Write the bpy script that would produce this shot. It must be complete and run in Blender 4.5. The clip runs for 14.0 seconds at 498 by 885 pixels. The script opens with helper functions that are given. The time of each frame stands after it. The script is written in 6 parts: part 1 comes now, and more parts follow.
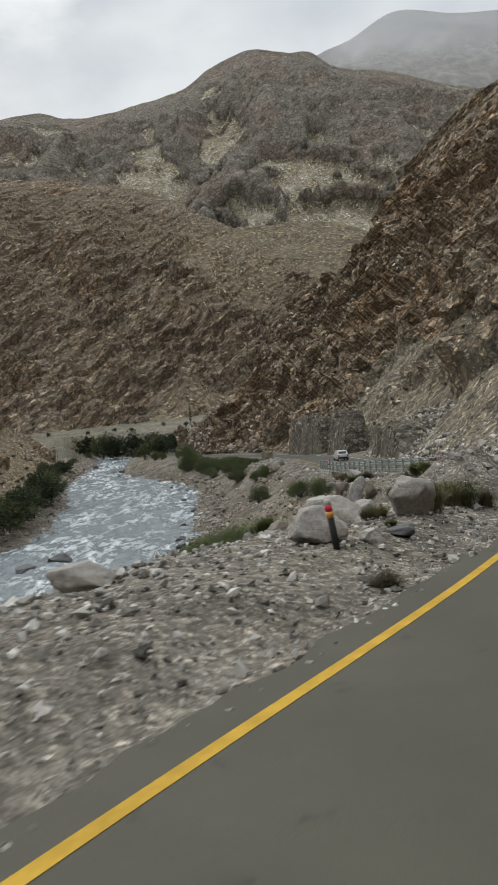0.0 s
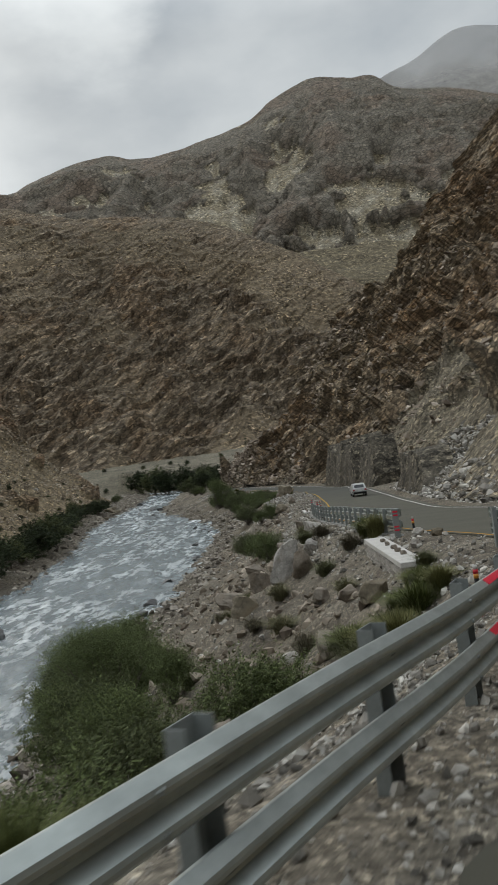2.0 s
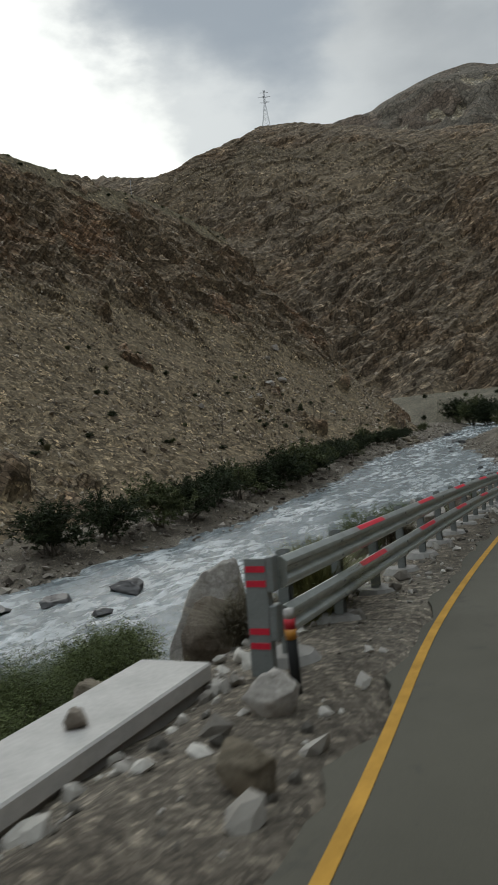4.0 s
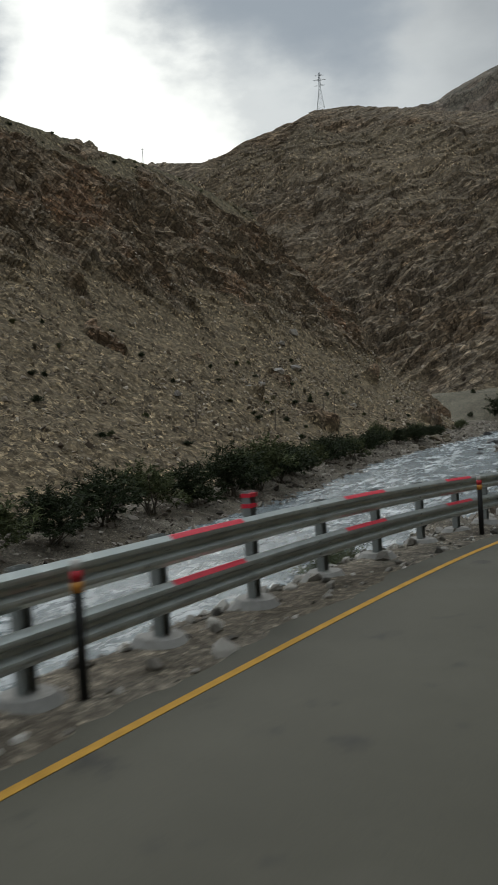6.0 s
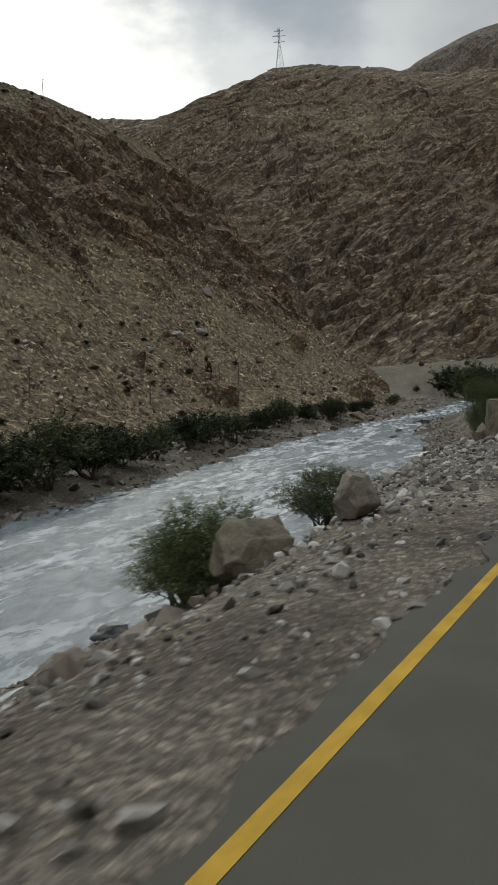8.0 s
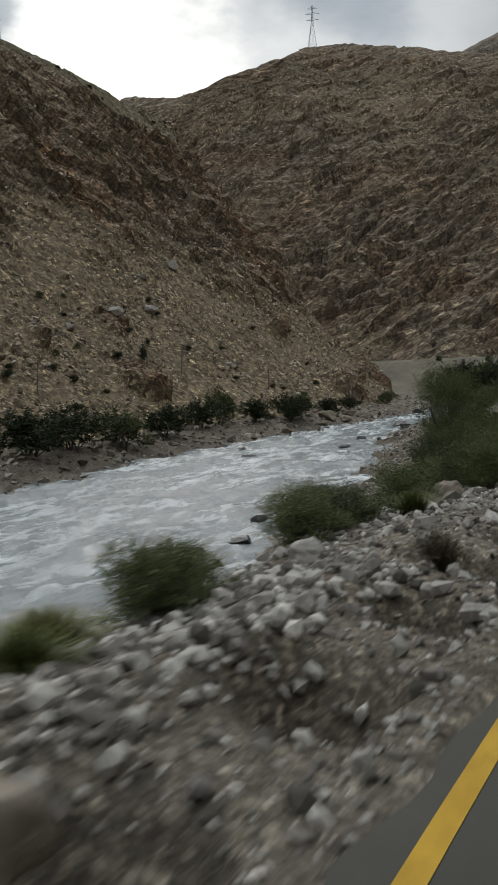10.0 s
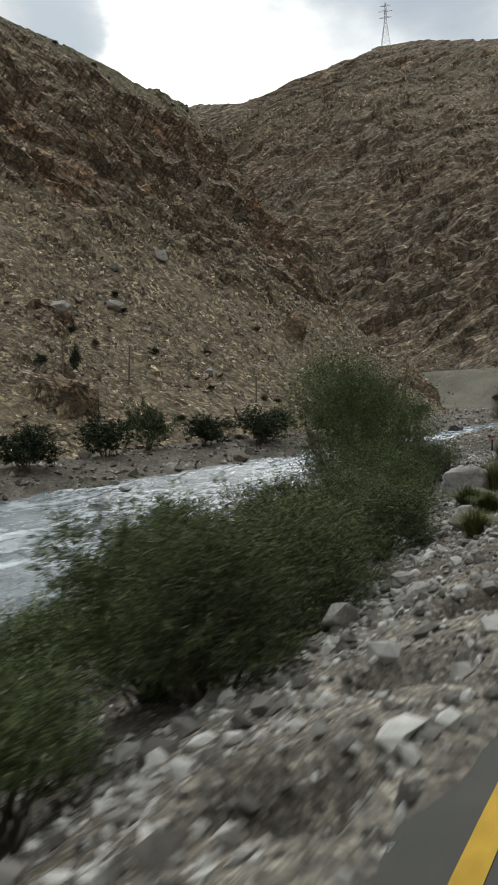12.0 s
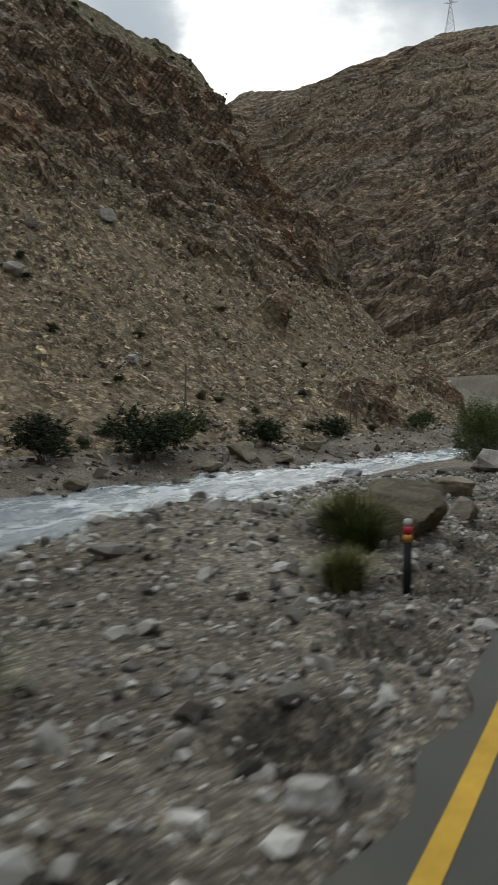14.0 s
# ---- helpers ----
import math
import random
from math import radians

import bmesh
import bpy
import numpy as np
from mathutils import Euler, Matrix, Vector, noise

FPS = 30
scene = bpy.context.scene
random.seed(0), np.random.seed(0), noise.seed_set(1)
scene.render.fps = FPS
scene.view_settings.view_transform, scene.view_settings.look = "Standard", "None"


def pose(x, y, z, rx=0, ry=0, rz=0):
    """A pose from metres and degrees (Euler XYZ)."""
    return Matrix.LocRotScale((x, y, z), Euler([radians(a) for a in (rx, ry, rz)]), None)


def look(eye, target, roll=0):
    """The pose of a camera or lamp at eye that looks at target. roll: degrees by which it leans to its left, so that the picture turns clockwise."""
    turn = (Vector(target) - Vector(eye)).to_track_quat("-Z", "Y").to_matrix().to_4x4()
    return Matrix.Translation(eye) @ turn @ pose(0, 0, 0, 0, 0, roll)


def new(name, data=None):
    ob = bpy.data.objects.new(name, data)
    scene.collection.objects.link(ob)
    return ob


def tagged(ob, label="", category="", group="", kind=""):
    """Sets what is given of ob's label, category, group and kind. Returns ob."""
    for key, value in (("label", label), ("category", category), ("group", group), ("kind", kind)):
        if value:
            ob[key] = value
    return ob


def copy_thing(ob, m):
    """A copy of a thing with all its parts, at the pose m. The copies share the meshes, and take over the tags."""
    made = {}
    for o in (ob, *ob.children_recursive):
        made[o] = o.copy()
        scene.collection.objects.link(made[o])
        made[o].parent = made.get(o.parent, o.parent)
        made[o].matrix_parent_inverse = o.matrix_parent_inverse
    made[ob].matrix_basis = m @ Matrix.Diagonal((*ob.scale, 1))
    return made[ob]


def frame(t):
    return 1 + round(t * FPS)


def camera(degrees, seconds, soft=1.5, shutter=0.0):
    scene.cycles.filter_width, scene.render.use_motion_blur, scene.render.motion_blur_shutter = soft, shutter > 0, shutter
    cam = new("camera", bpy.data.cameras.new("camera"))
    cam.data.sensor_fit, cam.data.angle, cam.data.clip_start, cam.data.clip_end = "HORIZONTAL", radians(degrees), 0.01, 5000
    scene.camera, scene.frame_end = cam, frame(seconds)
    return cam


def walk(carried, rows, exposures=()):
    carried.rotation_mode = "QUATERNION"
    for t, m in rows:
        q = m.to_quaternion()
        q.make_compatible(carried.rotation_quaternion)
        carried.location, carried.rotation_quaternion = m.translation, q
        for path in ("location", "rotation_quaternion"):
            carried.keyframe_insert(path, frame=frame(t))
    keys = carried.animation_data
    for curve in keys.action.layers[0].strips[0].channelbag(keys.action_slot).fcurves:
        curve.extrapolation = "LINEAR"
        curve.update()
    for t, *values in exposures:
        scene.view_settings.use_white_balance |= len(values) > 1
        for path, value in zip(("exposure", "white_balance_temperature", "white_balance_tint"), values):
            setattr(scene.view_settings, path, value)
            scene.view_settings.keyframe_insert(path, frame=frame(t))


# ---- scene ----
cam = camera(33.1, 14.0, soft=0.75, shutter=0.16)
METRES, EYE, TILT, LEAN, TURN = 240.0, 1.95, -1.3, 5.2, 0.0
ROWS = [
    (0.0, 0.0, 0.0, 0.0, -0.0, 0.0, -0.0),
    (0.5, 0.0097, 0.0241, 0.0012, -1.9, -0.99, 1.26),
    (1.0, 0.0208, 0.0484, 0.0022, -3.3, -0.79, 2.69),
    (1.5, 0.033, 0.0728, 0.0026, -1.04, 0.91, 2.21),
    (2.0, 0.0445, 0.0974, 0.0031, 5.53, 2.01, 2.2),
    (2.5, 0.0552, 0.1242, 0.0033, 12.43, 0.1, 2.99),
    (3.0, 0.0637, 0.1531, 0.003, 18.5, -1.61, 1.73),
    (3.5, 0.0709, 0.1808, 0.003, 24.81, -2.42, 0.21),
    (6.0, 0.0608, 0.3562, -0.0027, 32.91, -3.2, -1.58),
    (6.5, 0.0569, 0.3968, -0.0035, 30.49, -2.84, -1.56),
    (7.0, 0.0545, 0.4315, -0.004, 29.28, -3.87, -1.72),
    (9.5, 0.0378, 0.6239, -0.0037, 33.28, -6.08, -3.91),
    (10.0, 0.0333, 0.6627, -0.0049, 33.21, -5.66, -3.91),
    (10.5, 0.0296, 0.7037, -0.0045, 34.23, -5.12, -4.53),
    (11.0, 0.0248, 0.7428, -0.0056, 35.64, -5.22, -3.42),
    (11.5, 0.0191, 0.7824, -0.0064, 36.96, -5.47, -2.7),
    (12.0, 0.011, 0.8229, -0.0067, 39.15, -5.04, -3.26),
    (12.5, 0.0046, 0.8589, -0.0066, 42.19, -4.65, -4.65),
    (13.0, -0.0081, 0.8996, -0.0072, 44.73, -4.38, -6.22),
    (13.5, -0.0217, 0.9408, -0.0075, 46.86, -5.16, -4.26),
    (14.0, -0.0306, 0.9766, -0.0084, 43.22, -5.28, -5.05),
]
walk(cam, [(t, pose(0, 0, EYE, TILT, LEAN, TURN) @ pose(METRES * x, METRES * y, METRES * z, 90 + pitch, roll, yaw)) for t, x, y, z, yaw, pitch, roll in ROWS],
     exposures=[(0.0, 0.52, 6500, 10), (0.5, 0.58, 6500, 10), (1.0, 0.58, 6500, 10), (1.5, 0.58, 6500, 9), (2.0, 0.13, 6450, 8), (2.5, 0.13, 6400, 8), (3.0, 0.28, 6400, 8), (3.5, -0.1, 6350, 7), (4.7, -0.2, 6350, 7), (6.0, -0.24, 6350, 7), (7.0, -0.26, 6400, 7),
                (9.5, 0.08, 6500, 10), (10.0, -0.06, 6450, 9), (10.5, 0.06, 6450, 8), (11.5, 0.18, 6450, 9), (12.0, 0.3, 6400, 8), (12.5, 0.15, 6400, 8), (14.0, 0.05, 6350, 8)])

# ---------------------------------------------------------------- sky and sun
SUN_AZ, SUN_EL = radians(-41), radians(27)     # azimuth from +y, to the left negative
SUN_DIR = Vector((math.sin(SUN_AZ) * math.cos(SUN_EL), math.cos(SUN_AZ) * math.cos(SUN_EL), math.sin(SUN_EL)))


def build_world():
    w = bpy.data.worlds.new("overcast_sky")
    scene.world = w
    w.use_nodes = True
    nt = w.node_tree
    nt.nodes.clear()
    N, L = nt.nodes.new, nt.links.new
    out, bg = N("ShaderNodeOutputWorld"), N("ShaderNodeBackground")
    tc = N("ShaderNodeTexCoord")
    sky = N("ShaderNodeTexSky")
    sky.sky_type = "NISHITA"
    sky.sun_disc = False
    sky.sun_elevation, sky.sun_rotation = SUN_EL, SUN_AZ
    sky.air_density, sky.dust_density = 1.0, 3.0
    skyk = N("ShaderNodeVectorMath"); skyk.operation = "SCALE"; skyk.inputs["Scale"].default_value = 0.07
    L(sky.outputs[0], skyk.inputs[0])
    nrm = N("ShaderNodeVectorMath"); nrm.operation = "NORMALIZE"
    L(tc.outputs["Generated"], nrm.inputs[0])
    # cloud edges waver: the direction is stirred by noise
    mp = N("ShaderNodeMapping"); mp.inputs["Scale"].default_value = (1.0, 1.0, 1.9)
    L(nrm.outputs[0], mp.inputs[0])
    n1 = N("ShaderNodeTexNoise"); n1.inputs["Scale"].default_value = 5.0; n1.inputs["Detail"].default_value = 7; n1.inputs["Roughness"].default_value = 0.52
    L(mp.outputs[0], n1.inputs["Vector"])
    sub = N("ShaderNodeVectorMath"); sub.operation = "SUBTRACT"; sub.inputs[1].default_value = (0.5, 0.5, 0.5)
    L(n1.outputs["Color"], sub.inputs[0])
    stir = N("ShaderNodeVectorMath"); stir.operation = "MULTIPLY_ADD"; stir.inputs[1].default_value = (0.26, 0.26, 0.20)
    L(sub.outputs[0], stir.inputs[0]); L(nrm.outputs[0], stir.inputs[2])
    dirn = N("ShaderNodeVectorMath"); dirn.operation = "NORMALIZE"
    L(stir.outputs[0], dirn.inputs[0])

    def lobe(az, el, r_in, r_out, amount):
        """1 within r_in degrees of a direction, 0 past r_out."""
        a, e = radians(az), radians(el)
        d = N("ShaderNodeVectorMath"); d.operation = "DOT_PRODUCT"
        d.inputs[1].default_value = (math.sin(a) * math.cos(e), math.cos(a) * math.cos(e), math.sin(e))
        L(dirn.outputs[0], d.inputs[0])
        r = N("ShaderNodeMapRange"); r.interpolation_type = "SMOOTHSTEP"
        r.inputs[1].default_value, r.inputs[2].default_value = math.cos(radians(r_out)), math.cos(radians(r_in))
        r.inputs[3].default_value, r.inputs[4].default_value = 0.0, amount
        L(d.outputs["Value"], r.inputs[0])
        return r.outputs[0]

    def blend(fac, a, col):
        m = N("ShaderNodeMix"); m.data_type = "RGBA"
        L(fac, m.inputs[0]); L(a, m.inputs[6]); m.inputs[7].default_value = (*col, 1)
        return m.outputs[2]
    n2 = N("ShaderNodeTexNoise"); n2.inputs["Scale"].default_value = 2.6; n2.inputs["Detail"].default_value = 6; n2.inputs["Roughness"].default_value = 0.5
    L(mp.outputs[0], n2.inputs["Vector"])
    cr = N("ShaderNodeValToRGB")
    cr.color_ramp.elements[0].position, cr.color_ramp.elements[0].color = 0.38, (0.325, 0.36, 0.395, 1)
    cr.color_ramp.elements[1].position, cr.color_ramp.elements[1].color = 0.60, (0.55, 0.575, 0.59, 1)
    L(n2.outputs[0], cr.inputs[0])
    deck = N("ShaderNodeMix"); deck.data_type = "RGBA"; deck.inputs[0].default_value = 0.92
    L(skyk.outputs[0], deck.inputs[6]); L(cr.outputs[0], deck.inputs[7])
    c = deck.outputs[2]
    c = blend(lobe(-38, 17, 6, 24, 0.85), c, (0.86, 0.88, 0.88))
    c = blend(lobe(-12, 33, 2, 8, 0.7), c, (0.80, 0.82, 0.82))
    c = blend(lobe(-28, 27.5, 3.0, 8.5, 0.95), c, (0.37, 0.415, 0.47))
    c = blend(lobe(-51, 27.0, 2.5, 6.5, 0.9), c, (0.42, 0.47, 0.52))
    c = blend(lobe(-40.5, 17.5, 4.5, 8.0, 1.0), c, (1.35, 1.34, 1.27))
    c = blend(lobe(-41.5, 23.5, 2.0, 6.0, 1.0), c, (1.35, 1.34, 1.28))
    # an overcast sky is brightest overhead
    sep = N("ShaderNodeSeparateXYZ"); L(nrm.outputs[0], sep.inputs[0])
    zen = N("ShaderNodeMapRange"); zen.inputs[1].default_value, zen.inputs[2].default_value = 0.46, 1.0
    zen.inputs[3].default_value, zen.inputs[4].default_value = 1.0, 3.2
    L(sep.outputs[2], zen.inputs[0])
    over = N("ShaderNodeVectorMath"); over.operation = "SCALE"
    L(c, over.inputs[0]); L(zen.outputs[0], over.inputs["Scale"])
    L(over.outputs[0], bg.inputs[0])
    bg.inputs[1].default_value = 1.0
    L(bg.outputs[0], out.inputs[0])


build_world()
sun = new("sun", bpy.data.lights.new("sun", "SUN"))
sun.data.energy, sun.data.angle, sun.data.color = 0.9, radians(18), (1.0, 0.95, 0.88)
sun.matrix_world = look(SUN_DIR * 500, (0, 0, 0))

# ---------------------------------------------------------------- noise in numpy
def lattice(ix, iy, iz, seed):
    h = (ix * 374761393 + iy * 668265263 + iz * 2147483647 + seed * 974634777) & 0xFFFFFFFF
    h = ((h ^ (h >> 13)) * 1274126177) & 0xFFFFFFFF
    h = ((h ^ (h >> 16)) * 2246822519) & 0xFFFFFFFF
    return ((h ^ (h >> 15)) & 0xFFFFFF) / float(0xFFFFFF)


def vnoise(p, seed=0):
    """Value noise, -1 to 1, for points (n, 3)."""
    i = np.floor(p).astype(np.int64)
    f = p - i
    f = f * f * f * (f * (f * 6 - 15) + 10)
    out = 0
    for dx in (0, 1):
        wx = f[:, 0] if dx else 1 - f[:, 0]
        for dy in (0, 1):
            wy = f[:, 1] if dy else 1 - f[:, 1]
            for dz in (0, 1):
                wz = f[:, 2] if dz else 1 - f[:, 2]
                out = out + wx * wy * wz * lattice(i[:, 0] + dx, i[:, 1] + dy, i[:, 2] + dz, seed)
    return out * 2 - 1


def fbm(p, octaves=4, seed=0, gain=0.5, ridged=False):
    total, amp = 0, 1.0
    for o in range(octaves):
        n = vnoise(p * 2.03 ** o + 17.3 * o, seed + o)
        if ridged:
            n = 1 - 2 * np.abs(n)
        total = total + amp * n
        amp *= gain
    return total


def layers(p, size, dip, seed):
    """Broken beds of rock: noise drawn out along a dipping plane."""
    m = np.array(Euler([radians(a) for a in dip]).to_matrix())
    q = (p @ m.T) / size * np.array([0.16, 0.16, 1.0])
    n = fbm(q, 3, seed, 0.55)
    return np.sign(n) * np.abs(n) ** 0.6


def beds(p, size, length, dip, seed):
    """Broken slabs: every block of every bed stands proud by its own amount."""
    m = np.array(Euler([radians(a) for a in dip]).to_matrix())
    q = p @ m.T + 0.35 * size * np.stack([fbm(p / (size * 3), 2, seed + k) for k in range(3)], -1)
    s = q[:, 2] / size
    b = np.floor(s).astype(np.int64)
    off = lattice(b, b * 0, b * 0, seed + 5)
    u = np.floor(q[:, 0] / length + off * 9).astype(np.int64)
    w = np.floor(q[:, 1] / length + off * 5).astype(np.int64)
    return lattice(b, u, w, seed + 9) * 2 - 1 + 0.5 * (0.5 - (s - b))


def curve(pairs):
    """A smooth function through (u, value) pairs."""
    us = np.array([a for a, _ in pairs], float)
    vs = np.array([b for _, b in pairs], float)
    ms = np.gradient(vs, us)

    def f(u):
        u = np.asarray(u, float)
        i = np.clip(np.searchsorted(us, u) - 1, 0, len(us) - 2)
        h = us[i + 1] - us[i]
        s = np.clip((u - us[i]) / h, 0, 1)
        inside = ((2 * s**3 - 3 * s**2 + 1) * vs[i] + (s**3 - 2 * s**2 + s) * h * ms[i] + (3 * s**2 - 2 * s**3) * vs[i + 1] + (s**3 - s**2) * h * ms[i + 1])
        return inside + np.minimum(u - us[0], 0) * ms[0] + np.maximum(u - us[-1], 0) * ms[-1]
    return f


# ---------------------------------------------------------------- plan of the valley
LINE_X = curve([(-60, -33), (-30, -18.5), (0, -3.4), (3.8, -1.2), (9.3, 2.1), (15.2, 5.18), (18, 6.6), (21.3, 8.22), (24, 9.62), (34, 13.7), (46, 15.9), (52, 15.4), (60, 13.9), (70, 12.5),
                (84.9, 10.65), (97, 9.95), (109.6, 9.9), (118, 9.65), (130, 8.95), (141, 8.15), (149.1, 7.5), (152.7, 7.22), (162, 6.25), (172, 5.5), (182, 4.2), (190.8, 2.75), (200.5, 0.63), (209.2, -1.15), (219, -4.4), (238, -10.0),
                (260, -18), (290, -27), (330, -35), (400, -44)])
ROAD_Z = curve([(-60, 0.4), (-30, 0.2), (0, 0.02), (3.8, -0.02), (9.3, -0.1), (15.2, -0.3), (21.3, -0.7), (30, -1.12), (37, -1.5), (46, -1.95), (60, -2.7), (75, -3.4), (84.9, -3.92), (98, -4.25), (109.6, -4.7),
                (130, -4.95), (145, -5.02), (152.7, -5.21), (162, -5.57), (172, -5.65), (182, -6.02), (190.8, -6.25), (200.5, -6.32), (209.2, -6.37), (219, -6.42), (238, -6.7), (300, -7.0), (400, -7.2)])
BANK_NEAR = curve([(-60, -62), (-20, -24), (0, -17), (30, -11), (60, -9), (100, -9), (120, -9.5), (150, -11), (170, -12), (188, -14), (205, -17.5), (227, -25), (240, -30), (255, -37), (270, -42), (305, -47), (380, -56), (425, -63), (500, -150)])
BANK_FAR = curve([(-60, -100), (-20, -62), (0, -52), (30, -44), (60, -39), (90, -36), (110, -35), (135, -34), (153, -37), (175, -39.5), (197, -44), (215, -48), (235, -53), (265, -57), (310, -61), (350, -66), (390, -72), (433, -82), (500, -185)])
VERGE = curve([(-60, 0.2), (0, 0.36), (18, 0.38), (24, 0.3), (29, 0.05), (40, 0), (110, 0), (146, 0.15), (153, 0.36), (161, 0.34), (167, 0.12), (175, -0.15), (188, -0.45), (205, -0.5), (215, -0.62), (222, -0.5), (230, -0.3), (240, -0.2), (260, -0.1), (420, 0)])
SHOULDER = curve([(-60, 7), (0, 7.2), (12, 7.0), (18, 7.4), (22, 6.6), (26, 4.4), (30, 3.0), (48, 2.6), (60, 2.6), (66, 3.0), (78, 2.8), (100, 2.6), (112, 2.9), (120, 2.9), (140, 4.5), (150, 6.0), (156, 6.0), (159.5, 5.0), (163, 3.8), (167, 4.0), (172, 4.9), (178, 4.7), (184, 4.1), (189, 3.9), (193, 3.3), (198, 2.7), (203, 2.8), (212, 3.3), (219, 3.6), (224, 3.9), (230, 5.2), (236, 6.2), (242, 8.4), (250, 9.6), (258, 9), (300, 5), (420, 5)])


def water_z(y):
    return np.clip(-13 + 0.0115 * (np.asarray(y, float) - 104), -15, -9.2)


def smooth(a, b, v):
    s = np.clip((v - a) / (b - a), 0, 1)
    return s * s * (3 - 2 * s)


def ground_z(x, y):
    """Height of the bare ground."""
    x, y = np.asarray(x, float), np.asarray(y, float)
    yy = np.clip(y, -60, 420)
    d = LINE_X(yy) - x
    zr, zw = ROAD_Z(yy), water_z(y)
    sh = SHOULDER(yy)
    near, far = BANK_NEAR(np.clip(y, -60, 500)), BANK_FAR(np.clip(y, -60, 500))
    dn = np.maximum(LINE_X(yy) - near, sh + 2)
    # shoulder and embankment
    lift = VERGE(yy)
    shz = zr - 0.03 - 0.035 * np.clip(d - 0.5, 0, None) - 0.25 * smooth(0.6 * sh, sh, d) + lift * smooth(0.7, 2.6, d)
    edge = zr - 0.28 - 0.035 * (sh - 0.5) + lift * smooth(0.7, 2.6, sh)
    u = np.clip((d - sh) / (dn - sh), 0, 1)
    emb = zw + (edge - zw) * (1 - u) ** 1.35
    p = np.stack([x, y, np.zeros_like(x)], -1).reshape(-1, 3)
    rough = (0.5 * fbm(p * 0.23, 3, 5) + 0.16 * fbm(p * 0.9, 3, 9)).reshape(x.shape)
    fine = (0.05 * fbm(p * 1.7, 3, 21)).reshape(x.shape)
    z = np.where(d < sh, shz + fine * smooth(0.6, 1.4, d), emb + rough * smooth(0, 0.15, u) + fine)
    z = z + 1.15 * np.exp(-(((x - 5.3) / 1.5) ** 2 + ((y - 21.6) / 1.9) ** 2)) * (1 + 0.3 * fine / 0.05)
    z = z + 0.9 * np.exp(-(((x + 17.5) / 3.0) ** 2 + ((y - 243) / 4.0) ** 2)) * (d > 1.2)
    z = z + 0.55 * np.exp(-(((x - 6.6) / 0.8) ** 2 + ((y - 105.6) / 1.0) ** 2) ** 2) * (d > 1.2)
    z = z - 1.3 * np.exp(-(((x - 7.75) / 0.85) ** 4 + ((y - 107.3) / 1.1) ** 4))
    pit = np.abs((y - 154.5) / 2.33 - np.round((y - 154.5) / 2.33)) * 2.33
    dug = (y > 148) * (y < 256) * smooth(0.45, 0.7, d)
    z = z - 1.1 * np.exp(-((pit / 0.46) ** 4) - ((d - 1.25) / 0.42) ** 4) * dug
    z = z + 0.16 * np.exp(-(((d - 2.05) / 0.4) ** 2)) * (0.6 + 0.4 * np.cos(pit * 2.7)) * dug
    # river bed, far bank
    w = np.clip((near - x) / np.maximum(near - far, 1), 0, 1)
    bed = zw - 1.2 * np.sin(np.pi * w) ** 0.5 - 0.05
    z = np.where(x < near, bed, z)
    b = far - x
    z = np.where(b > 0, zw + np.minimum(0.26 * b, 1.6) + rough * 0.7 * smooth(0, 2, b), z)
    # verge and slope foot on the hill side of the road
    r = -d - 8.2
    z = np.where(d < 0, zr - 0.03, z)
    z = np.where(r > 0, zr - 0.06 + 0.25 * fine + 0.1 * np.minimum(r, 6), z)
    # terrace where the valley widens
    terr = 1.0 + 0.055 * (y - 430) * (y < 700) + 15 * (y >= 700) + rough
    terr = np.minimum(terr, 14 + rough)
    z = z + (terr - z) * smooth(405, 450, y) * np.where(x < near, smooth(455, 500, y), 1)
    return z


# ---------------------------------------------------------------- materials
def material(name):
    m = bpy.data.materials.new(name)
    m.use_nodes = True
    nt = m.node_tree
    b = nt.nodes["Principled BSDF"]
    return m, nt, b


def pos_node(nt, scale=1.0, stretch=(1, 1, 1), turn=(0, 0, 0)):
    tc = nt.nodes.new("ShaderNodeTexCoord")
    mp = nt.nodes.new("ShaderNodeMapping")
    mp.inputs["Scale"].default_value = [scale * s for s in stretch]
    mp.inputs["Rotation"].default_value = [radians(a) for a in turn]
    nt.links.new(tc.outputs["Object"], mp.inputs[0])
    return mp.outputs[0]


def noise_node(nt, vec, scale, detail=5, rough=0.55):
    n = nt.nodes.new("ShaderNodeTexNoise")
    n.inputs["Scale"].default_value, n.inputs["Detail"].default_value, n.inputs["Roughness"].default_value = scale, detail, rough
    nt.links.new(vec, n.inputs["Vector"])
    return n.outputs[0]


def ramp(nt, fac, stops):
    r = nt.nodes.new("ShaderNodeValToRGB")
    e = r.color_ramp.elements
    while len(e) < len(stops):
        e.new(0.5)
    for el, (p, c) in zip(e, stops):
        el.position, el.color = p, (*c, 1)
    nt.links.new(fac, r.inputs[0])
    return r.outputs[0]


def mixc(nt, fac, a, b, mode="MIX"):
    m = nt.nodes.new("ShaderNodeMix")
    m.data_type, m.blend_type = "RGBA", mode
    for s, v in ((0, fac), (6, a), (7, b)):
        if hasattr(v, "links"):
            nt.links.new(v, m.inputs[s])
        elif isinstance(v, (int, float)):
            m.inputs[s].default_value = v
        else:
            m.inputs[s].default_value = (*v, 1)
    return m.outputs[2]


def bump(nt, height, strength, dist, prev=None):
    b = nt.nodes.new("ShaderNodeBump")
    b.inputs["Strength"].default_value, b.inputs["Distance"].default_value = strength, dist
    nt.links.new(height, b.inputs["Height"])
    if prev:
        nt.links.new(prev, b.inputs["Normal"])
    return b.outputs[0]


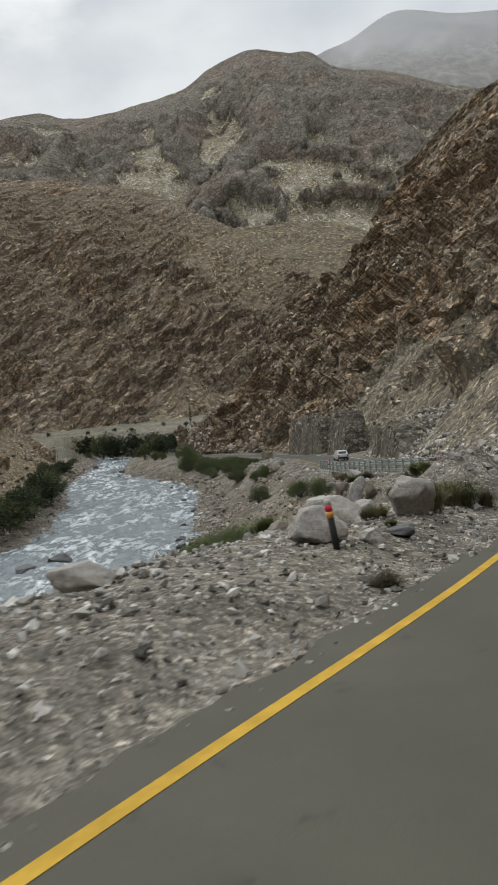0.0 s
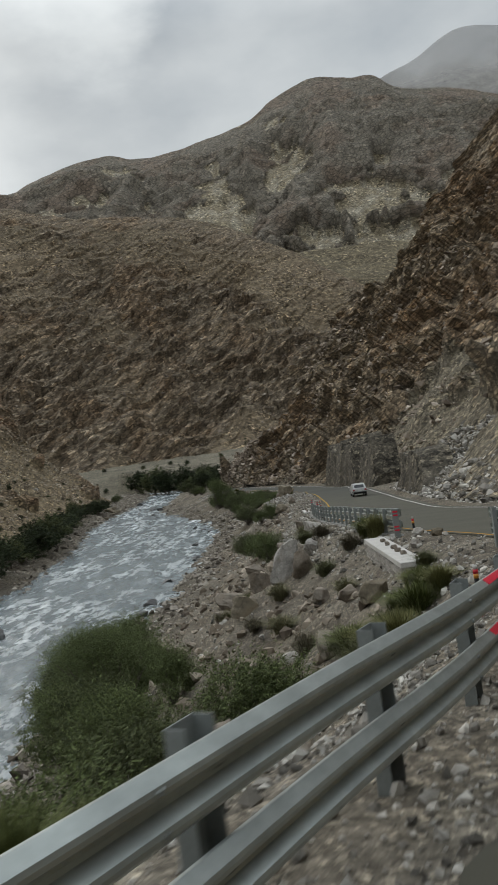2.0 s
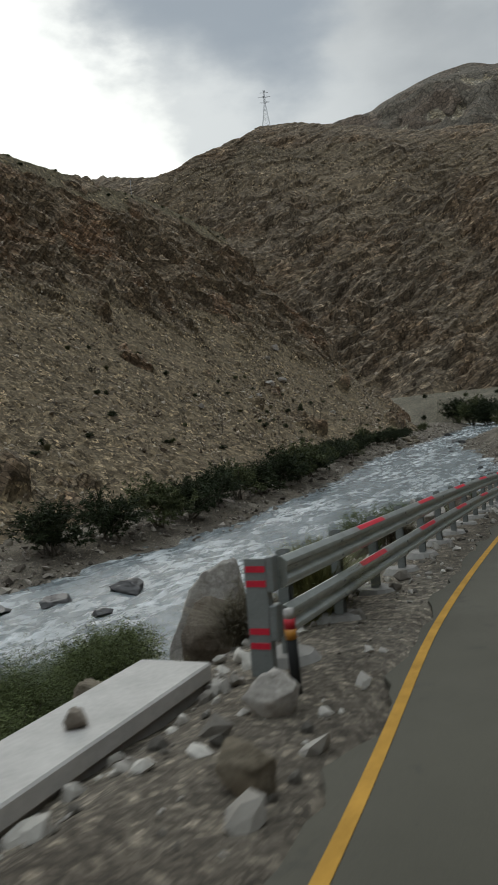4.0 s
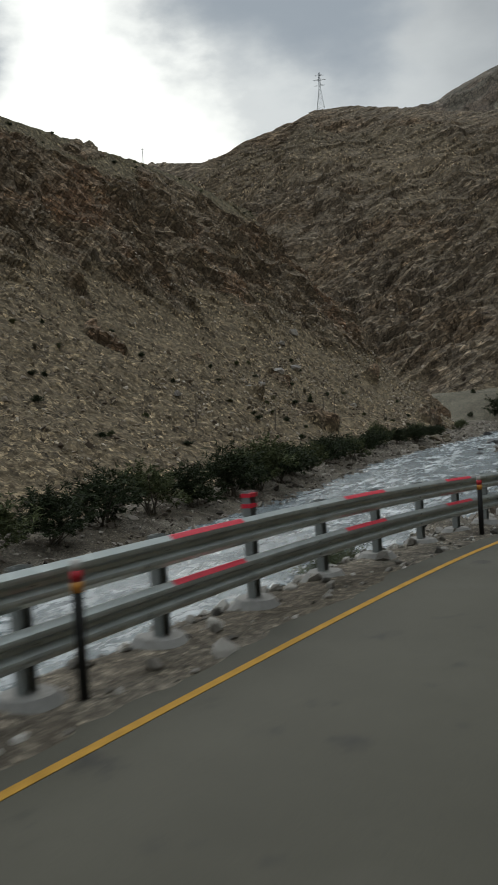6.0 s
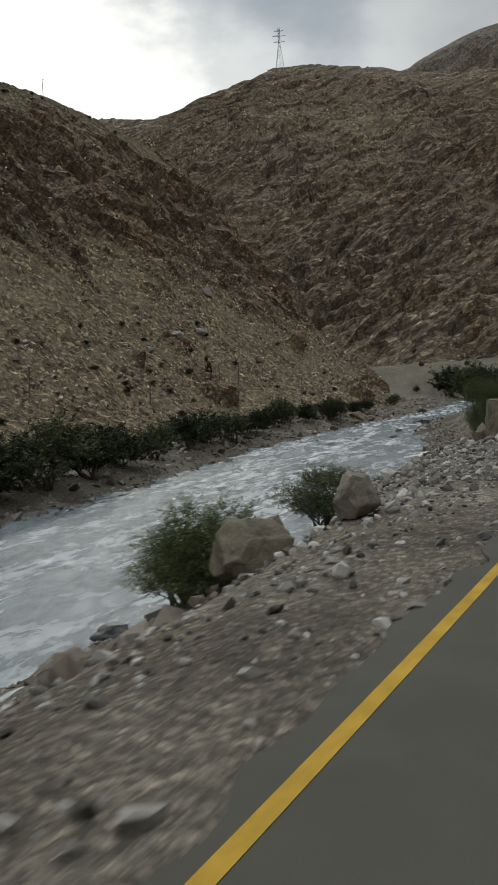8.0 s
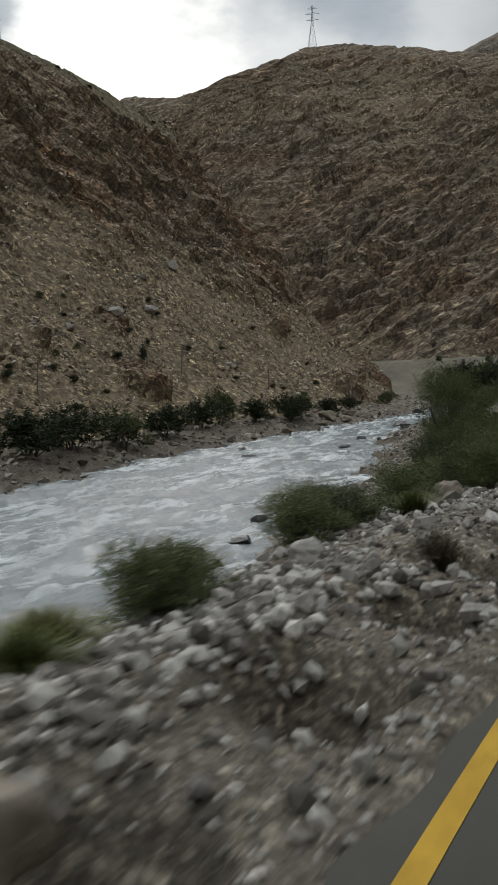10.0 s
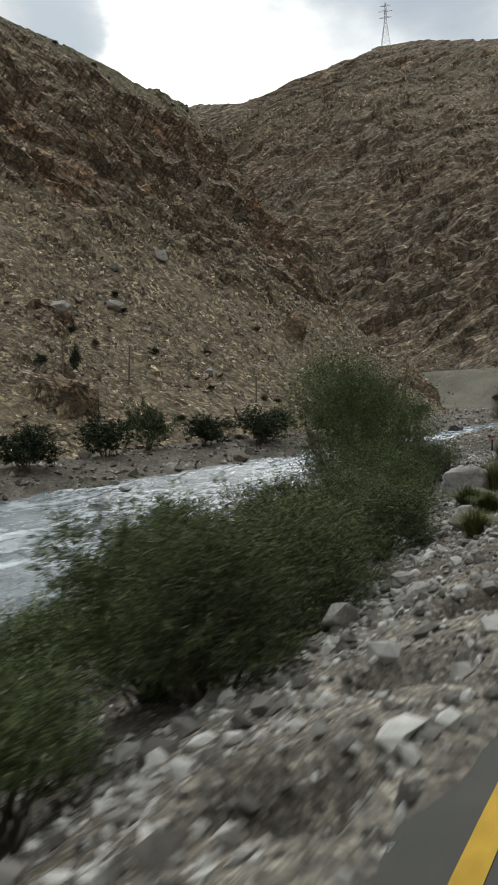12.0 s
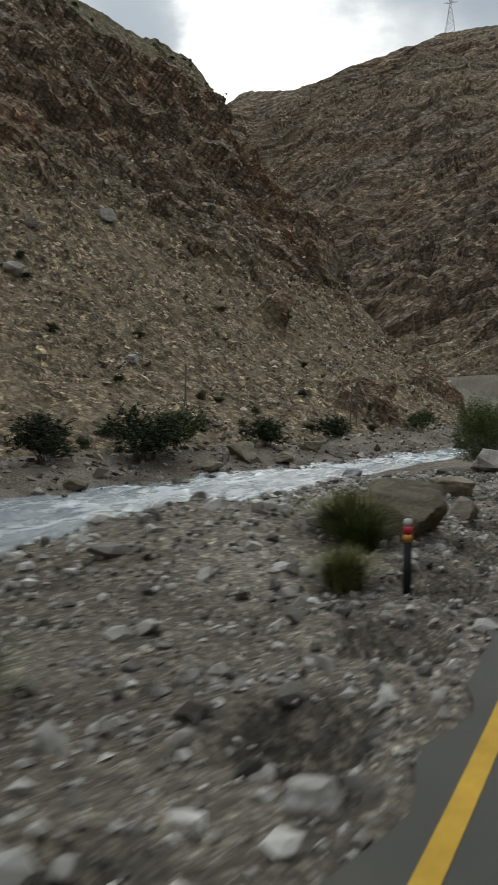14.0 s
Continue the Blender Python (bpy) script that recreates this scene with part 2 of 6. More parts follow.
def voro(nt, vec, scale, feature="F1", out="Distance"):
    v = nt.nodes.new("ShaderNodeTexVoronoi")
    v.feature = feature
    v.inputs["Scale"].default_value = scale
    nt.links.new(vec, v.inputs["Vector"])
    return v.outputs[out]


def stones_layer(nt, v, base, size, amount, lo, hi):
    """Tone of single stones lying in a cover: each cell its own grey."""
    cell = nt.nodes.new("ShaderNodeSeparateColor")
    nt.links.new(voro(nt, v, 1.0 / size, "F1", "Color"), cell.inputs[0])
    return mixc(nt, amount, base, ramp(nt, cell.outputs[0], [(0.0, (lo, lo, lo)), (0.5, (0.85, 0.85, 0.85)), (0.8, (1.1, 1.1, 1.1)), (1.0, (hi, hi * 0.98, hi * 0.94))]), "MULTIPLY"), cell.outputs[1]


def rock_face(name, rock, scree, patch, slab, stone, dip, bump_d=1.0, top=None, streak=None, speckle=1.0):
    """Bedded rock and loose scree, told apart by the mesh's bedrock value. rock, scree: dark, mid, light; patch: a tint of
    the rock in large areas; slab: bed length and thickness; stone: size of scree stones; top: height and tint of dry growth."""
    m, nt, b = material(name)
    v = pos_node(nt)
    at = nt.nodes.new("ShaderNodeAttribute"); at.attribute_name = "bedrock"
    big = noise_node(nt, v, 0.10 / slab[0], 5, 0.6)
    mid = noise_node(nt, v, 2.2 / slab[0], 9, 0.68)
    fine = noise_node(nt, v, 1.2 / stone, 4, 0.7)
    # bedrock
    r = ramp(nt, mid, [(0.30, rock[0]), (0.5, rock[1]), (0.72, rock[2])])
    r = mixc(nt, ramp(nt, big, [(0.48, (0, 0, 0)), (0.60, (1, 1, 1))]), r, mixc(nt, 1.0, r, patch, "MULTIPLY"))
    sv = pos_node(nt, 1.0, (1, 1, 1), dip)
    mp = nt.nodes.new("ShaderNodeMapping"); mp.inputs["Scale"].default_value = (1 / slab[0], 1 / slab[0], 1 / slab[1])
    nt.links.new(sv, mp.inputs[0])
    wv = mixc(nt, 0.25, mp.outputs[0], noise_colour(nt, v, 0.35 / slab[0]), "ADD")
    cells = nt.nodes.new("ShaderNodeSeparateColor"); nt.links.new(voro(nt, wv, 1.0, "F1", "Color"), cells.inputs[0])
    small = nt.nodes.new("ShaderNodeSeparateColor"); nt.links.new(voro(nt, wv, 3.1, "F1", "Color"), small.inputs[0])
    crack = voro(nt, wv, 1.0, "DISTANCE_TO_EDGE")
    crack2 = voro(nt, wv, 3.1, "DISTANCE_TO_EDGE")
    zone = ramp(nt, noise_node(nt, v, 0.28 / slab[0], 4, 0.6), [(0.40, (0.2 * speckle,) * 3), (0.62, (0.85 * speckle,) * 3)])
    # block tones and cracks; their darkest values also paint in the crevices' shadow
    r = mixc(nt, zone, r, ramp(nt, cells.outputs[0], [(0.0, (0.3, 0.3, 0.3)), (0.5, (0.85, 0.85, 0.85)), (0.8, (1.35, 1.33, 1.3)), (1.0, (2.4, 2.32, 2.2))]), "MULTIPLY")
    r = mixc(nt, 0.7 * speckle, r, ramp(nt, small.outputs[0], [(0.0, (0.35, 0.35, 0.35)), (0.5, (0.9, 0.9, 0.9)), (1.0, (2.1, 2.05, 1.97))]), "MULTIPLY")
    r = mixc(nt, ramp(nt, crack, [(0.0, (0.85, 0.85, 0.85)), (0.09, (0, 0, 0))]), r, [k * 0.35 for k in rock[0]])
    r = mixc(nt, ramp(nt, crack2, [(0.0, (0.55, 0.55, 0.55)), (0.10, (0, 0, 0))]), r, [k * 0.4 for k in rock[0]])
    # loose cover
    c = ramp(nt, mid, [(0.30, scree[0]), (0.5, scree[1]), (0.72, scree[2])])
    if streak:
        stv = pos_node(nt, 1.0, streak[0])
        c = mixc(nt, ramp(nt, noise_node(nt, stv, 1.0, 5, 0.6), [(0.45, (0, 0, 0)), (0.62, (0.9, 0.9, 0.9))]), c, streak[1])
    if top:
        sx = nt.nodes.new("ShaderNodeSeparateXYZ"); nt.links.new(v, sx.inputs[0])
        mr = nt.nodes.new("ShaderNodeMapRange"); mr.inputs[1].default_value, mr.inputs[2].default_value = top[0], top[1]
        nt.links.new(sx.outputs[2], mr.inputs[0])
        k = nt.nodes.new("ShaderNodeMath"); k.operation = "MULTIPLY"
        nt.links.new(mr.outputs[0], k.inputs[0]); nt.links.new(ramp(nt, mid, [(0.35, (0.3, 0.3, 0.3)), (0.6, (1, 1, 1))]), k.inputs[1])
        c = mixc(nt, k.outputs[0], c, top[2])
    stony = ramp(nt, noise_node(nt, pos_node(nt, 0.09 / stone, (1.0, 1.6, 0.45)), 1.0, 5, 0.6), [(0.34, (0.3, 0.3, 0.3)), (0.60, (1, 1, 1))])
    c, h1 = stones_layer(nt, v, c, stone * 1.5, stony, 0.32, 2.4)
    c, h2 = stones_layer(nt, v, c, stone * 0.55, stony, 0.35, 2.2)
    c = mixc(nt, 0.5, c, ramp(nt, fine, [(0.3, (0.6, 0.6, 0.6)), (0.7, (1.3, 1.3, 1.3))]), "MULTIPLY")
    # ragged edge between them
    e = nt.nodes.new("ShaderNodeMath"); e.operation = "MULTIPLY_ADD"; e.inputs[1].default_value = 1.1
    nt.links.new(mid, e.inputs[0]); nt.links.new(at.outputs["Fac"], e.inputs[2])
    edge = nt.nodes.new("ShaderNodeMapRange"); edge.inputs[1].default_value, edge.inputs[2].default_value = 0.95, 1.15
    nt.links.new(e.outputs[0], edge.inputs[0])
    nt.links.new(mixc(nt, 1.0, mixc(nt, edge.outputs[0], c, r), (1.0, 0.98, 0.915), "MULTIPLY"), b.inputs["Base Color"])
    b.inputs["Roughness"].default_value = 0.92
    b.inputs["Specular IOR Level"].default_value = 0.2
    hr = mixc(nt, 0.5, cells.outputs[1], small.outputs[1])
    hs = mixc(nt, 0.35, h1, h2)
    n = bump(nt, mixc(nt, edge.outputs[0], mixc(nt, 0.75, hs, (0, 0, 0)), hr), 0.8, bump_d * slab[1] * 0.5)
    n = bump(nt, mid, 0.7, bump_d * slab[1] * 0.4, n)
    n = bump(nt, fine, 0.6, bump_d * stone * 0.4, n)
    nt.links.new(n, b.inputs["Normal"])
    return m


def noise_colour(nt, vec, scale):
    n = nt.nodes.new("ShaderNodeTexNoise")
    n.inputs["Scale"].default_value, n.inputs["Detail"].default_value = scale, 4
    nt.links.new(vec, n.inputs["Vector"])
    return n.outputs["Color"]


M_NEARHILL = rock_face("brown_scree", [(0.132, 0.103, 0.074), (0.255, 0.204, 0.15), (0.385, 0.318, 0.24)], [(0.10, 0.077, 0.049), (0.196, 0.154, 0.102), (0.30, 0.248, 0.174)], (1.10, 0.92, 0.84), (2.6, 0.9), 0.5, (34, -12, 0), 1.3, (66, 92, (0.15, 0.132, 0.085)), None, 0.85)
M_FARHILL = rock_face("dark_brown_rock", [(0.108, 0.085, 0.064), (0.215, 0.173, 0.13), (0.38, 0.32, 0.252)], [(0.12, 0.092, 0.064), (0.192, 0.152, 0.107), (0.247, 0.20, 0.145)], (1.05, 0.96, 0.88), (7.5, 2.2), 1.3, (0, 32, 10), 1.0, (235, 340, (0.125, 0.105, 0.074)), None, 0.75)
M_MOUNT = rock_face("grey_mountain_rock", [(0.135, 0.119, 0.10), (0.21, 0.187, 0.158), (0.285, 0.258, 0.222)], [(0.215, 0.182, 0.132), (0.29, 0.248, 0.182), (0.345, 0.30, 0.226)], (1.06, 0.95, 0.92), (18.0, 12.0), 3.0, (0, 30, 20), 1.3, None, ((0.03, 0.03, 0.005), (0.42, 0.385, 0.325)), 0.4)
M_CLIFF = rock_face("brown_cliff_rock", [(0.115, 0.09, 0.066), (0.235, 0.19, 0.14), (0.39, 0.325, 0.25)], [(0.095, 0.081, 0.061), (0.165, 0.143, 0.108), (0.26, 0.228, 0.178)], (1.06, 0.95, 0.86), (2.6, 0.9), 0.5, (0, 38, 30), 1.2)
M_GRASS = rock_face("dry_grass_hill", [(0.08, 0.066, 0.048), (0.14, 0.116, 0.083), (0.19, 0.16, 0.118)], [(0.11, 0.09, 0.061), (0.16, 0.133, 0.09), (0.205, 0.173, 0.12)], (1.0, 1.0, 0.9), (9.0, 3.0), 2.0, (0, 10, 0))


def misty_material():
    """Pale rock with low-cloud haze put into the material: more see-through with height."""
    m, nt, b = material("misty_mountain_rock")
    v = pos_node(nt)
    mid = noise_node(nt, v, 0.02, 9, 0.68)
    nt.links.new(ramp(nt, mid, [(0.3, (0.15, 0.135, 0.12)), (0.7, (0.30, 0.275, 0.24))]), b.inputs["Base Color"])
    b.inputs["Roughness"].default_value = 0.95
    nt.links.new(bump(nt, mid, 0.8, 25.0), b.inputs["Normal"])
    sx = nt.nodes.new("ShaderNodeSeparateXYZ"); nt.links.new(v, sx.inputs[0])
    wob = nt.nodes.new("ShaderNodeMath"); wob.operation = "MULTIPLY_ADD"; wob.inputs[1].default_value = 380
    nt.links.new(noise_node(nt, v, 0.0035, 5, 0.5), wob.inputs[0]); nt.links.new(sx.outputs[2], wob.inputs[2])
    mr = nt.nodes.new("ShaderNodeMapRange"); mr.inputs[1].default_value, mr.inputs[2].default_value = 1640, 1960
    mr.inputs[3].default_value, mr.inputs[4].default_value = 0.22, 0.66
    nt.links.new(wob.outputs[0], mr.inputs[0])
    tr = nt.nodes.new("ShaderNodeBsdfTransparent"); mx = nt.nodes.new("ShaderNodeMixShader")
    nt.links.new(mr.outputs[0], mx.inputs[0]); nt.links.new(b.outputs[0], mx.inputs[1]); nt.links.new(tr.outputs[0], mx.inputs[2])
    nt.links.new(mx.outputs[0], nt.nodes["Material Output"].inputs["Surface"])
    return m


M_MIST = misty_material()


def gravel_material():
    m, nt, b = material("grey_gravel")
    v = pos_node(nt)
    big = noise_node(nt, v, 0.25, 5, 0.6)
    c = ramp(nt, big, [(0.32, (0.11, 0.095, 0.076)), (0.5, (0.205, 0.181, 0.148)), (0.68, (0.295, 0.265, 0.22))])
    c = mixc(nt, ramp(nt, noise_node(nt, v, 0.12, 4, 0.6), [(0.48, (0, 0, 0)), (0.62, (0.45, 0.45, 0.45))]), c, (0.17, 0.14, 0.10))
    sx = nt.nodes.new("ShaderNodeSeparateXYZ"); nt.links.new(v, sx.inputs[0])
    far = nt.nodes.new("ShaderNodeMapRange"); far.inputs[1].default_value, far.inputs[2].default_value = 27, 34
    nt.links.new(sx.outputs[1], far.inputs[0])
    c = mixc(nt, far.outputs[0], c, mixc(nt, 1.0, c, (0.80, 0.785, 0.76), "MULTIPLY"))
    dust = nt.nodes.new("ShaderNodeMapRange"); dust.inputs[1].default_value, dust.inputs[2].default_value = 415, 450
    nt.links.new(sx.outputs[1], dust.inputs[0])
    c = mixc(nt, dust.outputs[0], c, ramp(nt, noise_node(nt, v, 0.05, 6, 0.65), [(0.35, (0.13, 0.115, 0.085)), (0.65, (0.23, 0.205, 0.155))]))
    for sc, k in ((7.0, 0.4), (16.0, 0.7), (38.0, 0.55)):
        s = nt.nodes.new("ShaderNodeSeparateColor")
        nt.links.new(voro(nt, v, sc, "F1", "Color"), s.inputs[0])
        c = mixc(nt, k, c, ramp(nt, s.outputs[0], [(0.0, (0.4, 0.4, 0.39)), (0.6, (0.9, 0.9, 0.9)), (0.85, (1.2, 1.2, 1.2)), (1.0, (2.3, 2.28, 2.22))]), "MULTIPLY")
    nt.links.new(c, b.inputs["Base Color"])
    b.inputs["Roughness"].default_value = 0.95
    b.inputs["Specular IOR Level"].default_value = 0.15
    n = bump(nt, voro(nt, v, 5.0, "DISTANCE_TO_EDGE"), 0.6, 0.08)
    n = bump(nt, voro(nt, v, 14.0, "DISTANCE_TO_EDGE"), 0.5, 0.03, n)
    n = bump(nt, noise_node(nt, v, 2.0, 8, 0.7), 0.6, 0.15, n)
    nt.links.new(n, b.inputs["Normal"])
    return m


def asphalt_material():
    m, nt, b = material("worn_asphalt")
    v = pos_node(nt)
    c = ramp(nt, noise_node(nt, v, 0.4, 6, 0.6), [(0.3, (0.057, 0.0535, 0.0385)), (0.7, (0.079, 0.074, 0.054))])
    c = mixc(nt, 0.5, c, ramp(nt, noise_node(nt, v, 110, 2, 0.5), [(0.3, (0.7, 0.7, 0.7)), (0.7, (1.35, 1.35, 1.35))]), "MULTIPLY")
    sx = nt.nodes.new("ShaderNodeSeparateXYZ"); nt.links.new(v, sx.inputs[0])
    # shade on the further road, put into the asphalt colour from y 118 on
    far_shade = nt.nodes.new("ShaderNodeMapRange"); far_shade.inputs[1].default_value, far_shade.inputs[2].default_value = 118, 150
    nt.links.new(sx.outputs[1], far_shade.inputs[0])
    c = mixc(nt, far_shade.outputs[0], c, mixc(nt, 1.0, c, (0.70, 0.73, 0.80), "MULTIPLY"))
    # scuffs, dark spots and dust blown over from the verge
    c = mixc(nt, ramp(nt, noise_node(nt, v, 1.9, 5, 0.6), [(0.62, (0, 0, 0)), (0.70, (0.75, 0.75, 0.75))]), c, (0.034, 0.032, 0.028))
    c = mixc(nt, ramp(nt, noise_node(nt, v, 0.9, 7, 0.65), [(0.52, (0, 0, 0)), (0.72, (0.4, 0.4, 0.4))]), c, (0.092, 0.086, 0.067))
    nt.links.new(c, b.inputs["Base Color"])
    b.inputs["Roughness"].default_value = 0.8
    b.inputs["Specular IOR Level"].default_value = 0.3
    nt.links.new(bump(nt, noise_node(nt, v, 220, 2, 0.5), 0.35, 0.004), b.inputs["Normal"])
    return m


def plain(name, col, rough=0.6, metal=0.0, vary=0.25, scale=6.0, bump_d=0.0, spec=0.5, per_object=0.0):
    m, nt, b = material(name)
    v = pos_node(nt)
    n = noise_node(nt, v, scale, 6, 0.6)
    c = ramp(nt, n, [(0.25, [k * (1 - vary) for k in col]), (0.75, [min(1, k * (1 + vary)) for k in col])])
    c = mixc(nt, 0.3, c, ramp(nt, noise_node(nt, v, scale * 9, 3), [(0.3, (0.7, 0.7, 0.7)), (0.7, (1.25, 1.25, 1.25))]), "MULTIPLY")
    if per_object:
        oi = nt.nodes.new("ShaderNodeObjectInfo")
        c = mixc(nt, per_object, c, ramp(nt, oi.outputs["Random"], [(0, (0.6, 0.58, 0.56)), (0.6, (1, 1, 1)), (1, (1.35, 1.33, 1.3))]), "MULTIPLY")
    nt.links.new(c, b.inputs["Base Color"])
    b.inputs["Roughness"].default_value, b.inputs["Metallic"].default_value = rough, metal
    b.inputs["Specular IOR Level"].default_value = spec
    if bump_d:
        nt.links.new(bump(nt, noise_node(nt, v, scale * 2, 7, 0.65), 0.7, bump_d), b.inputs["Normal"])
    return m


def stone_material(name, dark, mid, light):
    """Loose stones in one mesh, each with its own tone."""
    m, nt, b = material(name)
    g = nt.nodes.new("ShaderNodeNewGeometry")
    v = pos_node(nt)
    c = ramp(nt, g.outputs["Random Per Island"], [(0.0, dark), (0.35, mid), (0.8, light), (1.0, [min(1, k * 1.35) for k in light])])
    c = mixc(nt, 0.6, c, ramp(nt, noise_node(nt, v, 5, 6, 0.6), [(0.3, (0.65, 0.65, 0.65)), (0.7, (1.25, 1.25, 1.25))]), "MULTIPLY")
    nt.links.new(c, b.inputs["Base Color"])
    b.inputs["Roughness"].default_value = 0.9
    b.inputs["Specular IOR Level"].default_value = 0.2
    nt.links.new(bump(nt, noise_node(nt, v, 9, 7, 0.65), 0.6, 0.05), b.inputs["Normal"])
    return m


def boulder_material(name, col):
    """Weathered rock: mottled faces, rust stains, a few cracks."""
    m, nt, b = material(name)
    v = pos_node(nt)
    n = noise_node(nt, v, 1.3, 9, 0.68)
    c = ramp(nt, n, [(0.28, [k * 0.45 for k in col]), (0.5, col), (0.72, [min(1, k * 1.4) for k in col])])
    c = mixc(nt, ramp(nt, noise_node(nt, v, 0.8, 5, 0.6), [(0.52, (0, 0, 0)), (0.66, (0.7, 0.7, 0.7))]), c, (0.185, 0.138, 0.09))
    c = mixc(nt, 0.5, c, ramp(nt, noise_node(nt, v, 22, 4, 0.6), [(0.3, (0.6, 0.6, 0.6)), (0.7, (1.3, 1.3, 1.3))]), "MULTIPLY")
    wv = mixc(nt, 0.9, v, noise_colour(nt, v, 1.1), "ADD")
    cr = voro(nt, wv, 0.7, "DISTANCE_TO_EDGE")
    c = mixc(nt, ramp(nt, cr, [(0.0, (0.4, 0.4, 0.4)), (0.02, (0, 0, 0))]), c, [k * 0.3 for k in col])
    oi = nt.nodes.new("ShaderNodeObjectInfo")
    c = mixc(nt, 0.6, c, ramp(nt, oi.outputs["Random"], [(0, (0.62, 0.58, 0.54)), (0.6, (1, 1, 1)), (1, (1.3, 1.29, 1.27))]), "MULTIPLY")
    nt.links.new(c, b.inputs["Base Color"])
    b.inputs["Roughness"].default_value, b.inputs["Specular IOR Level"].default_value = 0.92, 0.2
    h = bump(nt, ramp(nt, cr, [(0.0, (0, 0, 0)), (0.04, (1, 1, 1))]), 0.25, 0.03)
    h = bump(nt, n, 0.9, 0.14, h)
    nt.links.new(bump(nt, noise_node(nt, v, 14, 6, 0.65), 0.6, 0.02, h), b.inputs["Normal"])
    return m


def leaf_material(name, a, b2):
    m, nt, b = material(name)
    g = nt.nodes.new("ShaderNodeNewGeometry")
    c = ramp(nt, g.outputs["Random Per Island"], [(0.0, a), (0.7, b2), (1.0, [k * 1.5 for k in b2])])
    nt.links.new(c, b.inputs["Base Color"])
    b.inputs["Roughness"].default_value = 0.75
    b.inputs["Specular IOR Level"].default_value = 0.12
    return m


def water_material():
    m, nt, b = material("silty_river_water")
    v = pos_node(nt, 1.0, (1.0, 0.35, 1.0), (0, 0, 12))
    rip = noise_node(nt, v, 0.85, 9, 0.7)
    swell = noise_node(nt, v, 0.16, 5, 0.6)
    f = nt.nodes.new("ShaderNodeMath"); f.operation = "MULTIPLY"
    nt.links.new(ramp(nt, swell, [(0.46, (0, 0, 0)), (0.62, (1, 1, 1))]), f.inputs[0])
    nt.links.new(ramp(nt, rip, [(0.49, (0, 0, 0)), (0.64, (1, 1, 1))]), f.inputs[1])
    col = mixc(nt, f.outputs[0], ramp(nt, rip, [(0.34, (0.13, 0.155, 0.162)), (0.64, (0.27, 0.305, 0.315))]), (0.78, 0.80, 0.80))
    nt.links.new(col, b.inputs["Base Color"])
    nt.links.new(ramp(nt, f.outputs[0], [(0.0, (0.22, 0.22, 0.22)), (0.5, (0.75, 0.75, 0.75))]), b.inputs["Roughness"])
    n = bump(nt, rip, 0.9, 0.35)
    n = bump(nt, noise_node(nt, v, 6, 5, 0.6), 0.5, 0.06, n)
    nt.links.new(n, b.inputs["Normal"])
    return m


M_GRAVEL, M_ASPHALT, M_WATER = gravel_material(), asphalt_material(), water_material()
M_YELLOW = plain("worn_yellow_paint", (0.45, 0.275, 0.038), 0.9, 0, 0.25, 3.0, 0.0, 0.15)
M_OLDYELLOW = plain("old_orange_yellow_paint", (0.43, 0.24, 0.045), 0.9, 0, 0.25, 4.0, 0.0, 0.12)
M_STONES = stone_material("loose_grey_stones", (0.07, 0.064, 0.054), (0.20, 0.182, 0.155), (0.44, 0.415, 0.37))
M_HILLSTONES = stone_material("brown_hill_stones", (0.085, 0.064, 0.046), (0.22, 0.178, 0.132), (0.44, 0.38, 0.30))
M_FARSTONES = stone_material("dark_hill_blocks", (0.06, 0.045, 0.036), (0.15, 0.118, 0.092), (0.32, 0.268, 0.215))
M_BOULDER = boulder_material("grey_granite", (0.36, 0.335, 0.30))
M_BROWNROCK = boulder_material("brown_rock", (0.205, 0.175, 0.128))
M_OCHRE = boulder_material("ochre_rock", (0.33, 0.275, 0.185))
M_GREYROCK = boulder_material("grey_brown_rock", (0.245, 0.21, 0.17))
M_GREYSTONES = stone_material("brown_grey_stones", (0.06, 0.05, 0.04), (0.16, 0.135, 0.108), (0.33, 0.295, 0.25))
M_BANKROCK = stone_material("brown_bank_rock", (0.08, 0.062, 0.046), (0.18, 0.145, 0.108), (0.33, 0.28, 0.22))
M_CLIFFSTONES = stone_material("cliff_blocks_stone", (0.09, 0.07, 0.054), (0.215, 0.172, 0.132), (0.42, 0.355, 0.285))
M_WETROCK = plain("wet_dark_rock", (0.055, 0.052, 0.05), 0.5, 0, 0.35, 1.5, 0.05, 0.5)
M_ZINC = plain("galvanised_steel", (0.42, 0.45, 0.43), 0.36, 0.6, 0.22, 3.0, 0.0)
M_POSTGREY = plain("grey_steel_post", (0.22, 0.235, 0.225), 0.6, 0.2, 0.15, 4.0)
M_RED = plain("red_reflective_film", (0.66, 0.012, 0.04), 0.45, 0, 0.12, 5.0)
M_POSTRED = plain("dull_red_reflector", (0.46, 0.018, 0.03), 0.5, 0, 0.2, 5.0)
M_BLACK = plain("black_paint", (0.010, 0.010, 0.009), 0.6, 0, 0.2, 5.0, 0.0, 0.2)
M_ORANGE = plain("orange_reflector", (0.52, 0.22, 0.03), 0.4, 0, 0.1, 5.0)
M_WHITE = plain("dirty_white_paint", (0.6, 0.58, 0.55), 0.6, 0, 0.2, 8.0)
M_CONCRETE = plain("pale_concrete", (0.47, 0.45, 0.42), 0.9, 0, 0.15, 2.0, 0.01, 0.2)
M_CONCDARK = plain("grey_concrete", (0.28, 0.27, 0.25), 0.9, 0, 0.25, 1.5, 0.02, 0.2)
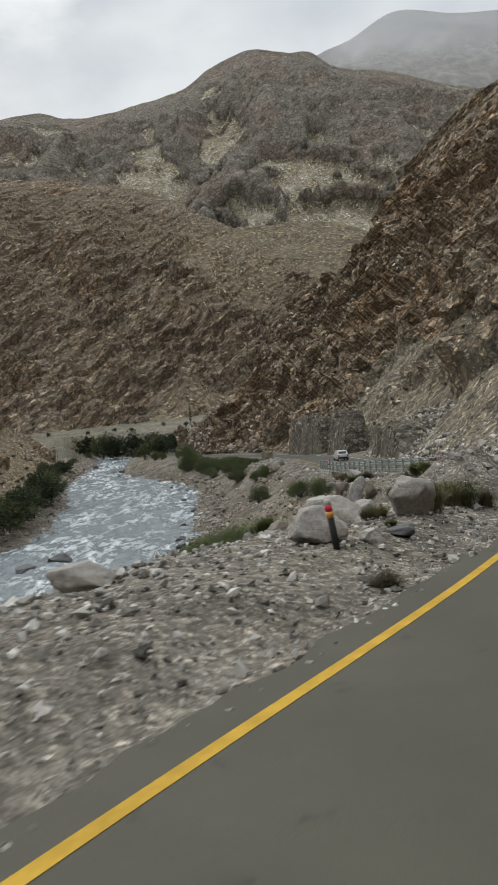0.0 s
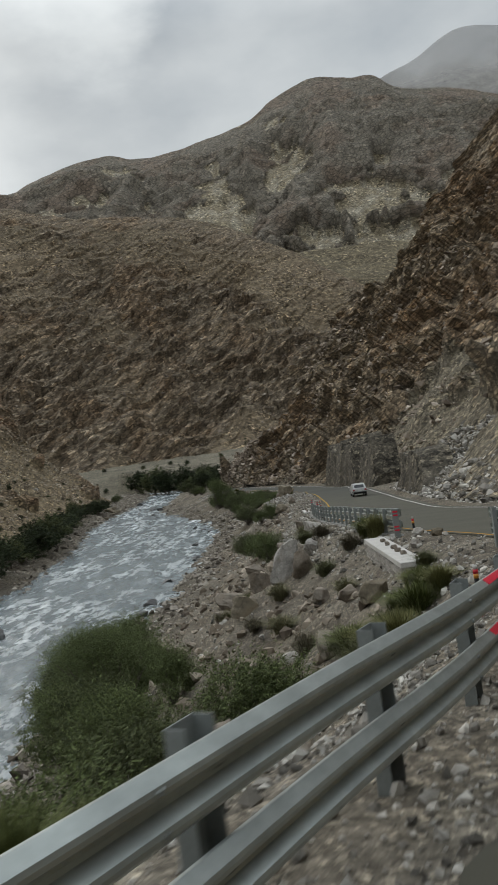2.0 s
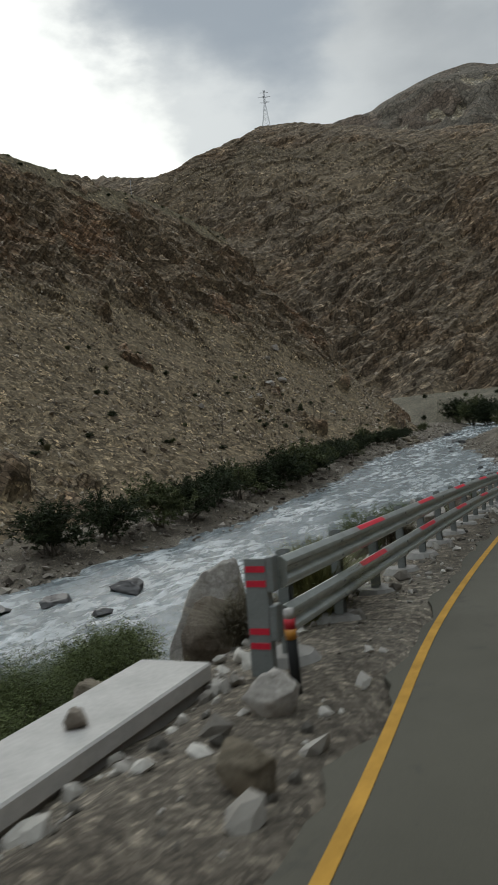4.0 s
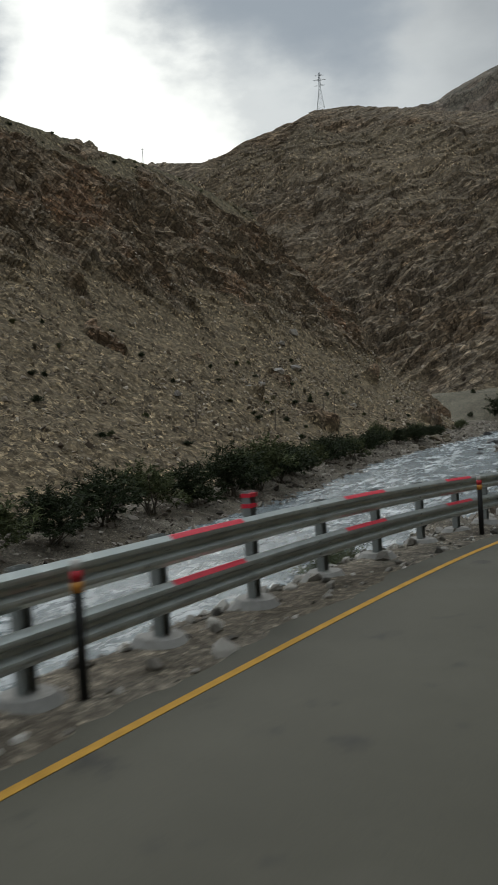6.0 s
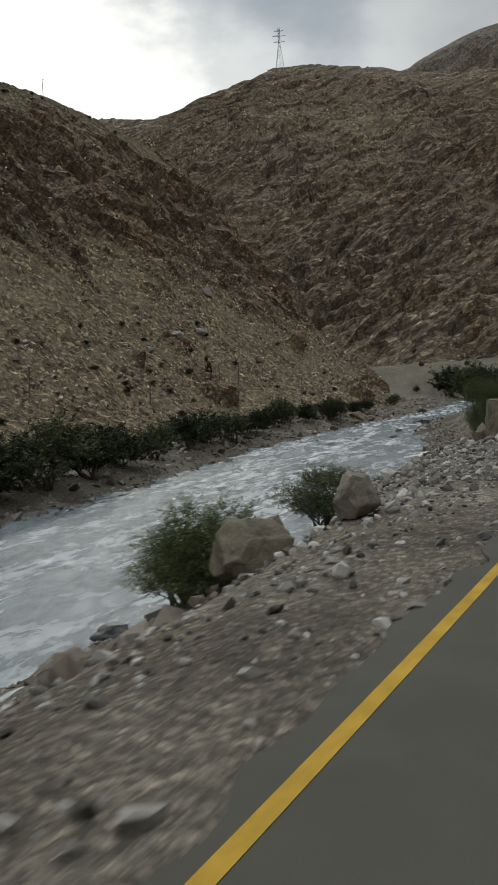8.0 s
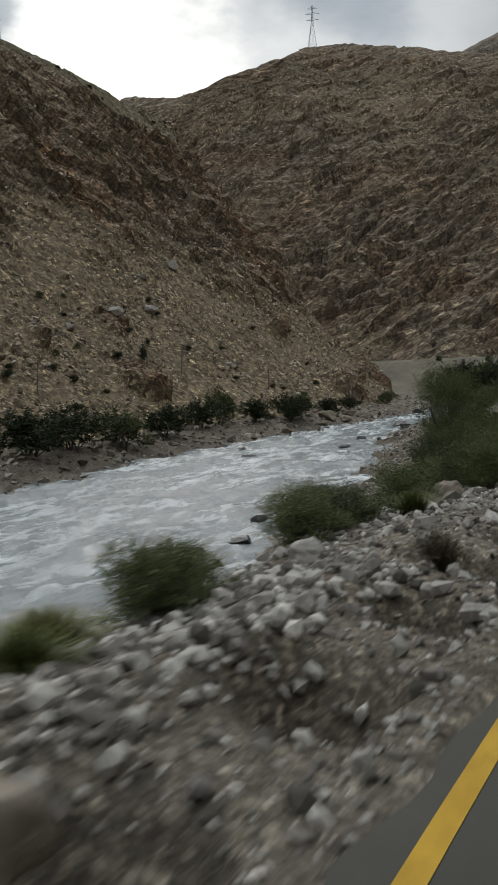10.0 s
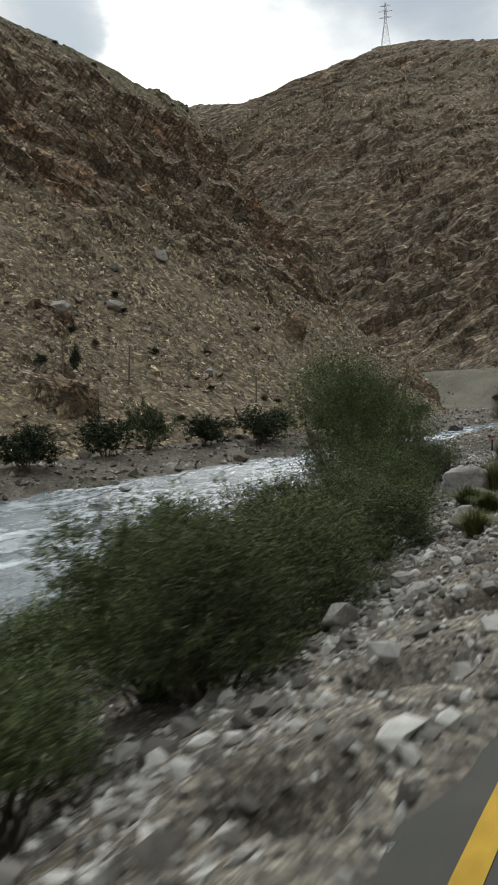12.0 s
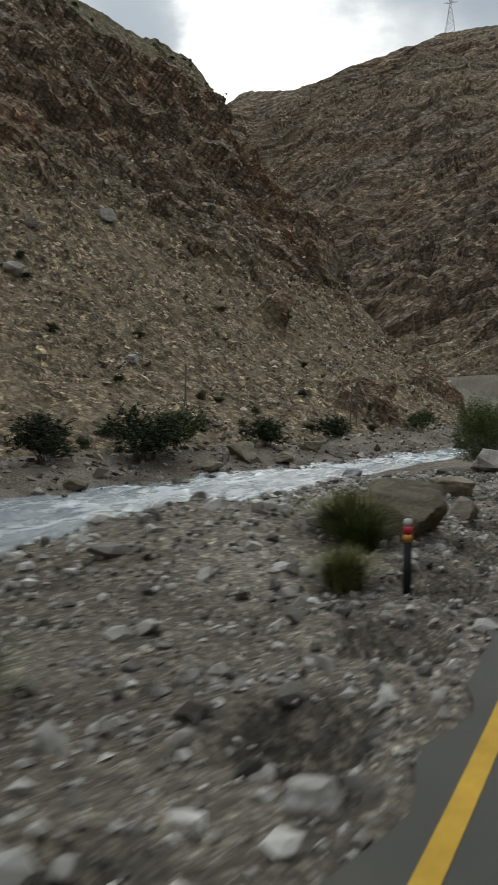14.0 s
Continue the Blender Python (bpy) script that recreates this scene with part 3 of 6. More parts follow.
M_BREAST = rock_face("breast_wall_masonry", [(0.055, 0.049, 0.041), (0.095, 0.085, 0.071), (0.14, 0.125, 0.105)], [(0.065, 0.058, 0.048), (0.11, 0.098, 0.081), (0.155, 0.138, 0.115)], (1, 1, 1), (2.0, 0.5), 0.4, (0, 0, 0))
M_WOOD = plain("weathered_wood", (0.13, 0.105, 0.08), 0.85, 0, 0.3, 4.0)
M_LEAF = leaf_material("willow_leaves", (0.04, 0.052, 0.02), (0.115, 0.138, 0.054))
M_DARKLEAF = leaf_material("dark_bush_leaves", (0.017, 0.023, 0.011), (0.037, 0.047, 0.022))
M_DRYLEAF = leaf_material("dry_scrub", (0.085, 0.08, 0.042), (0.175, 0.165, 0.092))
M_MIDLEAF = leaf_material("olive_leaves", (0.038, 0.046, 0.02), (0.092, 0.104, 0.046))
M_OLIVELEAF = leaf_material("grey_olive_leaves", (0.06, 0.065, 0.032), (0.125, 0.128, 0.065))
M_DEADLEAF = leaf_material("dead_scrub", (0.075, 0.065, 0.045), (0.15, 0.13, 0.09))
M_GREENGRASS = leaf_material("green_grass", (0.05, 0.062, 0.02), (0.115, 0.128, 0.045))
M_DRYGRASS = leaf_material("yellow_green_grass", (0.09, 0.092, 0.035), (0.18, 0.175, 0.075))
M_TWIG = plain("grey_twigs", (0.10, 0.085, 0.065), 0.9, 0, 0.2, 8.0)
M_STEELDARK = plain("pylon_steel", (0.35, 0.36, 0.37), 0.5, 0.4, 0.1, 1.0)
M_CARBODY = plain("silver_white_car_paint", (0.40, 0.40, 0.39), 0.3, 0.1, 0.04, 1.0)
M_GLASS = plain("dark_car_glass", (0.02, 0.022, 0.024), 0.08, 0, 0.05, 1.0)
M_TYRE = plain("tyre_rubber", (0.02, 0.02, 0.02), 0.85, 0, 0.1, 6.0)
M_LAMP = plain("red_lamp_glass", (0.3, 0.02, 0.02), 0.2, 0, 0.05, 2.0)


# ---------------------------------------------------------------- mesh helpers
def mesh_from(name, verts, faces, mat, smooth_faces=True):
    me = bpy.data.meshes.new(name)
    verts = np.asarray(verts, dtype=np.float32)
    faces = np.asarray(faces, dtype=np.int32)
    k = faces.shape[1]
    me.vertices.add(len(verts)); me.vertices.foreach_set("co", verts.ravel())
    me.loops.add(faces.size); me.loops.foreach_set("vertex_index", faces.ravel())
    me.polygons.add(len(faces)); me.polygons.foreach_set("loop_start", np.arange(0, faces.size, k, dtype=np.int32))
    me.polygons.foreach_set("use_smooth", np.full(len(faces), smooth_faces))
    me.update(calc_edges=True)
    me.validate()
    me.materials.append(mat)
    return me


def grid_faces(nu, nv):
    a = np.arange(nu * nv).reshape(nu, nv)
    return np.stack([a[:-1, :-1], a[1:, :-1], a[1:, 1:], a[:-1, 1:]], -1).reshape(-1, 4)


def finish(bm, name, mat, smooth_faces=False):
    me = bpy.data.meshes.new(name)
    bm.normal_update()
    bm.to_mesh(me)
    bm.free()
    me.materials.append(mat)
    if smooth_faces:
        me.polygons.foreach_set("use_smooth", np.full(len(me.polygons), True))
    return me


def part(name, bm, mat, parent, label="", smooth_faces=False):
    ob = new(name, finish(bm, name, mat, smooth_faces))
    ob.parent = parent
    if label:
        ob["label"] = label
    return ob


def box_bm(bm, c, s, m=None, bevel=0.0):
    r = bmesh.ops.create_cube(bm, size=1.0, matrix=(m or Matrix()) @ Matrix.Translation(c) @ Matrix.Diagonal((*s, 1)))
    if bevel:
        es = list({e for v in r["verts"] for e in v.link_edges})
        bmesh.ops.bevel(bm, geom=es, offset=bevel, segments=1, affect="EDGES")
    return bm


def u_bm(bm, wide, y0, y1, t, z0, z1, m):
    """A folded channel: one web and two flanges of one sheet."""
    w = wide / 2
    ring = [(-w, y0), (-w, y1), (w, y1), (w, y0), (w - t, y0), (w - t, y1 - t), (t - w, y1 - t), (t - w, y0)]
    lo, hi = ([bm.verts.new(m @ Vector((x, y, z))) for x, y in ring] for z in (z0, z1))
    for k in range(8):
        bm.faces.new((lo[k], lo[(k + 1) % 8], hi[(k + 1) % 8], hi[k]))
    bm.faces.new(hi)
    bm.faces.new(lo[::-1])
    bmesh.ops.recalc_face_normals(bm, faces=bm.faces)
    return bm


def tube_bm(bm, p, q, r0, r1, n=8):
    p, q = Vector(p), Vector(q)
    m = Matrix.Translation((p + q) / 2) @ (q - p).to_track_quat("Z", "Y").to_matrix().to_4x4()
    bmesh.ops.create_cone(bm, cap_ends=True, segments=n, radius1=r0, radius2=r1, depth=(q - p).length, matrix=m)
    return bm


def loft(name, stations, nu, nv, mat, rough, profile=1.0, back=(0.6, -0.5), label="", category="", calm=0.45, bedrock=None, crag=None):
    """A slope between a foot line and a crest line. stations: (foot xyz, crest xyz) from left to right; rough(p): displacement by place;
    back: how far behind (as a share of the height) and how far down the far side goes. Returns the object and its sampler."""
    s = np.linspace(0, 1, len(stations))
    fs = [curve(list(zip(s, [st[k // 3][k % 3] for st in stations]))) for k in range(6)]
    u = np.linspace(0, 1, nu)
    foot = np.stack([f(u) for f in fs[:3]], -1)
    crest = np.stack([f(u) for f in fs[3:]], -1)
    vf = np.linspace(0, 1, nv)
    vb = np.linspace(0, 1, max(nv // 5, 6))[1:]
    h = (crest - foot)[:, None, :]
    face = foot[:, None, :] + h * np.stack([vf, vf, vf**profile], -1)[None]
    hor = h.copy(); hor[..., 2] = 0
    drop = np.abs(h[..., 2:3])
    behind = crest[:, None, :] + hor * back[0] * vb[None, :, None] + np.array([0, 0, 1.0]) * drop * back[1] * (vb[None, :, None] ** 1.3)
    g = np.concatenate([face, behind], 1)
    n_v = g.shape[1]
    du = np.gradient(g, axis=0); dv = np.gradient(g, axis=1)
    nr = np.cross(du, dv); nr /= np.linalg.norm(nr, axis=-1, keepdims=True) + 1e-9
    nr *= np.sign(nr[..., 2:3].mean())
    amp = np.concatenate([0.35 + 0.65 * smooth(0.0, 0.12, vf), np.ones(len(vb))])[None, :, None]
    # quieter towards the crest so that the skyline keeps its course
    amp = amp * np.concatenate([1 - (1 - calm) * smooth(0.8, 1.0, vf), np.full(len(vb), calm)])[None, :, None]
    flat = g.reshape(-1, 3)
    rocky = bedrock(flat, np.broadcast_to(np.concatenate([vf, np.ones(len(vb))])[None], (nu, n_v)).ravel()) if bedrock else np.zeros(len(flat))
    disp = rough(flat) + (rocky * crag(flat) if crag else 0)
    disp = disp.reshape(nu, n_v, 1)
    g = g + nr * disp * amp
    ob = new(name, mesh_from(name, g.reshape(-1, 3), grid_faces(nu, n_v), mat, nu < 500))
    ob.data.attributes.new("bedrock", "FLOAT", "POINT").data.foreach_set("value", rocky.astype(np.float32))
    tagged(ob, label, category, kind="structure")
    return ob, g[:, :nv], nr[:, :nv], rocky.reshape(nu, n_v)[:, :nv]


# ---------------------------------------------------------------- ground, road, river
ys = np.concatenate([np.linspace(-60, -8, 40)[:-1], np.arange(-8, 148, 0.5), np.arange(148, 262, 0.25), np.linspace(262, 460, 120), np.geomspace(465, 4500, 40)])
ds = np.concatenate([-np.geomspace(9, 2500, 26)[::-1], [-8.4, -8.2], np.linspace(-7, 0.05, 8), [0.3], np.arange(0.5, 3.0, 0.14), np.arange(3.0, 6, 0.22), np.arange(6, 30, 0.45), np.linspace(30.5, 95, 70), np.geomspace(98, 2600, 26)])
gy, gd = np.meshgrid(ys, ds, indexing="ij")
gx = LINE_X(np.clip(gy, -60, 420)) - gd
gz = ground_z(gx, gy)
on_road = (gd < 0.1) & (gd > -8.0) & (gy < 415)
gz = np.where(on_road, gz - 0.12, gz)
ground = new("ground", mesh_from("ground", np.stack([gx, gy, gz], -1).reshape(-1, 3), grid_faces(*gx.shape), M_GRAVEL))
tagged(ground, "grey gravel and stony ground of the river valley", "ground", kind="structure")


ROAD_EDGE = curve([(-60, 0.16), (0, 0.16), (18, 0.12), (28, -0.12), (50, -0.20), (66, -0.12), (90, 0.0), (115, 0.02), (150, -0.12), (200, -0.06), (250, -0.06), (412, 0.0)])


def strip(name, d0, d1, y0, y1, step, lift, mat, thick, label, category, nd=2, ragged=0.0, seed=3):
    """A band along the road between two distances from its line."""
    y = np.arange(y0, y1, step)
    dd = np.linspace(d0, d1, nd)
    yy, d = np.meshgrid(y, dd, indexing="ij")
    if ragged:
        p = np.stack([y * 1.3, y * 0, y * 0], -1)
        d = d + np.where(np.arange(nd)[None] == nd - 1, (ragged * fbm(p, 4, seed))[:, None], 0)
    if ragged:
        d[:, -1] += ROAD_EDGE(y)
    x = LINE_X(yy) - d
    z = ROAD_Z(yy) + lift
    top = np.stack([x, yy, z], -1)
    bot = top.copy(); bot[..., 2] -= thick
    n = top.reshape(-1, 3).shape[0]
    f = grid_faces(*yy.shape)
    a = np.arange(n).reshape(yy.shape)
    sides = []
    for e in (a[:, 0], a[:, -1], a[0], a[-1]):
        sides.append(np.stack([e[:-1], e[1:], e[1:] + n, e[:-1] + n], -1))
    me = mesh_from(name, np.concatenate([top.reshape(-1, 3), bot.reshape(-1, 3)]), np.concatenate([f] + sides), mat, False)
    ob = new(name, me)
    return tagged(ob, label, category, kind="structure")


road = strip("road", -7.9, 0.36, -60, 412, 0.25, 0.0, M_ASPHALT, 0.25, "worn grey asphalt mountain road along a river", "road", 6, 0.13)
strip("road_line", -0.072, 0.072, -60, 24.1, 0.5, 0.005, M_YELLOW, 0.004, "worn yellow edge line painted on the asphalt", "road line")
strip("road_line", -0.048, 0.048, 24, 104.1, 0.5, 0.005, M_OLDYELLOW, 0.004, "narrow faded orange-yellow edge line on the asphalt", "road line")
strip("road_line", -0.066, 0.066, 104, 410, 0.5, 0.005, M_YELLOW, 0.004, "worn yellow edge line with chipped borders", "road line")
strip("road_line", -7.3, -7.18, -60, 410, 0.5, 0.005, M_WHITE, 0.004, "faded white edge line on the hill side of the road", "road line")

wy = np.concatenate([np.arange(-60, 300, 0.7), np.linspace(300, 500, 120)])
ws = np.linspace(0, 1, 70)
wyy, wss = np.meshgrid(wy, ws, indexing="ij")
wx = BANK_NEAR(wyy) + 3.0 + (BANK_FAR(wyy) - BANK_NEAR(wyy) - 6.0) * wss
wp = np.stack([wx * 0.55, wyy * 0.22, wx * 0], -1).reshape(-1, 3)
wz = water_z(wyy) + (0.20 * fbm(wp, 4, 31) + 0.10 * fbm(wp * 2.7, 3, 37, ridged=True)).reshape(wx.shape)
water = new("water", mesh_from("water", np.stack([wx, wyy, wz], -1).reshape(-1, 3), grid_faces(*wx.shape), M_WATER))
tagged(water, "fast grey-blue silty river with white rapids", "river", kind="structure")

# ---------------------------------------------------------------- slopes and mountains
near_hill, NH, NHn, NHr = loft("hillside_near", [
    ((-125, -80, -11), (-300, -80, 90)), ((-66, 20, -12.5), (-215, 20, 89)), ((-45, 110, -12), (-178, 110, 90)), ((-48.5, 180, -11.5), (-174, 180, 90)), ((-60, 240, -11), (-174, 245, 90)), ((-65, 290, -10.5), (-174, 300, 90.5)),
    ((-70, 335, -10.5), (-176, 345, 90.5)), ((-75, 365, -10.5), (-178, 374, 89)), ((-82, 388, -10), (-181, 399, 86.5)), ((-112, 405, -9), (-215, 425, 80)), ((-150, 418, -9), (-280, 440, 90))], 860, 240, M_NEARHILL,
    lambda p: 1.2 * fbm(p * 0.03, 3, 2) + 0.35 * fbm(p * 0.35, 3, 12, 0.6) + 0.2 * fbm(p * 0.9, 2, 15),
    1.42, (0.8, 0.1), "steep brown rocky hillside with scree across the river", "hillside", 0.45,
    lambda p, v: np.maximum(smooth(-8, 14, p[:, 2] - 36 + 0.035 * p[:, 1] + 13 * fbm(p * 0.035, 3, 4)) * (1 - 0.8 * smooth(0.86, 0.97, v + 0.06 * fbm(p * 0.06, 2, 6))), 0.9 * smooth(0.55, 0.75, fbm(p * 0.05, 3, 19) - 0.002 * (60 - p[:, 2]))),
    lambda p: 2.6 * fbm(p * np.array([0.05, 0.05, 0.035]), 3, 2, 0.5, True) + 2.3 * beds(p, 3.2, 12.0, (34, -12, 0), 7) + 0.9 * beds(p, 1.5, 4.5, (30, -20, 25), 8))
far_hill, FH, FHn, FHr = loft("hillside_far", [
    ((-760, 546, -6), (-800, 900, 330)), ((-640, 456, -6), (-650, 900, 320)), ((-540, 441, -6), (-548, 800, 278)), ((-480, 441, -6), (-482, 806, 268)), ((-440, 441, -6), (-467, 860, 300)), ((-400, 441, -6), (-448, 915, 326)), ((-360, 444, -6), (-440, 960, 351)),
    ((-300, 451, -6), (-400, 970, 350)), ((-240, 476, -6), (-330, 970, 330)), ((-190, 504, -6), (-255, 960, 303)), ((-140, 531, -6), (-185, 997, 303)), ((-95, 556, -6), (-130, 1013, 298)),
    ((-50, 576, -6), (-75, 1000, 276)), ((0, 591, -6), (-25, 962, 238)), ((50, 611, -6), (10, 945, 216)), ((110, 626, -6), (70, 900, 165)), ((180, 646, -6), (140, 850, 110))], 520, 240, M_FARHILL,
    lambda p: 9 * fbm(p * 0.011, 3, 42, 0.5, True) + 1.6 * fbm(p * 0.045, 3, 47, 0.5) + 0.8 * fbm(p * 0.2, 2, 55),
    1.15, (0.5, -0.4), "dark brown rocky hill with slanted strata", "hill", 0.2,
    lambda p, v: np.clip(smooth(0.02, 0.14, v + 0.08 * fbm(p * 0.02, 2, 44)) * (1 - 0.6 * smooth(0.48, 0.72, v + 0.16 * fbm(p * 0.012, 3, 46))) + 0.5 * smooth(0.86, 0.93, v + 0.08 * fbm(p * 0.02, 2, 45)), 0, 1) * (0.5 + 0.5 * smooth(-0.6, 0.25, fbm(p * 0.015, 3, 48))),
    lambda p: 5.0 * fbm(p * np.array([0.03, 0.03, 0.02]), 3, 52, 0.5, True) + 5.2 * beds(p, 7.0, 30.0, (0, 32, 10), 53) + 2.4 * beds(p, 3.0, 12.0, (8, 38, 30), 54))
loft("hillside_grassy", [((-60, 800, 60), (-40, 1160, 262)), ((20, 760, 40), (10, 1150, 268)), ((80, 740, 30), (55, 1150, 268)), ((150, 740, 30), (116, 1150, 268)), ((230, 740, 30), (165, 1150, 256)), ((320, 740, 30), (260, 1150, 215))], 120, 80, M_GRASS,
     lambda p: 5 * fbm(p * 0.012, 3, 61) + 1.5 * fbm(p * 0.06, 3, 67), 1.1, (0.5, -0.4), "olive-brown grassy hill in the distance", "hill")
loft("mountain_back", [
    ((-1900, 1700, 250), (-1750, 3000, 820)), ((-1300, 1700, 250), (-1300, 3000, 960)), ((-1000, 1800, 300), (-1050, 3000, 1068)), ((-850, 1800, 320), (-900, 3000, 1122)), ((-700, 1800, 330), (-780, 3000, 1150)), ((-560, 1900, 350), (-650, 3000, 1160)),
    ((-450, 1900, 380), (-555, 3000, 1134)), ((-360, 1900, 250), (-440, 3000, 1134)), ((-240, 1900, 250), (-260, 3000, 1164)), ((-110, 1900, 250), (-113, 3000, 1210)), ((0, 1900, 250), (-25, 3000, 1262)), ((120, 1900, 250), (117, 3000, 1310)),
    ((240, 1900, 250), (250, 3000, 1292)), ((330, 1900, 250), (330, 3000, 1288)), ((430, 1900, 250), (415, 3000, 1232)), ((600, 1900, 250), (610, 3000, 1192)), ((850, 1900, 250), (900, 3000, 1120)), ((1300, 1900, 250), (1400, 3000, 1100))], 420, 220, M_MOUNT,
    lambda p: 22 * fbm(p * 0.006, 4, 77, 0.5),
    1.1, (0.4, -0.3), "grey-brown rocky mountain with pale scree gullies", "mountain", 0.12,
    lambda p, v: smooth(-0.28, 0.32, fbm(p * np.array([0.0046, 0.0046, 0.0011]), 3, 71, 0.5, True) + 1.55 * smooth(0.18, 0.68, v) - 1.42 + 0.45 * fbm(p * np.array([0.03, 0.03, 0.014]), 4, 75)),
    lambda p: 34 * (fbm(p * np.array([0.0046, 0.0046, 0.0011]), 3, 71, 0.5, True) + 0.3) + 8 * fbm(p * np.array([0.014, 0.014, 0.01]), 4, 78, 0.5, True) + 3 * beds(p, 24, 50, (0, 30, 20), 79))
# no cloud stands here: the mist is the material's fade to transparent
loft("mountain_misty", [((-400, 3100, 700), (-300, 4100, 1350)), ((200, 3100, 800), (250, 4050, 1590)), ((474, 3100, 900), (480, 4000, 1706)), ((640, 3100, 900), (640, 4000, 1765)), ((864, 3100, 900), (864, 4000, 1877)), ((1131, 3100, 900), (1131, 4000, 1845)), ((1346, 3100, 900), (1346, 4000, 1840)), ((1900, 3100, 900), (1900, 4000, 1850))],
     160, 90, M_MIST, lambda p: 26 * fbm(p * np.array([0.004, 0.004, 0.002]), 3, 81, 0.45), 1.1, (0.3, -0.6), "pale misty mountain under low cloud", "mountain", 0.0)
cliff, CL, CLn, CLr = loft("cliff", [
    ((-24, -60, 0), (90, -75, 110)), ((8, 0, -0.2), (135, -5, 120)), ((22, 35, -1.6), (150, 30, 125)), ((23.5, 60, -2.8), (150, 70, 125)), ((20, 90, -4.1), (145, 120, 125)), ((20.5, 125, -4.9), (135, 165, 122)),
    ((18, 160, -5.5), (118, 205, 115)), ((13.5, 195, -6.2), (95, 236, 100)), ((5, 222, -6.5), (76, 252, 86)), ((-1, 245, -6.7), (58, 266, 74)), ((-8, 262, -6.8), (45, 277, 63)), ((-15, 276, -6.9), (31, 285, 47)),
    ((-20, 286, -7), (18, 289, 31)), ((-24, 294, -7), (4, 293, 15)), ((-26, 302, -7), (-10, 298, 1)), ((-22, 318, -7), (0, 312, 2))], 760, 240, M_CLIFF,
    lambda p: 1.6 * fbm(p * 0.04, 3, 92) + 0.5 * fbm(p * 0.3, 3, 97, 0.55) + 0.2 * fbm(p * 0.9, 2, 99),
    1.12, (0.3, 0.25), "steep broken brown cliff with scree above the road", "cliff", 0.45,
    lambda p, v: np.maximum(smooth(0.10, 0.40, v + 0.22 * fbm(p * 0.03, 3, 94) + 0.3 * smooth(150, 240, p[:, 1])), 0.95 * smooth(0.0, 0.35, fbm(p * 0.045, 3, 95))),
    lambda p: 2.8 * fbm(p * np.array([0.05, 0.05, 0.035]), 3, 93, 0.55, True) + 2.9 * beds(p, 3.2, 10.0, (0, 38, 30), 101) + 1.3 * beds(p, 1.6, 3.5, (10, 50, 60), 103))


# ---------------------------------------------------------------- loose stones and blocks
ICO = bmesh.new()
bmesh.ops.create_icosphere(ICO, subdivisions=1, radius=1.0)
ICO.verts.ensure_lookup_table()
ICO_V = np.array([v.co[:] for v in ICO.verts])
ICO_F = np.array([[v.index for v in f.verts] for f in ICO.faces])
ICO.free()
OCT_V = np.array([(1, 0, 0), (-1, 0, 0), (0, 1, 0), (0, -1, 0), (0, 0, 1), (0, 0, -1)], float)
OCT_F = np.array([(0, 2, 4), (2, 1, 4), (1, 3, 4), (3, 0, 4), (2, 0, 5), (1, 2, 5), (3, 1, 5), (0, 3, 5)])


def scatter_mesh(name, centres, sizes, mat, rng, tmpl_v, tmpl_f, flat=(0.45, 0.85), jitter=0.28, tilt=0.5, sink=0.25, normals=None):
    n, k = len(centres), len(tmpl_v)
    v = tmpl_v[None] * (1 + rng.uniform(-jitter, jitter, (n, k, 1))) + rng.uniform(-jitter * 0.6, jitter * 0.6, (n, k, 3))
    ax = np.stack([rng.uniform(0.75, 1.25, n), rng.uniform(0.55, 1.0, n), rng.uniform(*flat, n)], -1)
    v = v * ax[:, None] * sizes[:, None, None]
    a, b, c = rng.uniform(0, 2 * np.pi, n), rng.normal(0, tilt, n), rng.normal(0, tilt, n)
    ca, sa, cb, sb, cc, sc = np.cos(a), np.sin(a), np.cos(b), np.sin(b), np.cos(c), np.sin(c)
    o, z = np.ones(n), np.zeros(n)
    Rz = np.stack([ca, -sa, z, sa, ca, z, z, z, o], -1).reshape(n, 3, 3)
    Rx = np.stack([o, z, z, z, cb, -sb, z, sb, cb], -1).reshape(n, 3, 3)
    Ry = np.stack([cc, z, sc, z, o, z, -sc, z, cc], -1).reshape(n, 3, 3)
    R = Rx @ Ry @ Rz
    v = np.einsum("nij,nkj->nki", R, v)
    c3 = np.array(centres, float)
    if normals is None:
        c3[:, 2] += sizes * ax[:, 2] * (1 - 2 * sink) * 0.6
    else:
        c3 = c3 + normals * (sizes * 0.15)[:, None]
    v = v + c3[:, None]
    f = (tmpl_f[None] + (np.arange(n) * k)[:, None, None]).reshape(-1, 3)
    return mesh_from(name, v.reshape(-1, 3), f, mat, False)


rng = np.random.default_rng(11)


def bank_points(n, y0, y1, d_power, spread=1.0):
    y = rng.uniform(y0, y1, n)
    dn = LINE_X(y) - BANK_NEAR(y)
    d = 0.34 + (dn + 0.6) * rng.uniform(0, 1, n) ** d_power * spread
    return LINE_X(y) - d, y, d


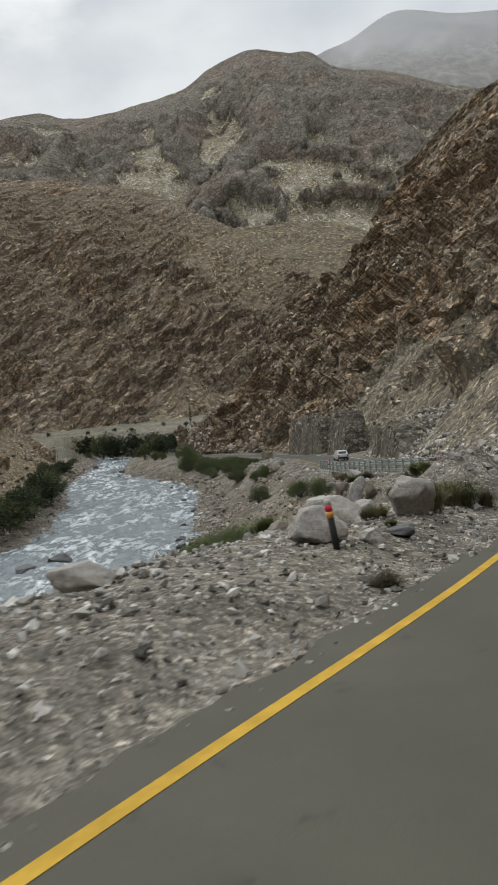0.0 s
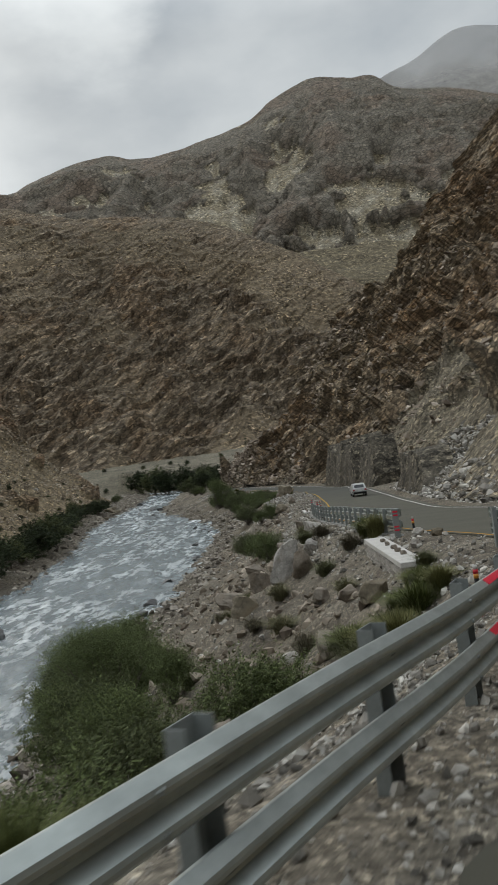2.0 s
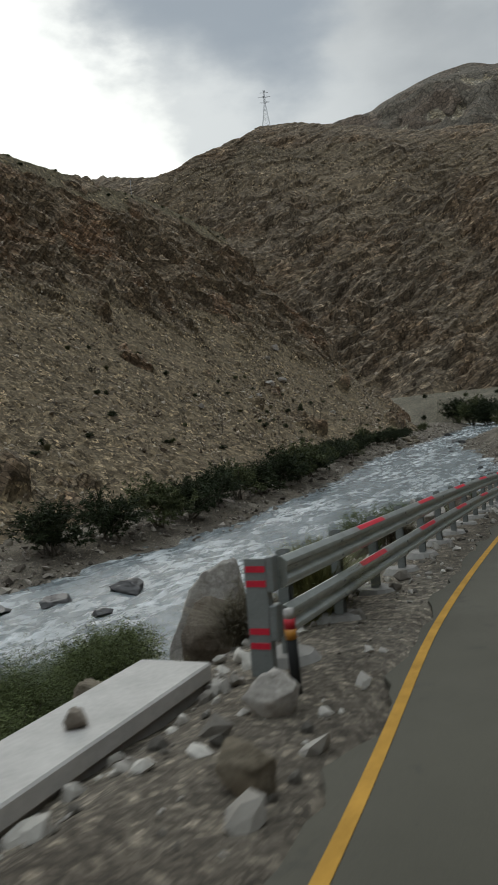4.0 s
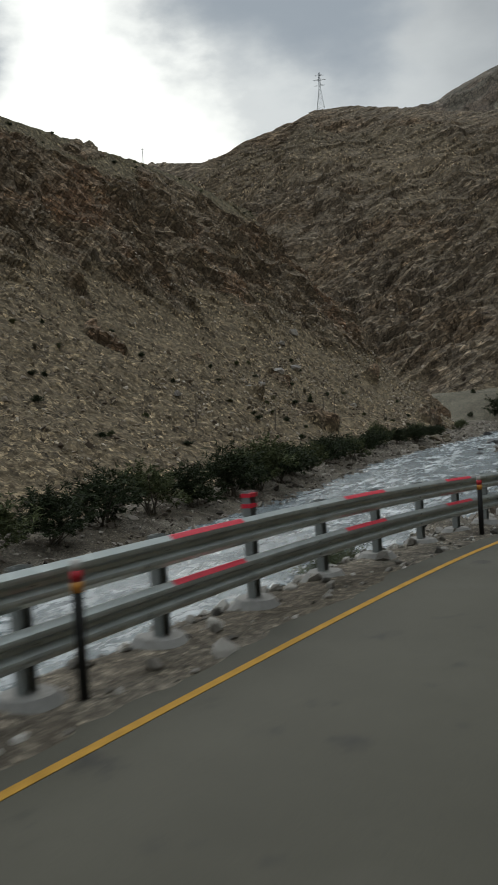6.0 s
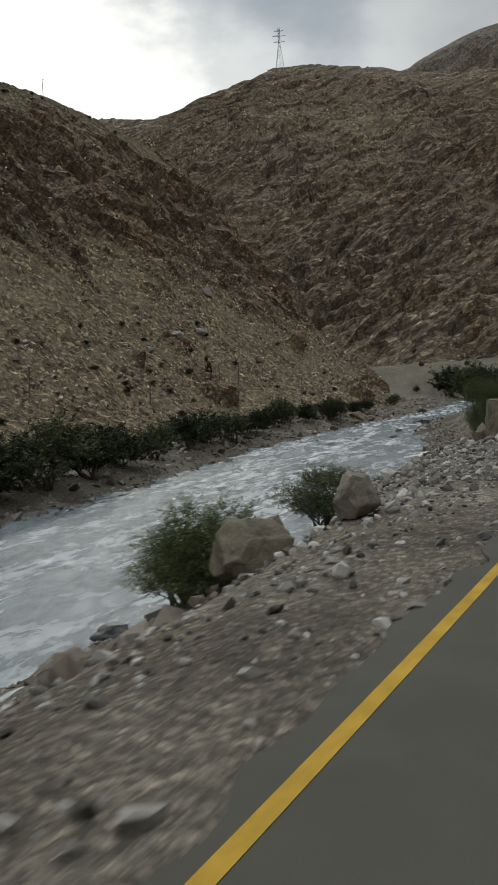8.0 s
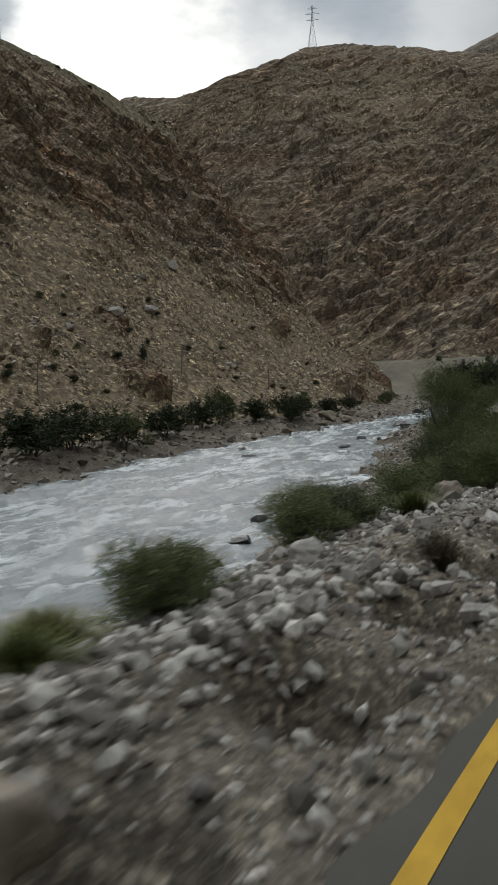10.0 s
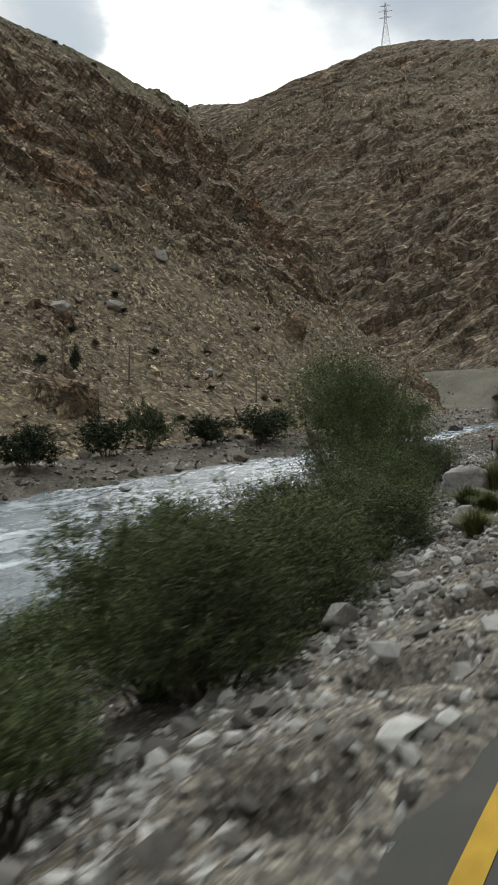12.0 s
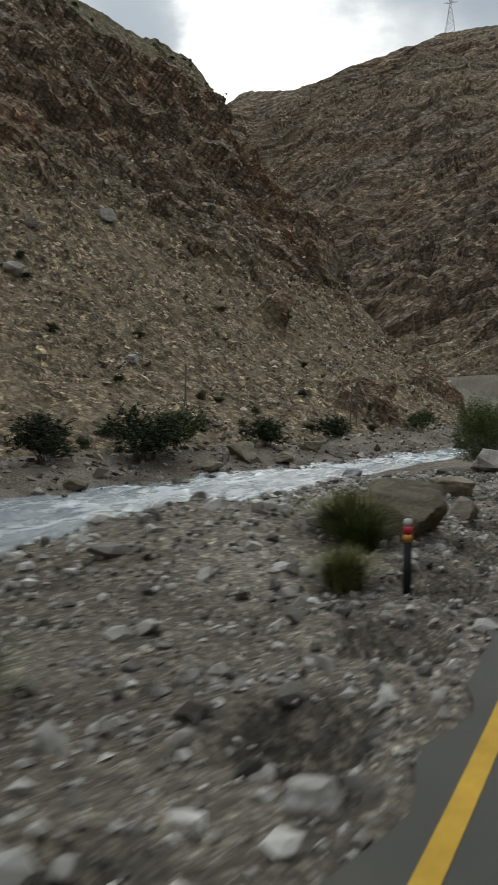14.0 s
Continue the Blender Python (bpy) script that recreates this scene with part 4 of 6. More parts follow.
# stones all along the verge and the embankment
sy = np.concatenate([rng.uniform(-6, 45, 7000), rng.uniform(45, 140, 5500), rng.uniform(140, 262, 15500)])
sd = 0.36 + (SHOULDER(sy) + 1.2) * rng.uniform(0, 1, len(sy)) ** 1.15
keep = (sd > 1.6) | (rng.uniform(0, 1, len(sd)) < np.where(sy > 140, 0.75, 0.3))
keep &= (sy < 140) | (np.abs(sd - 1.25) > 0.4) | (np.abs((sy - 154.5) / 2.33 - np.round((sy - 154.5) / 2.33)) > 0.2)
ex, ey, ed = bank_points(9000, -6, 262, 1.0)
bx, by, bd = (np.concatenate(q) for q in ((LINE_X(sy[keep]) - sd[keep], ex), (sy[keep], ey), (sd[keep], ed)))
size = np.exp(rng.normal(-2.95, 0.62, len(bx))) * (0.8 + 0.05 * np.clip(bd, 0, 14)) * np.where(by > 140, 0.98, np.where(by < 40, 0.68, 1.0))
size = np.clip(size * 0.85, 0.02, np.where(bd < 3.5, 0.15, 0.40))
stones = new("bank_stones", scatter_mesh("bank_stones", np.stack([bx, by, ground_z(bx, by)], -1), size, M_STONES, rng, ICO_V, ICO_F))
cy = rng.uniform(157.5, 168, 1500)
cx = LINE_X(cy) - rng.uniform(1.7, 4.4, 1500)
cobbles = new("verge_cobbles", scatter_mesh("verge_cobbles", np.stack([cx, cy, ground_z(cx, cy)], -1), np.clip(np.exp(rng.normal(-2.75, 0.4, 1500)), 0.04, 0.14), M_STONES, rng, ICO_V, ICO_F, (0.6, 0.9), 0.14))
tagged(cobbles, "rounded pale cobbles heaped along the dug verge", "cobbles", kind="stuff")
tagged(stones, "grey and pale loose stones strewn over the roadside bank", "stones", kind="stuff")

py = np.where(np.arange(46000) < 34000, rng.uniform(140, 262, 46000), rng.uniform(-4, 40, 46000))
pd = 0.35 + rng.uniform(0, 1, 46000) ** 1.4 * 9
px = LINE_X(py) - pd
pz = np.clip(np.exp(rng.normal(-3.55, 0.5, 46000)) * (0.8 + 0.07 * pd), 0.012, 0.11)
pebbles = new("verge_pebbles", scatter_mesh("verge_pebbles", np.stack([px, py, ground_z(px, py)], -1), pz, M_STONES, rng, OCT_V, OCT_F, (0.5, 0.95), 0.3))
tagged(pebbles, "small grey and pale pebbles over the gravel verge", "pebbles", kind="stuff")

qy = rng.uniform(44, 135, 1500)
qd = 4.4 + rng.uniform(0, 1, 1500) * 10
qx = LINE_X(qy) - qd
qs = np.clip(np.exp(rng.normal(-2.0, 0.55, 1500)), 0.07, 0.42) * np.where(np.abs(qy - 110) < 8, 0.4, 1.0)
bankrock = new("bank_rocks", scatter_mesh("bank_rocks", np.stack([qx, qy, ground_z(qx, qy)], -1), qs, M_BANKROCK, rng, ICO_V, ICO_F, (0.5, 0.9), 0.38, 0.5))
tagged(bankrock, "angular brown rocks on the steep roadside bank", "rocks", kind="stuff")

# blocks on the steep bank and at the water's edge
wxs = rng.uniform(-6, 300, 5200)
side = rng.uniform(-1.0, 5.5, 5200)
ex = BANK_NEAR(wxs) + side
esz = np.clip(np.exp(rng.normal(-1.75, 0.55, 5200)), 0.07, 0.7)
edge = new("river_edge_stones", scatter_mesh("river_edge_stones", np.stack([ex, wxs, ground_z(ex, wxs)], -1), esz, M_GREYSTONES, rng, OCT_V, OCT_F, (0.4, 0.8), 0.34, 0.4))
tagged(edge, "broken grey rocks along the near water edge", "stones", kind="stuff")
fy = rng.uniform(60, 420, 9000)
fx = BANK_FAR(fy) + 1.0 - rng.uniform(0, 1, 9000) ** 1.5 * 16
fsz = np.clip(np.exp(rng.normal(-1.85, 0.6, 9000)), 0.07, 0.8)
farbank = new("far_bank_stones", scatter_mesh("far_bank_stones", np.stack([fx, fy, np.maximum(ground_z(fx, fy), water_z(fy) - 0.1)], -1), fsz, M_GREYSTONES, rng, OCT_V, OCT_F, (0.4, 0.8), 0.34, 0.4))
tagged(farbank, "brown-grey rocks along the far water edge", "stones", kind="stuff")


def slope_blocks(name, g, nr, n, lo, hi, mat, label, bias=1.0, u=(0, 1), v=(0, 1), flat=(0.35, 0.8)):
    nu, nv = g.shape[:2]
    iu = rng.integers(int(u[0] * (nu - 1)), int(u[1] * (nu - 1)), n)
    iv = (int(v[0] * (nv - 1)) + (v[1] - v[0]) * (nv - 1) * rng.uniform(0, 1, n) ** bias).astype(int)
    p = g[iu, iv] + rng.uniform(-0.6, 0.6, (n, 3)) * np.linalg.norm(g[1, 1] - g[0, 0])
    kept = smooth(-0.55, 0.75, fbm(p * (2.2 / (40 * hi)), 3, 131)) > rng.uniform(0, 1, n)
    iu, iv, p, n = iu[kept], iv[kept], p[kept], int(kept.sum())
    s = lo * (hi / lo) ** (rng.uniform(0, 1, n) ** 2.0)
    ob = new(name, scatter_mesh(name, p, s, mat, rng, OCT_V, OCT_F, flat, 0.42, 0.55, 0.3, nr[iu, iv]))
    return tagged(ob, label, "rocks", kind="stuff")


slope_blocks("hill_blocks", NH, NHn, 90000, 0.09, 0.6, M_HILLSTONES, "angular brown blocks and scree on the hillside", 1.15, (0.18, 0.9), (0.02, 0.9), (0.3, 0.7))
slope_blocks("cliff_blocks", CL, CLn, 56000, 0.09, 0.85, M_CLIFFSTONES, "angular brown and grey blocks on the cliff", 1.2, (0.25, 0.98), (0.0, 0.98), (0.3, 0.7))
slope_blocks("far_hill_blocks", FH, FHn, 32000, 0.3, 2.0, M_FARSTONES, "dark angular outcrops on the far hill", 1.0, (0.1, 1.0), (0.0, 0.9), (0.25, 0.6))
# rubble below the cliff beside the road
ry = rng.uniform(50, 135, 5000)
roff = 9.3 + rng.uniform(0, 1, 5000) ** 1.4 * 11
rx = LINE_X(ry) + roff
rz = ROAD_Z(ry) + np.clip((roff - 9.5) * 0.72, 0, None)
rs = np.clip(np.exp(rng.normal(-2.0, 0.6, 5000)), 0.05, 0.55)
rubble = new("cliff_foot_rubble", scatter_mesh("cliff_foot_rubble", np.stack([rx, ry, rz], -1), rs, M_STONES, rng, ICO_V, ICO_F, (0.45, 0.85), 0.36, 0.5))
tagged(rubble, "pale grey fallen blocks heaped at the cliff foot", "rocks", kind="stuff")


# ---------------------------------------------------------------- boulders
def boulder(label, x, y, w, dep, h, mat, seed, turn=0.0, lean=0.0, cuts=13, z=None, sink=0.12, name="boulder", category="boulder", group="", taper=0.0, nose=0.0):
    r = random.Random(seed)
    bm = bmesh.new()
    bmesh.ops.create_cube(bm, size=2.0)
    bmesh.ops.subdivide_edges(bm, edges=list(bm.edges), cuts=19 if w > 1.2 else 11, use_grid_fill=True)
    planes = []
    for _ in range(cuts):
        n = Vector((r.gauss(0, 1), r.gauss(0, 1), r.gauss(0.15, 0.8))).normalized()
        planes.append((n, r.uniform(0.62, 0.98)))
    off = Vector((r.uniform(0, 50), r.uniform(0, 50), r.uniform(0, 50)))
    skew = [r.uniform(-0.25, 0.25) for _ in range(3)]
    for v in bm.verts:
        c = v.co.copy()
        c = c.lerp(c.normalized() * 1.2, 0.22)
        c = Vector((c.x + skew[0] * c.z, c.y + skew[1] * c.z, c.z + skew[2] * c.x))
        for n, k in planes:
            d = c.dot(n) - k
            if d > 0:
                c -= n * d
        c += c.normalized() * (0.11 * noise.fractal(c * 1.4 + off, 0.8, 2.0, 5) + 0.03 * noise.noise(c * 8 + off))
        v.co = c
    lo = [min(v.co[k] for v in bm.verts) for k in range(3)]
    hi = [max(v.co[k] for v in bm.verts) for k in range(3)]
    for v in bm.verts:
        f = (v.co.z - lo[2]) / (hi[2] - lo[2])
        v.co.x = ((v.co.x - lo[0]) / (hi[0] - lo[0]) - 0.5) * w * (1 - taper + taper * f) + nose * w * f * f
        v.co.y = ((v.co.y - lo[1]) / (hi[1] - lo[1]) - 0.5) * dep
        v.co.z = (f - sink) * h
    ob = new(name, finish(bm, name, mat, True))
    zz = float(ground_z(np.array([x]), np.array([y]))[0]) if z is None else z
    ob.matrix_world = pose(x, y, zz, 0, lean, turn)
    return tagged(ob, label, category, group)


PALE, BROWN, GREY, DARK = M_BOULDER, M_BROWNROCK, M_GREYROCK, M_WETROCK
P, G, B, D = "pale granite boulder with flat broken faces on the gravel verge", "grey weathered boulder on the stony bank", "large brown angular boulder on the stony bank", "dark wet rock standing in the rapids"
for i, (lab, m, x, y, w, dep, h, turn, lean) in enumerate([
    # verge at the start
    (P, PALE, 0.85, 12.15, 0.85, 0.65, 0.62, 20, 0), (P, PALE, 2.85, 15.75, 0.95, 0.85, 0.82, 50, 0), (P, PALE, 1.35, 15.3, 1.1, 0.8, 0.62, 0, 0), (P, PALE, 1.65, 12.3, 0.45, 0.38, 0.28, 70, 0), (G, DARK, 2.23, 13.1, 0.45, 0.34, 0.22, 10, 0),
    (P, PALE, -2.3, 10.7, 0.9, 0.6, 0.42, 0, 0), (P, PALE, 6.6, 20.4, 0.55, 0.5, 0.45, 15, 0), (P, PALE, 2.2, 17.6, 0.7, 0.5, 0.4, 60, 0), (G, GREY, 0.4, 17.2, 0.5, 0.4, 0.3, 40, 0), (P, PALE, 6.85, 21.3, 0.36, 0.3, 0.24, 40, 0),
    (P, PALE, 7.6, 26.1, 0.75, 0.6, 0.52, 15, 0), (P, PALE, 7.35, 27.4, 0.85, 0.7, 0.62, 70, 0), ("tall tilted grey rock behind the guardrail", GREY, 9.0, 31.5, 1.0, 0.7, 1.35, 35, 22), ("rounded brown boulder behind the guardrail", BROWN, 7.5, 31.0, 1.4, 1.1, 1.2, 10, 0),
    (G, GREY, 9.4, 33.8, 0.8, 0.6, 0.8, 0, 25), (G, GREY, 9.7, 36.5, 0.9, 0.7, 0.8, 50, 10), (P, PALE, 9.1, 34.8, 0.6, 0.5, 0.5, 20, 0),
    # steep bank behind the rail
    ("tall leaning grey slab of rock on the steep bank", PALE, 7.5, 64.6, 1.35, 0.8, 2.5, 25, 22), (G, GREY, 8.7, 63.2, 1.2, 0.9, 1.4, 60, 10), (G, GREY, 6.2, 68.5, 1.6, 1.2, 1.5, 0, 0), (G, GREY, 8.3, 70.0, 1.0, 0.8, 1.1, 20, 0), (G, PALE, 9.0, 67.0, 1.3, 0.8, 0.9, 70, 20), (G, GREY, 7.4, 72.6, 1.5, 1.0, 1.3, 40, 10),
    (G, PALE, 8.9, 75.4, 1.2, 0.9, 0.9, 10, 15), (B, BROWN, 5.6, 63.6, 1.4, 1.1, 1.1, 10, 0), (G, GREY, 4.2, 66.4, 1.2, 1.0, 0.9, 80, 0), (G, GREY, 3.6, 72.0, 1.8, 1.3, 1.3, 30, 12), (G, GREY, 5.2, 75.5, 1.4, 1.1, 1.2, 0, 0), (G, PALE, 7.0, 79.0, 1.6, 1.0, 1.2, 55, 20), (G, GREY, 8.2, 82.0, 1.1, 0.9, 0.9, 25, 0), (G, GREY, 6.0, 86.0, 1.5, 1.1, 1.2, 75, 10),
    (B, BROWN, 11.4, 48.9, 0.95, 0.7, 0.7, 10, 0), (G, GREY, 10.6, 52.5, 0.7, 0.6, 0.6, 30, 0), (G, GREY, 9.6, 56.0, 0.9, 0.7, 0.7, 80, 0), (P, PALE, 13.6, 56.4, 0.45, 0.4, 0.4, 0, 0), (P, PALE, 13.2, 52.9, 0.45, 0.35, 0.35, 0, 0), ("tan stone beside the asphalt", BROWN, 14.2, 54.9, 0.45, 0.35, 0.34, 0, 0),
    (G, GREY, 9.9, 47.0, 1.0, 0.8, 0.9, 40, 15), (G, PALE, 8.6, 50.5, 0.8, 0.6, 0.5, 0, 0), (G, GREY, 11.6, 45.2, 0.7, 0.6, 0.5, 0, 0), (P, PALE, 12.5, 46.2, 0.5, 0.5, 0.55, 30, 0),
    # rough verge further on
    ("grey slab-sided boulder among the cobbles of the verge", GREY, 4.75, 160.9, 1.05, 0.55, 0.5, 20, 0), ("tan broken rock among the cobbles", M_OCHRE, 5.1, 161.7, 0.55, 0.36, 0.28, 10, 0), (P, PALE, 3.2, 155.2, 0.42, 0.34, 0.26, 0, 0), (P, PALE, 6.6, 153.65, 0.3, 0.26, 0.24, 0, 0), (P, PALE, 6.55, 153.1, 0.26, 0.22, 0.18, 40, 0), ("rounded tan stone beside the asphalt", BROWN, 6.8, 152.6, 0.3, 0.24, 0.2, 0, 0),
    (P, PALE, 4.0, 165.2, 0.22, 0.18, 0.2, 0, 0), (P, PALE, 3.4, 165.4, 0.28, 0.22, 0.18, 30, 0), (P, PALE, 5.05, 166.65, 0.36, 0.26, 0.18, 10, 0), (P, PALE, 2.2, 168.4, 0.5, 0.36, 0.36, 30, 0), (P, PALE, 3.0, 170.6, 0.4, 0.3, 0.3, 60, 0),
    ("slanted grey boulder above the river bushes", GREY, -1.0, 182.4, 1.5, 0.9, 1.0, 25, -24), ("slanted pale boulder beside the marker post", PALE, -0.1, 188.6, 1.0, 0.8, 1.05, 20, -14), (P, PALE, 0.0, 190.9, 0.55, 0.5, 0.5, 50, 0), ("big pale boulder with a brown lower face", PALE, -2.45, 199.0, 2.0, 1.3, 1.2, 30, 0),
    (P, PALE, -4.5, 207.5, 0.6, 0.5, 0.45, 0, 0), (P, PALE, -3.7, 208.3, 0.38, 0.3, 0.28, 20, 0), (P, PALE, -4.9, 210.0, 0.5, 0.3, 0.25, 70, 0), (P, PALE, -6.2, 215.1, 0.7, 0.6, 0.68, 0, 0), ("long pale broken boulder beside the willow", PALE, -8.5, 220.5, 1.75, 0.9, 1.1, 40, 6), ("low grey-brown boulder below the pale one", GREY, -7.9, 219.7, 0.95, 0.6, 0.42, 30, 0),
    (P, PALE, -2.05, 210.65, 0.25, 0.2, 0.2, 0, 0), (P, PALE, -5.1, 219.75, 0.26, 0.2, 0.15, 20, 0), (P, PALE, -6.6, 220.6, 0.36, 0.24, 0.18, 0, 0), (P, PALE, -9.4, 228.7, 0.6, 0.5, 0.55, 0, 0), (G, DARK, -9.2, 228.2, 0.35, 0.3, 0.2, 0, 0), (G, BROWN, -11.35, 234.9, 0.75, 0.55, 0.58, 20, 0), (G, BROWN, -10.85, 231.35, 0.6, 0.5, 0.42, 0, 0),
    ("broad tan boulder behind dry scrub", BROWN, -14.9, 244.9, 1.5, 1.0, 0.98, 20, 0), (G, BROWN, -19.1, 253.9, 1.3, 0.9, 0.6, 20, 0), (P, PALE, -10.55, 237.5, 0.3, 0.22, 0.18, 20, 0), (P, PALE, -14.2, 239.5, 0.25, 0.2, 0.16, 0, 0), (G, GREY, -15.6, 248.2, 0.5, 0.4, 0.4, 0, 0),
    (P, PALE, -22.0, 262.0, 1.6, 1.1, 1.0, 20, 0), (P, PALE, -10.6, 226.4, 0.9, 0.5, 0.5, 40, 12), (G, GREY, -9.0, 100.0, 1.6, 1.2, 1.1, 0, 0), (B, BROWN, 3.3, 134.5, 1.6, 1.2, 1.4, 40, 18), (G, GREY, 2.4, 136.6, 1.3, 1.0, 1.3, 10, 0), (G, GREY, 4.7, 136.4, 0.9, 0.8, 1.0, 10, 15), (G, GREY, 1.6, 131.5, 1.2, 0.9, 0.8, 10, 0)]):
    boulder(lab, x, y, w, dep, h, m, 100 + i, turn, lean, group="roadside boulders")


def great_boulder(x, y, turn):
    """A block with a flat sloping top, an upright front and a nose to one side, seven flat faces and chipped edges."""
    bm = bmesh.new()
    bmesh.ops.create_cube(bm, size=2.0)
    bmesh.ops.subdivide_edges(bm, edges=list(bm.edges), cuts=31, use_grid_fill=True)
    planes = [(Vector((0.10, -0.1, 1)).normalized(), 0.84), (Vector((0.62, -0.05, 1.0)).normalized(), 0.86), (Vector((1.0, -0.15, -0.72)).normalized(), 0.62), (Vector((-1, -0.1, 0.06)).normalized(), 0.86), (Vector((0.05, -1, 0.10)).normalized(), 0.70), (Vector((0.75, -0.8, 0.1)).normalized(), 0.86), (Vector((-0.5, -1, 0.9)).normalized(), 1.02), (Vector((-0.6, -1, -0.5)).normalized(), 1.0)]
    for v in bm.verts:
        c = v.co.copy()
        for n, k in planes:
            d = c.dot(n) - k + 0.05 * noise.noise(c * 2.1 + n * 5)
            if d > 0:
                c -= n * d
        c += c.normalized() * (0.05 * noise.fractal(c * 2.2, 0.8, 2.0, 5) + 0.02 * noise.noise(c * 9))
        v.co = c
    lo = [min(v.co[k] for v in bm.verts) for k in range(3)]
    hi = [max(v.co[k] for v in bm.verts) for k in range(3)]
    for v in bm.verts:
        f = [(v.co[k] - lo[k]) / (hi[k] - lo[k]) - 0.5 for k in range(3)]
        v.co = Vector((f[0] * 2.2, f[1] * 1.5, (f[2] + 0.40) * 1.82))
    ob = new("boulder", finish(bm, "boulder", BROWN, True))
    ob.matrix_world = pose(x, y, float(ground_z(np.array([x]), np.array([y]))[0]), 0, 0, turn)
    return tagged(ob, "great dark brown boulder with a flat pale top", "boulder", "roadside boulders")


great_boulder(3.0, 157.2, 38)
boulder("grey slab leaning behind the great boulder", 1.7, 157.2, 0.8, 0.4, 0.95, GREY, 132, 38, -24, 9, None, 0.1, "boulder", "boulder", "roadside boulders")
boulder("ochre wedge-shaped boulder by the bank", 3.2, 161.4, 1.75, 0.85, 0.9, M_OCHRE, 123, 38, -16, 9, None, 0.12, "boulder", "boulder", "roadside boulders", 0.0, 0.2)
for i in range(38):
    boulder("pale broken stone on the gravel heap", 4.6 + (i * 0.37) % 2.5, 20.2 + (i * 0.83) % 4.1, 0.17 + 0.028 * (i % 8), 0.16 + 0.02 * (i % 7), 0.13 + 0.018 * (i % 6), PALE, 500 + i, 57 * i, 0, 8, None, 0.2, "stone", "stone", "pale stones on the heap")
for i, (x, y, w, h) in enumerate([(-25, 104, 3.4, 1.5), (-28, 99, 2.6, 1.1), (-22, 97, 1.6, 0.7), (-31, 96, 2.0, 0.8), (-48.2, 289, 2.4, 1.5), (-44.5, 284, 2.0, 1.4), (-43, 236, 1.9, 0.6), (-38.4, 250, 2.0, 0.7), (-49.6, 244, 1.8, 0.6),
                                  (-13, 154, 0.9, 0.7), (-14.3, 166, 1.5, 0.8), (-62, 333, 3.0, 1.5), (-20, 202, 1.2, 0.7), (-17.5, 196, 1.6, 0.6), (-11.5, 127, 1.4, 0.9), (-10.5, 112, 1.6, 1.0), (-10.0, 106, 1.2, 0.9), (-11, 147, 1.6, 0.9), (-42, 262, 1.8, 0.9), (-15, 190, 1.4, 0.8)]):
    boulder(D, x, y, w, w * 0.75, h, DARK, 300 + i, 37 * i, 0, 11, float(water_z(y)) - 0.05, 0.3, "river_rock", "rock", "rocks in the river")
for i, (x, y, w, h) in enumerate([(-63, 292, 3.4, 1.9), (-58, 269.5, 1.9, 1.1), (-60, 285, 2.2, 0.9), (-62, 297, 3.0, 1.2), (-65, 305, 2.4, 1.4), (-54, 262, 1.6, 0.8)]):
    boulder("pale brown boulder on the far river bank", x, y, w, w * 0.7, h, BROWN, 340 + i, 50 * i, 0, 11, None, 0.15, "boulder", "boulder", "far bank boulders")


def on_grid(g, x, y):
    """Nearest place of a slope's mesh to a plan position."""
    q = g.reshape(-1, 3)
    return Vector(q[np.argmin((q[:, 0] - x) ** 2 + (q[:, 1] - y) ** 2)])


for i, (x, y, w, h) in enumerate([(-103, 292, 3.0, 2.1), (-101, 279, 3.4, 2.2), (-112, 300, 2.4, 1.6), (-92, 250, 2.0, 1.5), (-96, 262, 2.2, 1.3), (-118, 318, 3.5, 2.4), (-90, 300, 1.8, 1.3), (-86, 215, 1.8, 1.3)]):
    p = on_grid(NH, x, y)
    boulder("pale boulder resting on the scree slope", p.x, p.y, w, w * 0.8, h, PALE, 360 + i, 40 * i, 0, 11, p.z, 0.25, "hillside_boulder", "boulder", "hillside boulders")

# ---------------------------------------------------------------- guard rails
W_PROFILE = [(0.0, 0.150), (0.022, 0.155), (0.080, 0.108), (0.084, 0.085), (0.080, 0.062), (0.008, 0.020), (0.004, 0.0), (0.008, -0.020), (0.080, -0.062), (0.084, -0.085), (0.080, -0.108), (0.022, -0.155), (0.0, -0.150)]


def rail_path(pts, step=0.5):
    f = curve([(y, x) for x, y in pts])
    y = np.arange(pts[0][1], pts[-1][1] + 1e-6, step)
    x = f(y)
    z = ROAD_Z(y) - 0.10
    t = np.stack([np.gradient(x), np.gradient(y), np.gradient(z)], -1)
    t /= np.linalg.norm(t, axis=1, keepdims=True)
    return np.stack([x, y, z], -1), t


def sweep(path, tan, prof, height, i0=0, i1=None, lift=0.0):
    i1 = len(path) if i1 is None else i1
    bm = bmesh.new()
    rings = []
    outer = [(a + lift, b) for a, b in prof]
    inner = [(a - 0.006, b) for a, b in prof[::-1]]
    for p, t in zip(path[i0:i1], tan[i0:i1]):
        n = np.array([t[1], -t[0], 0])
        rings.append([bm.verts.new((p[0] + n[0] * a, p[1] + n[1] * a, p[2] + height + b)) for a, b in outer + inner])
    for r0, r1 in zip(rings[:-1], rings[1:]):
        for j in range(len(r0)):
            k = (j + 1) % len(r0)
            bm.faces.new((r0[j], r0[k], r1[k], r1[j]))
    bm.faces.new(rings[0]); bm.faces.new(rings[-1][::-1])
    bmesh.ops.recalc_face_normals(bm, faces=bm.faces)
    return bm


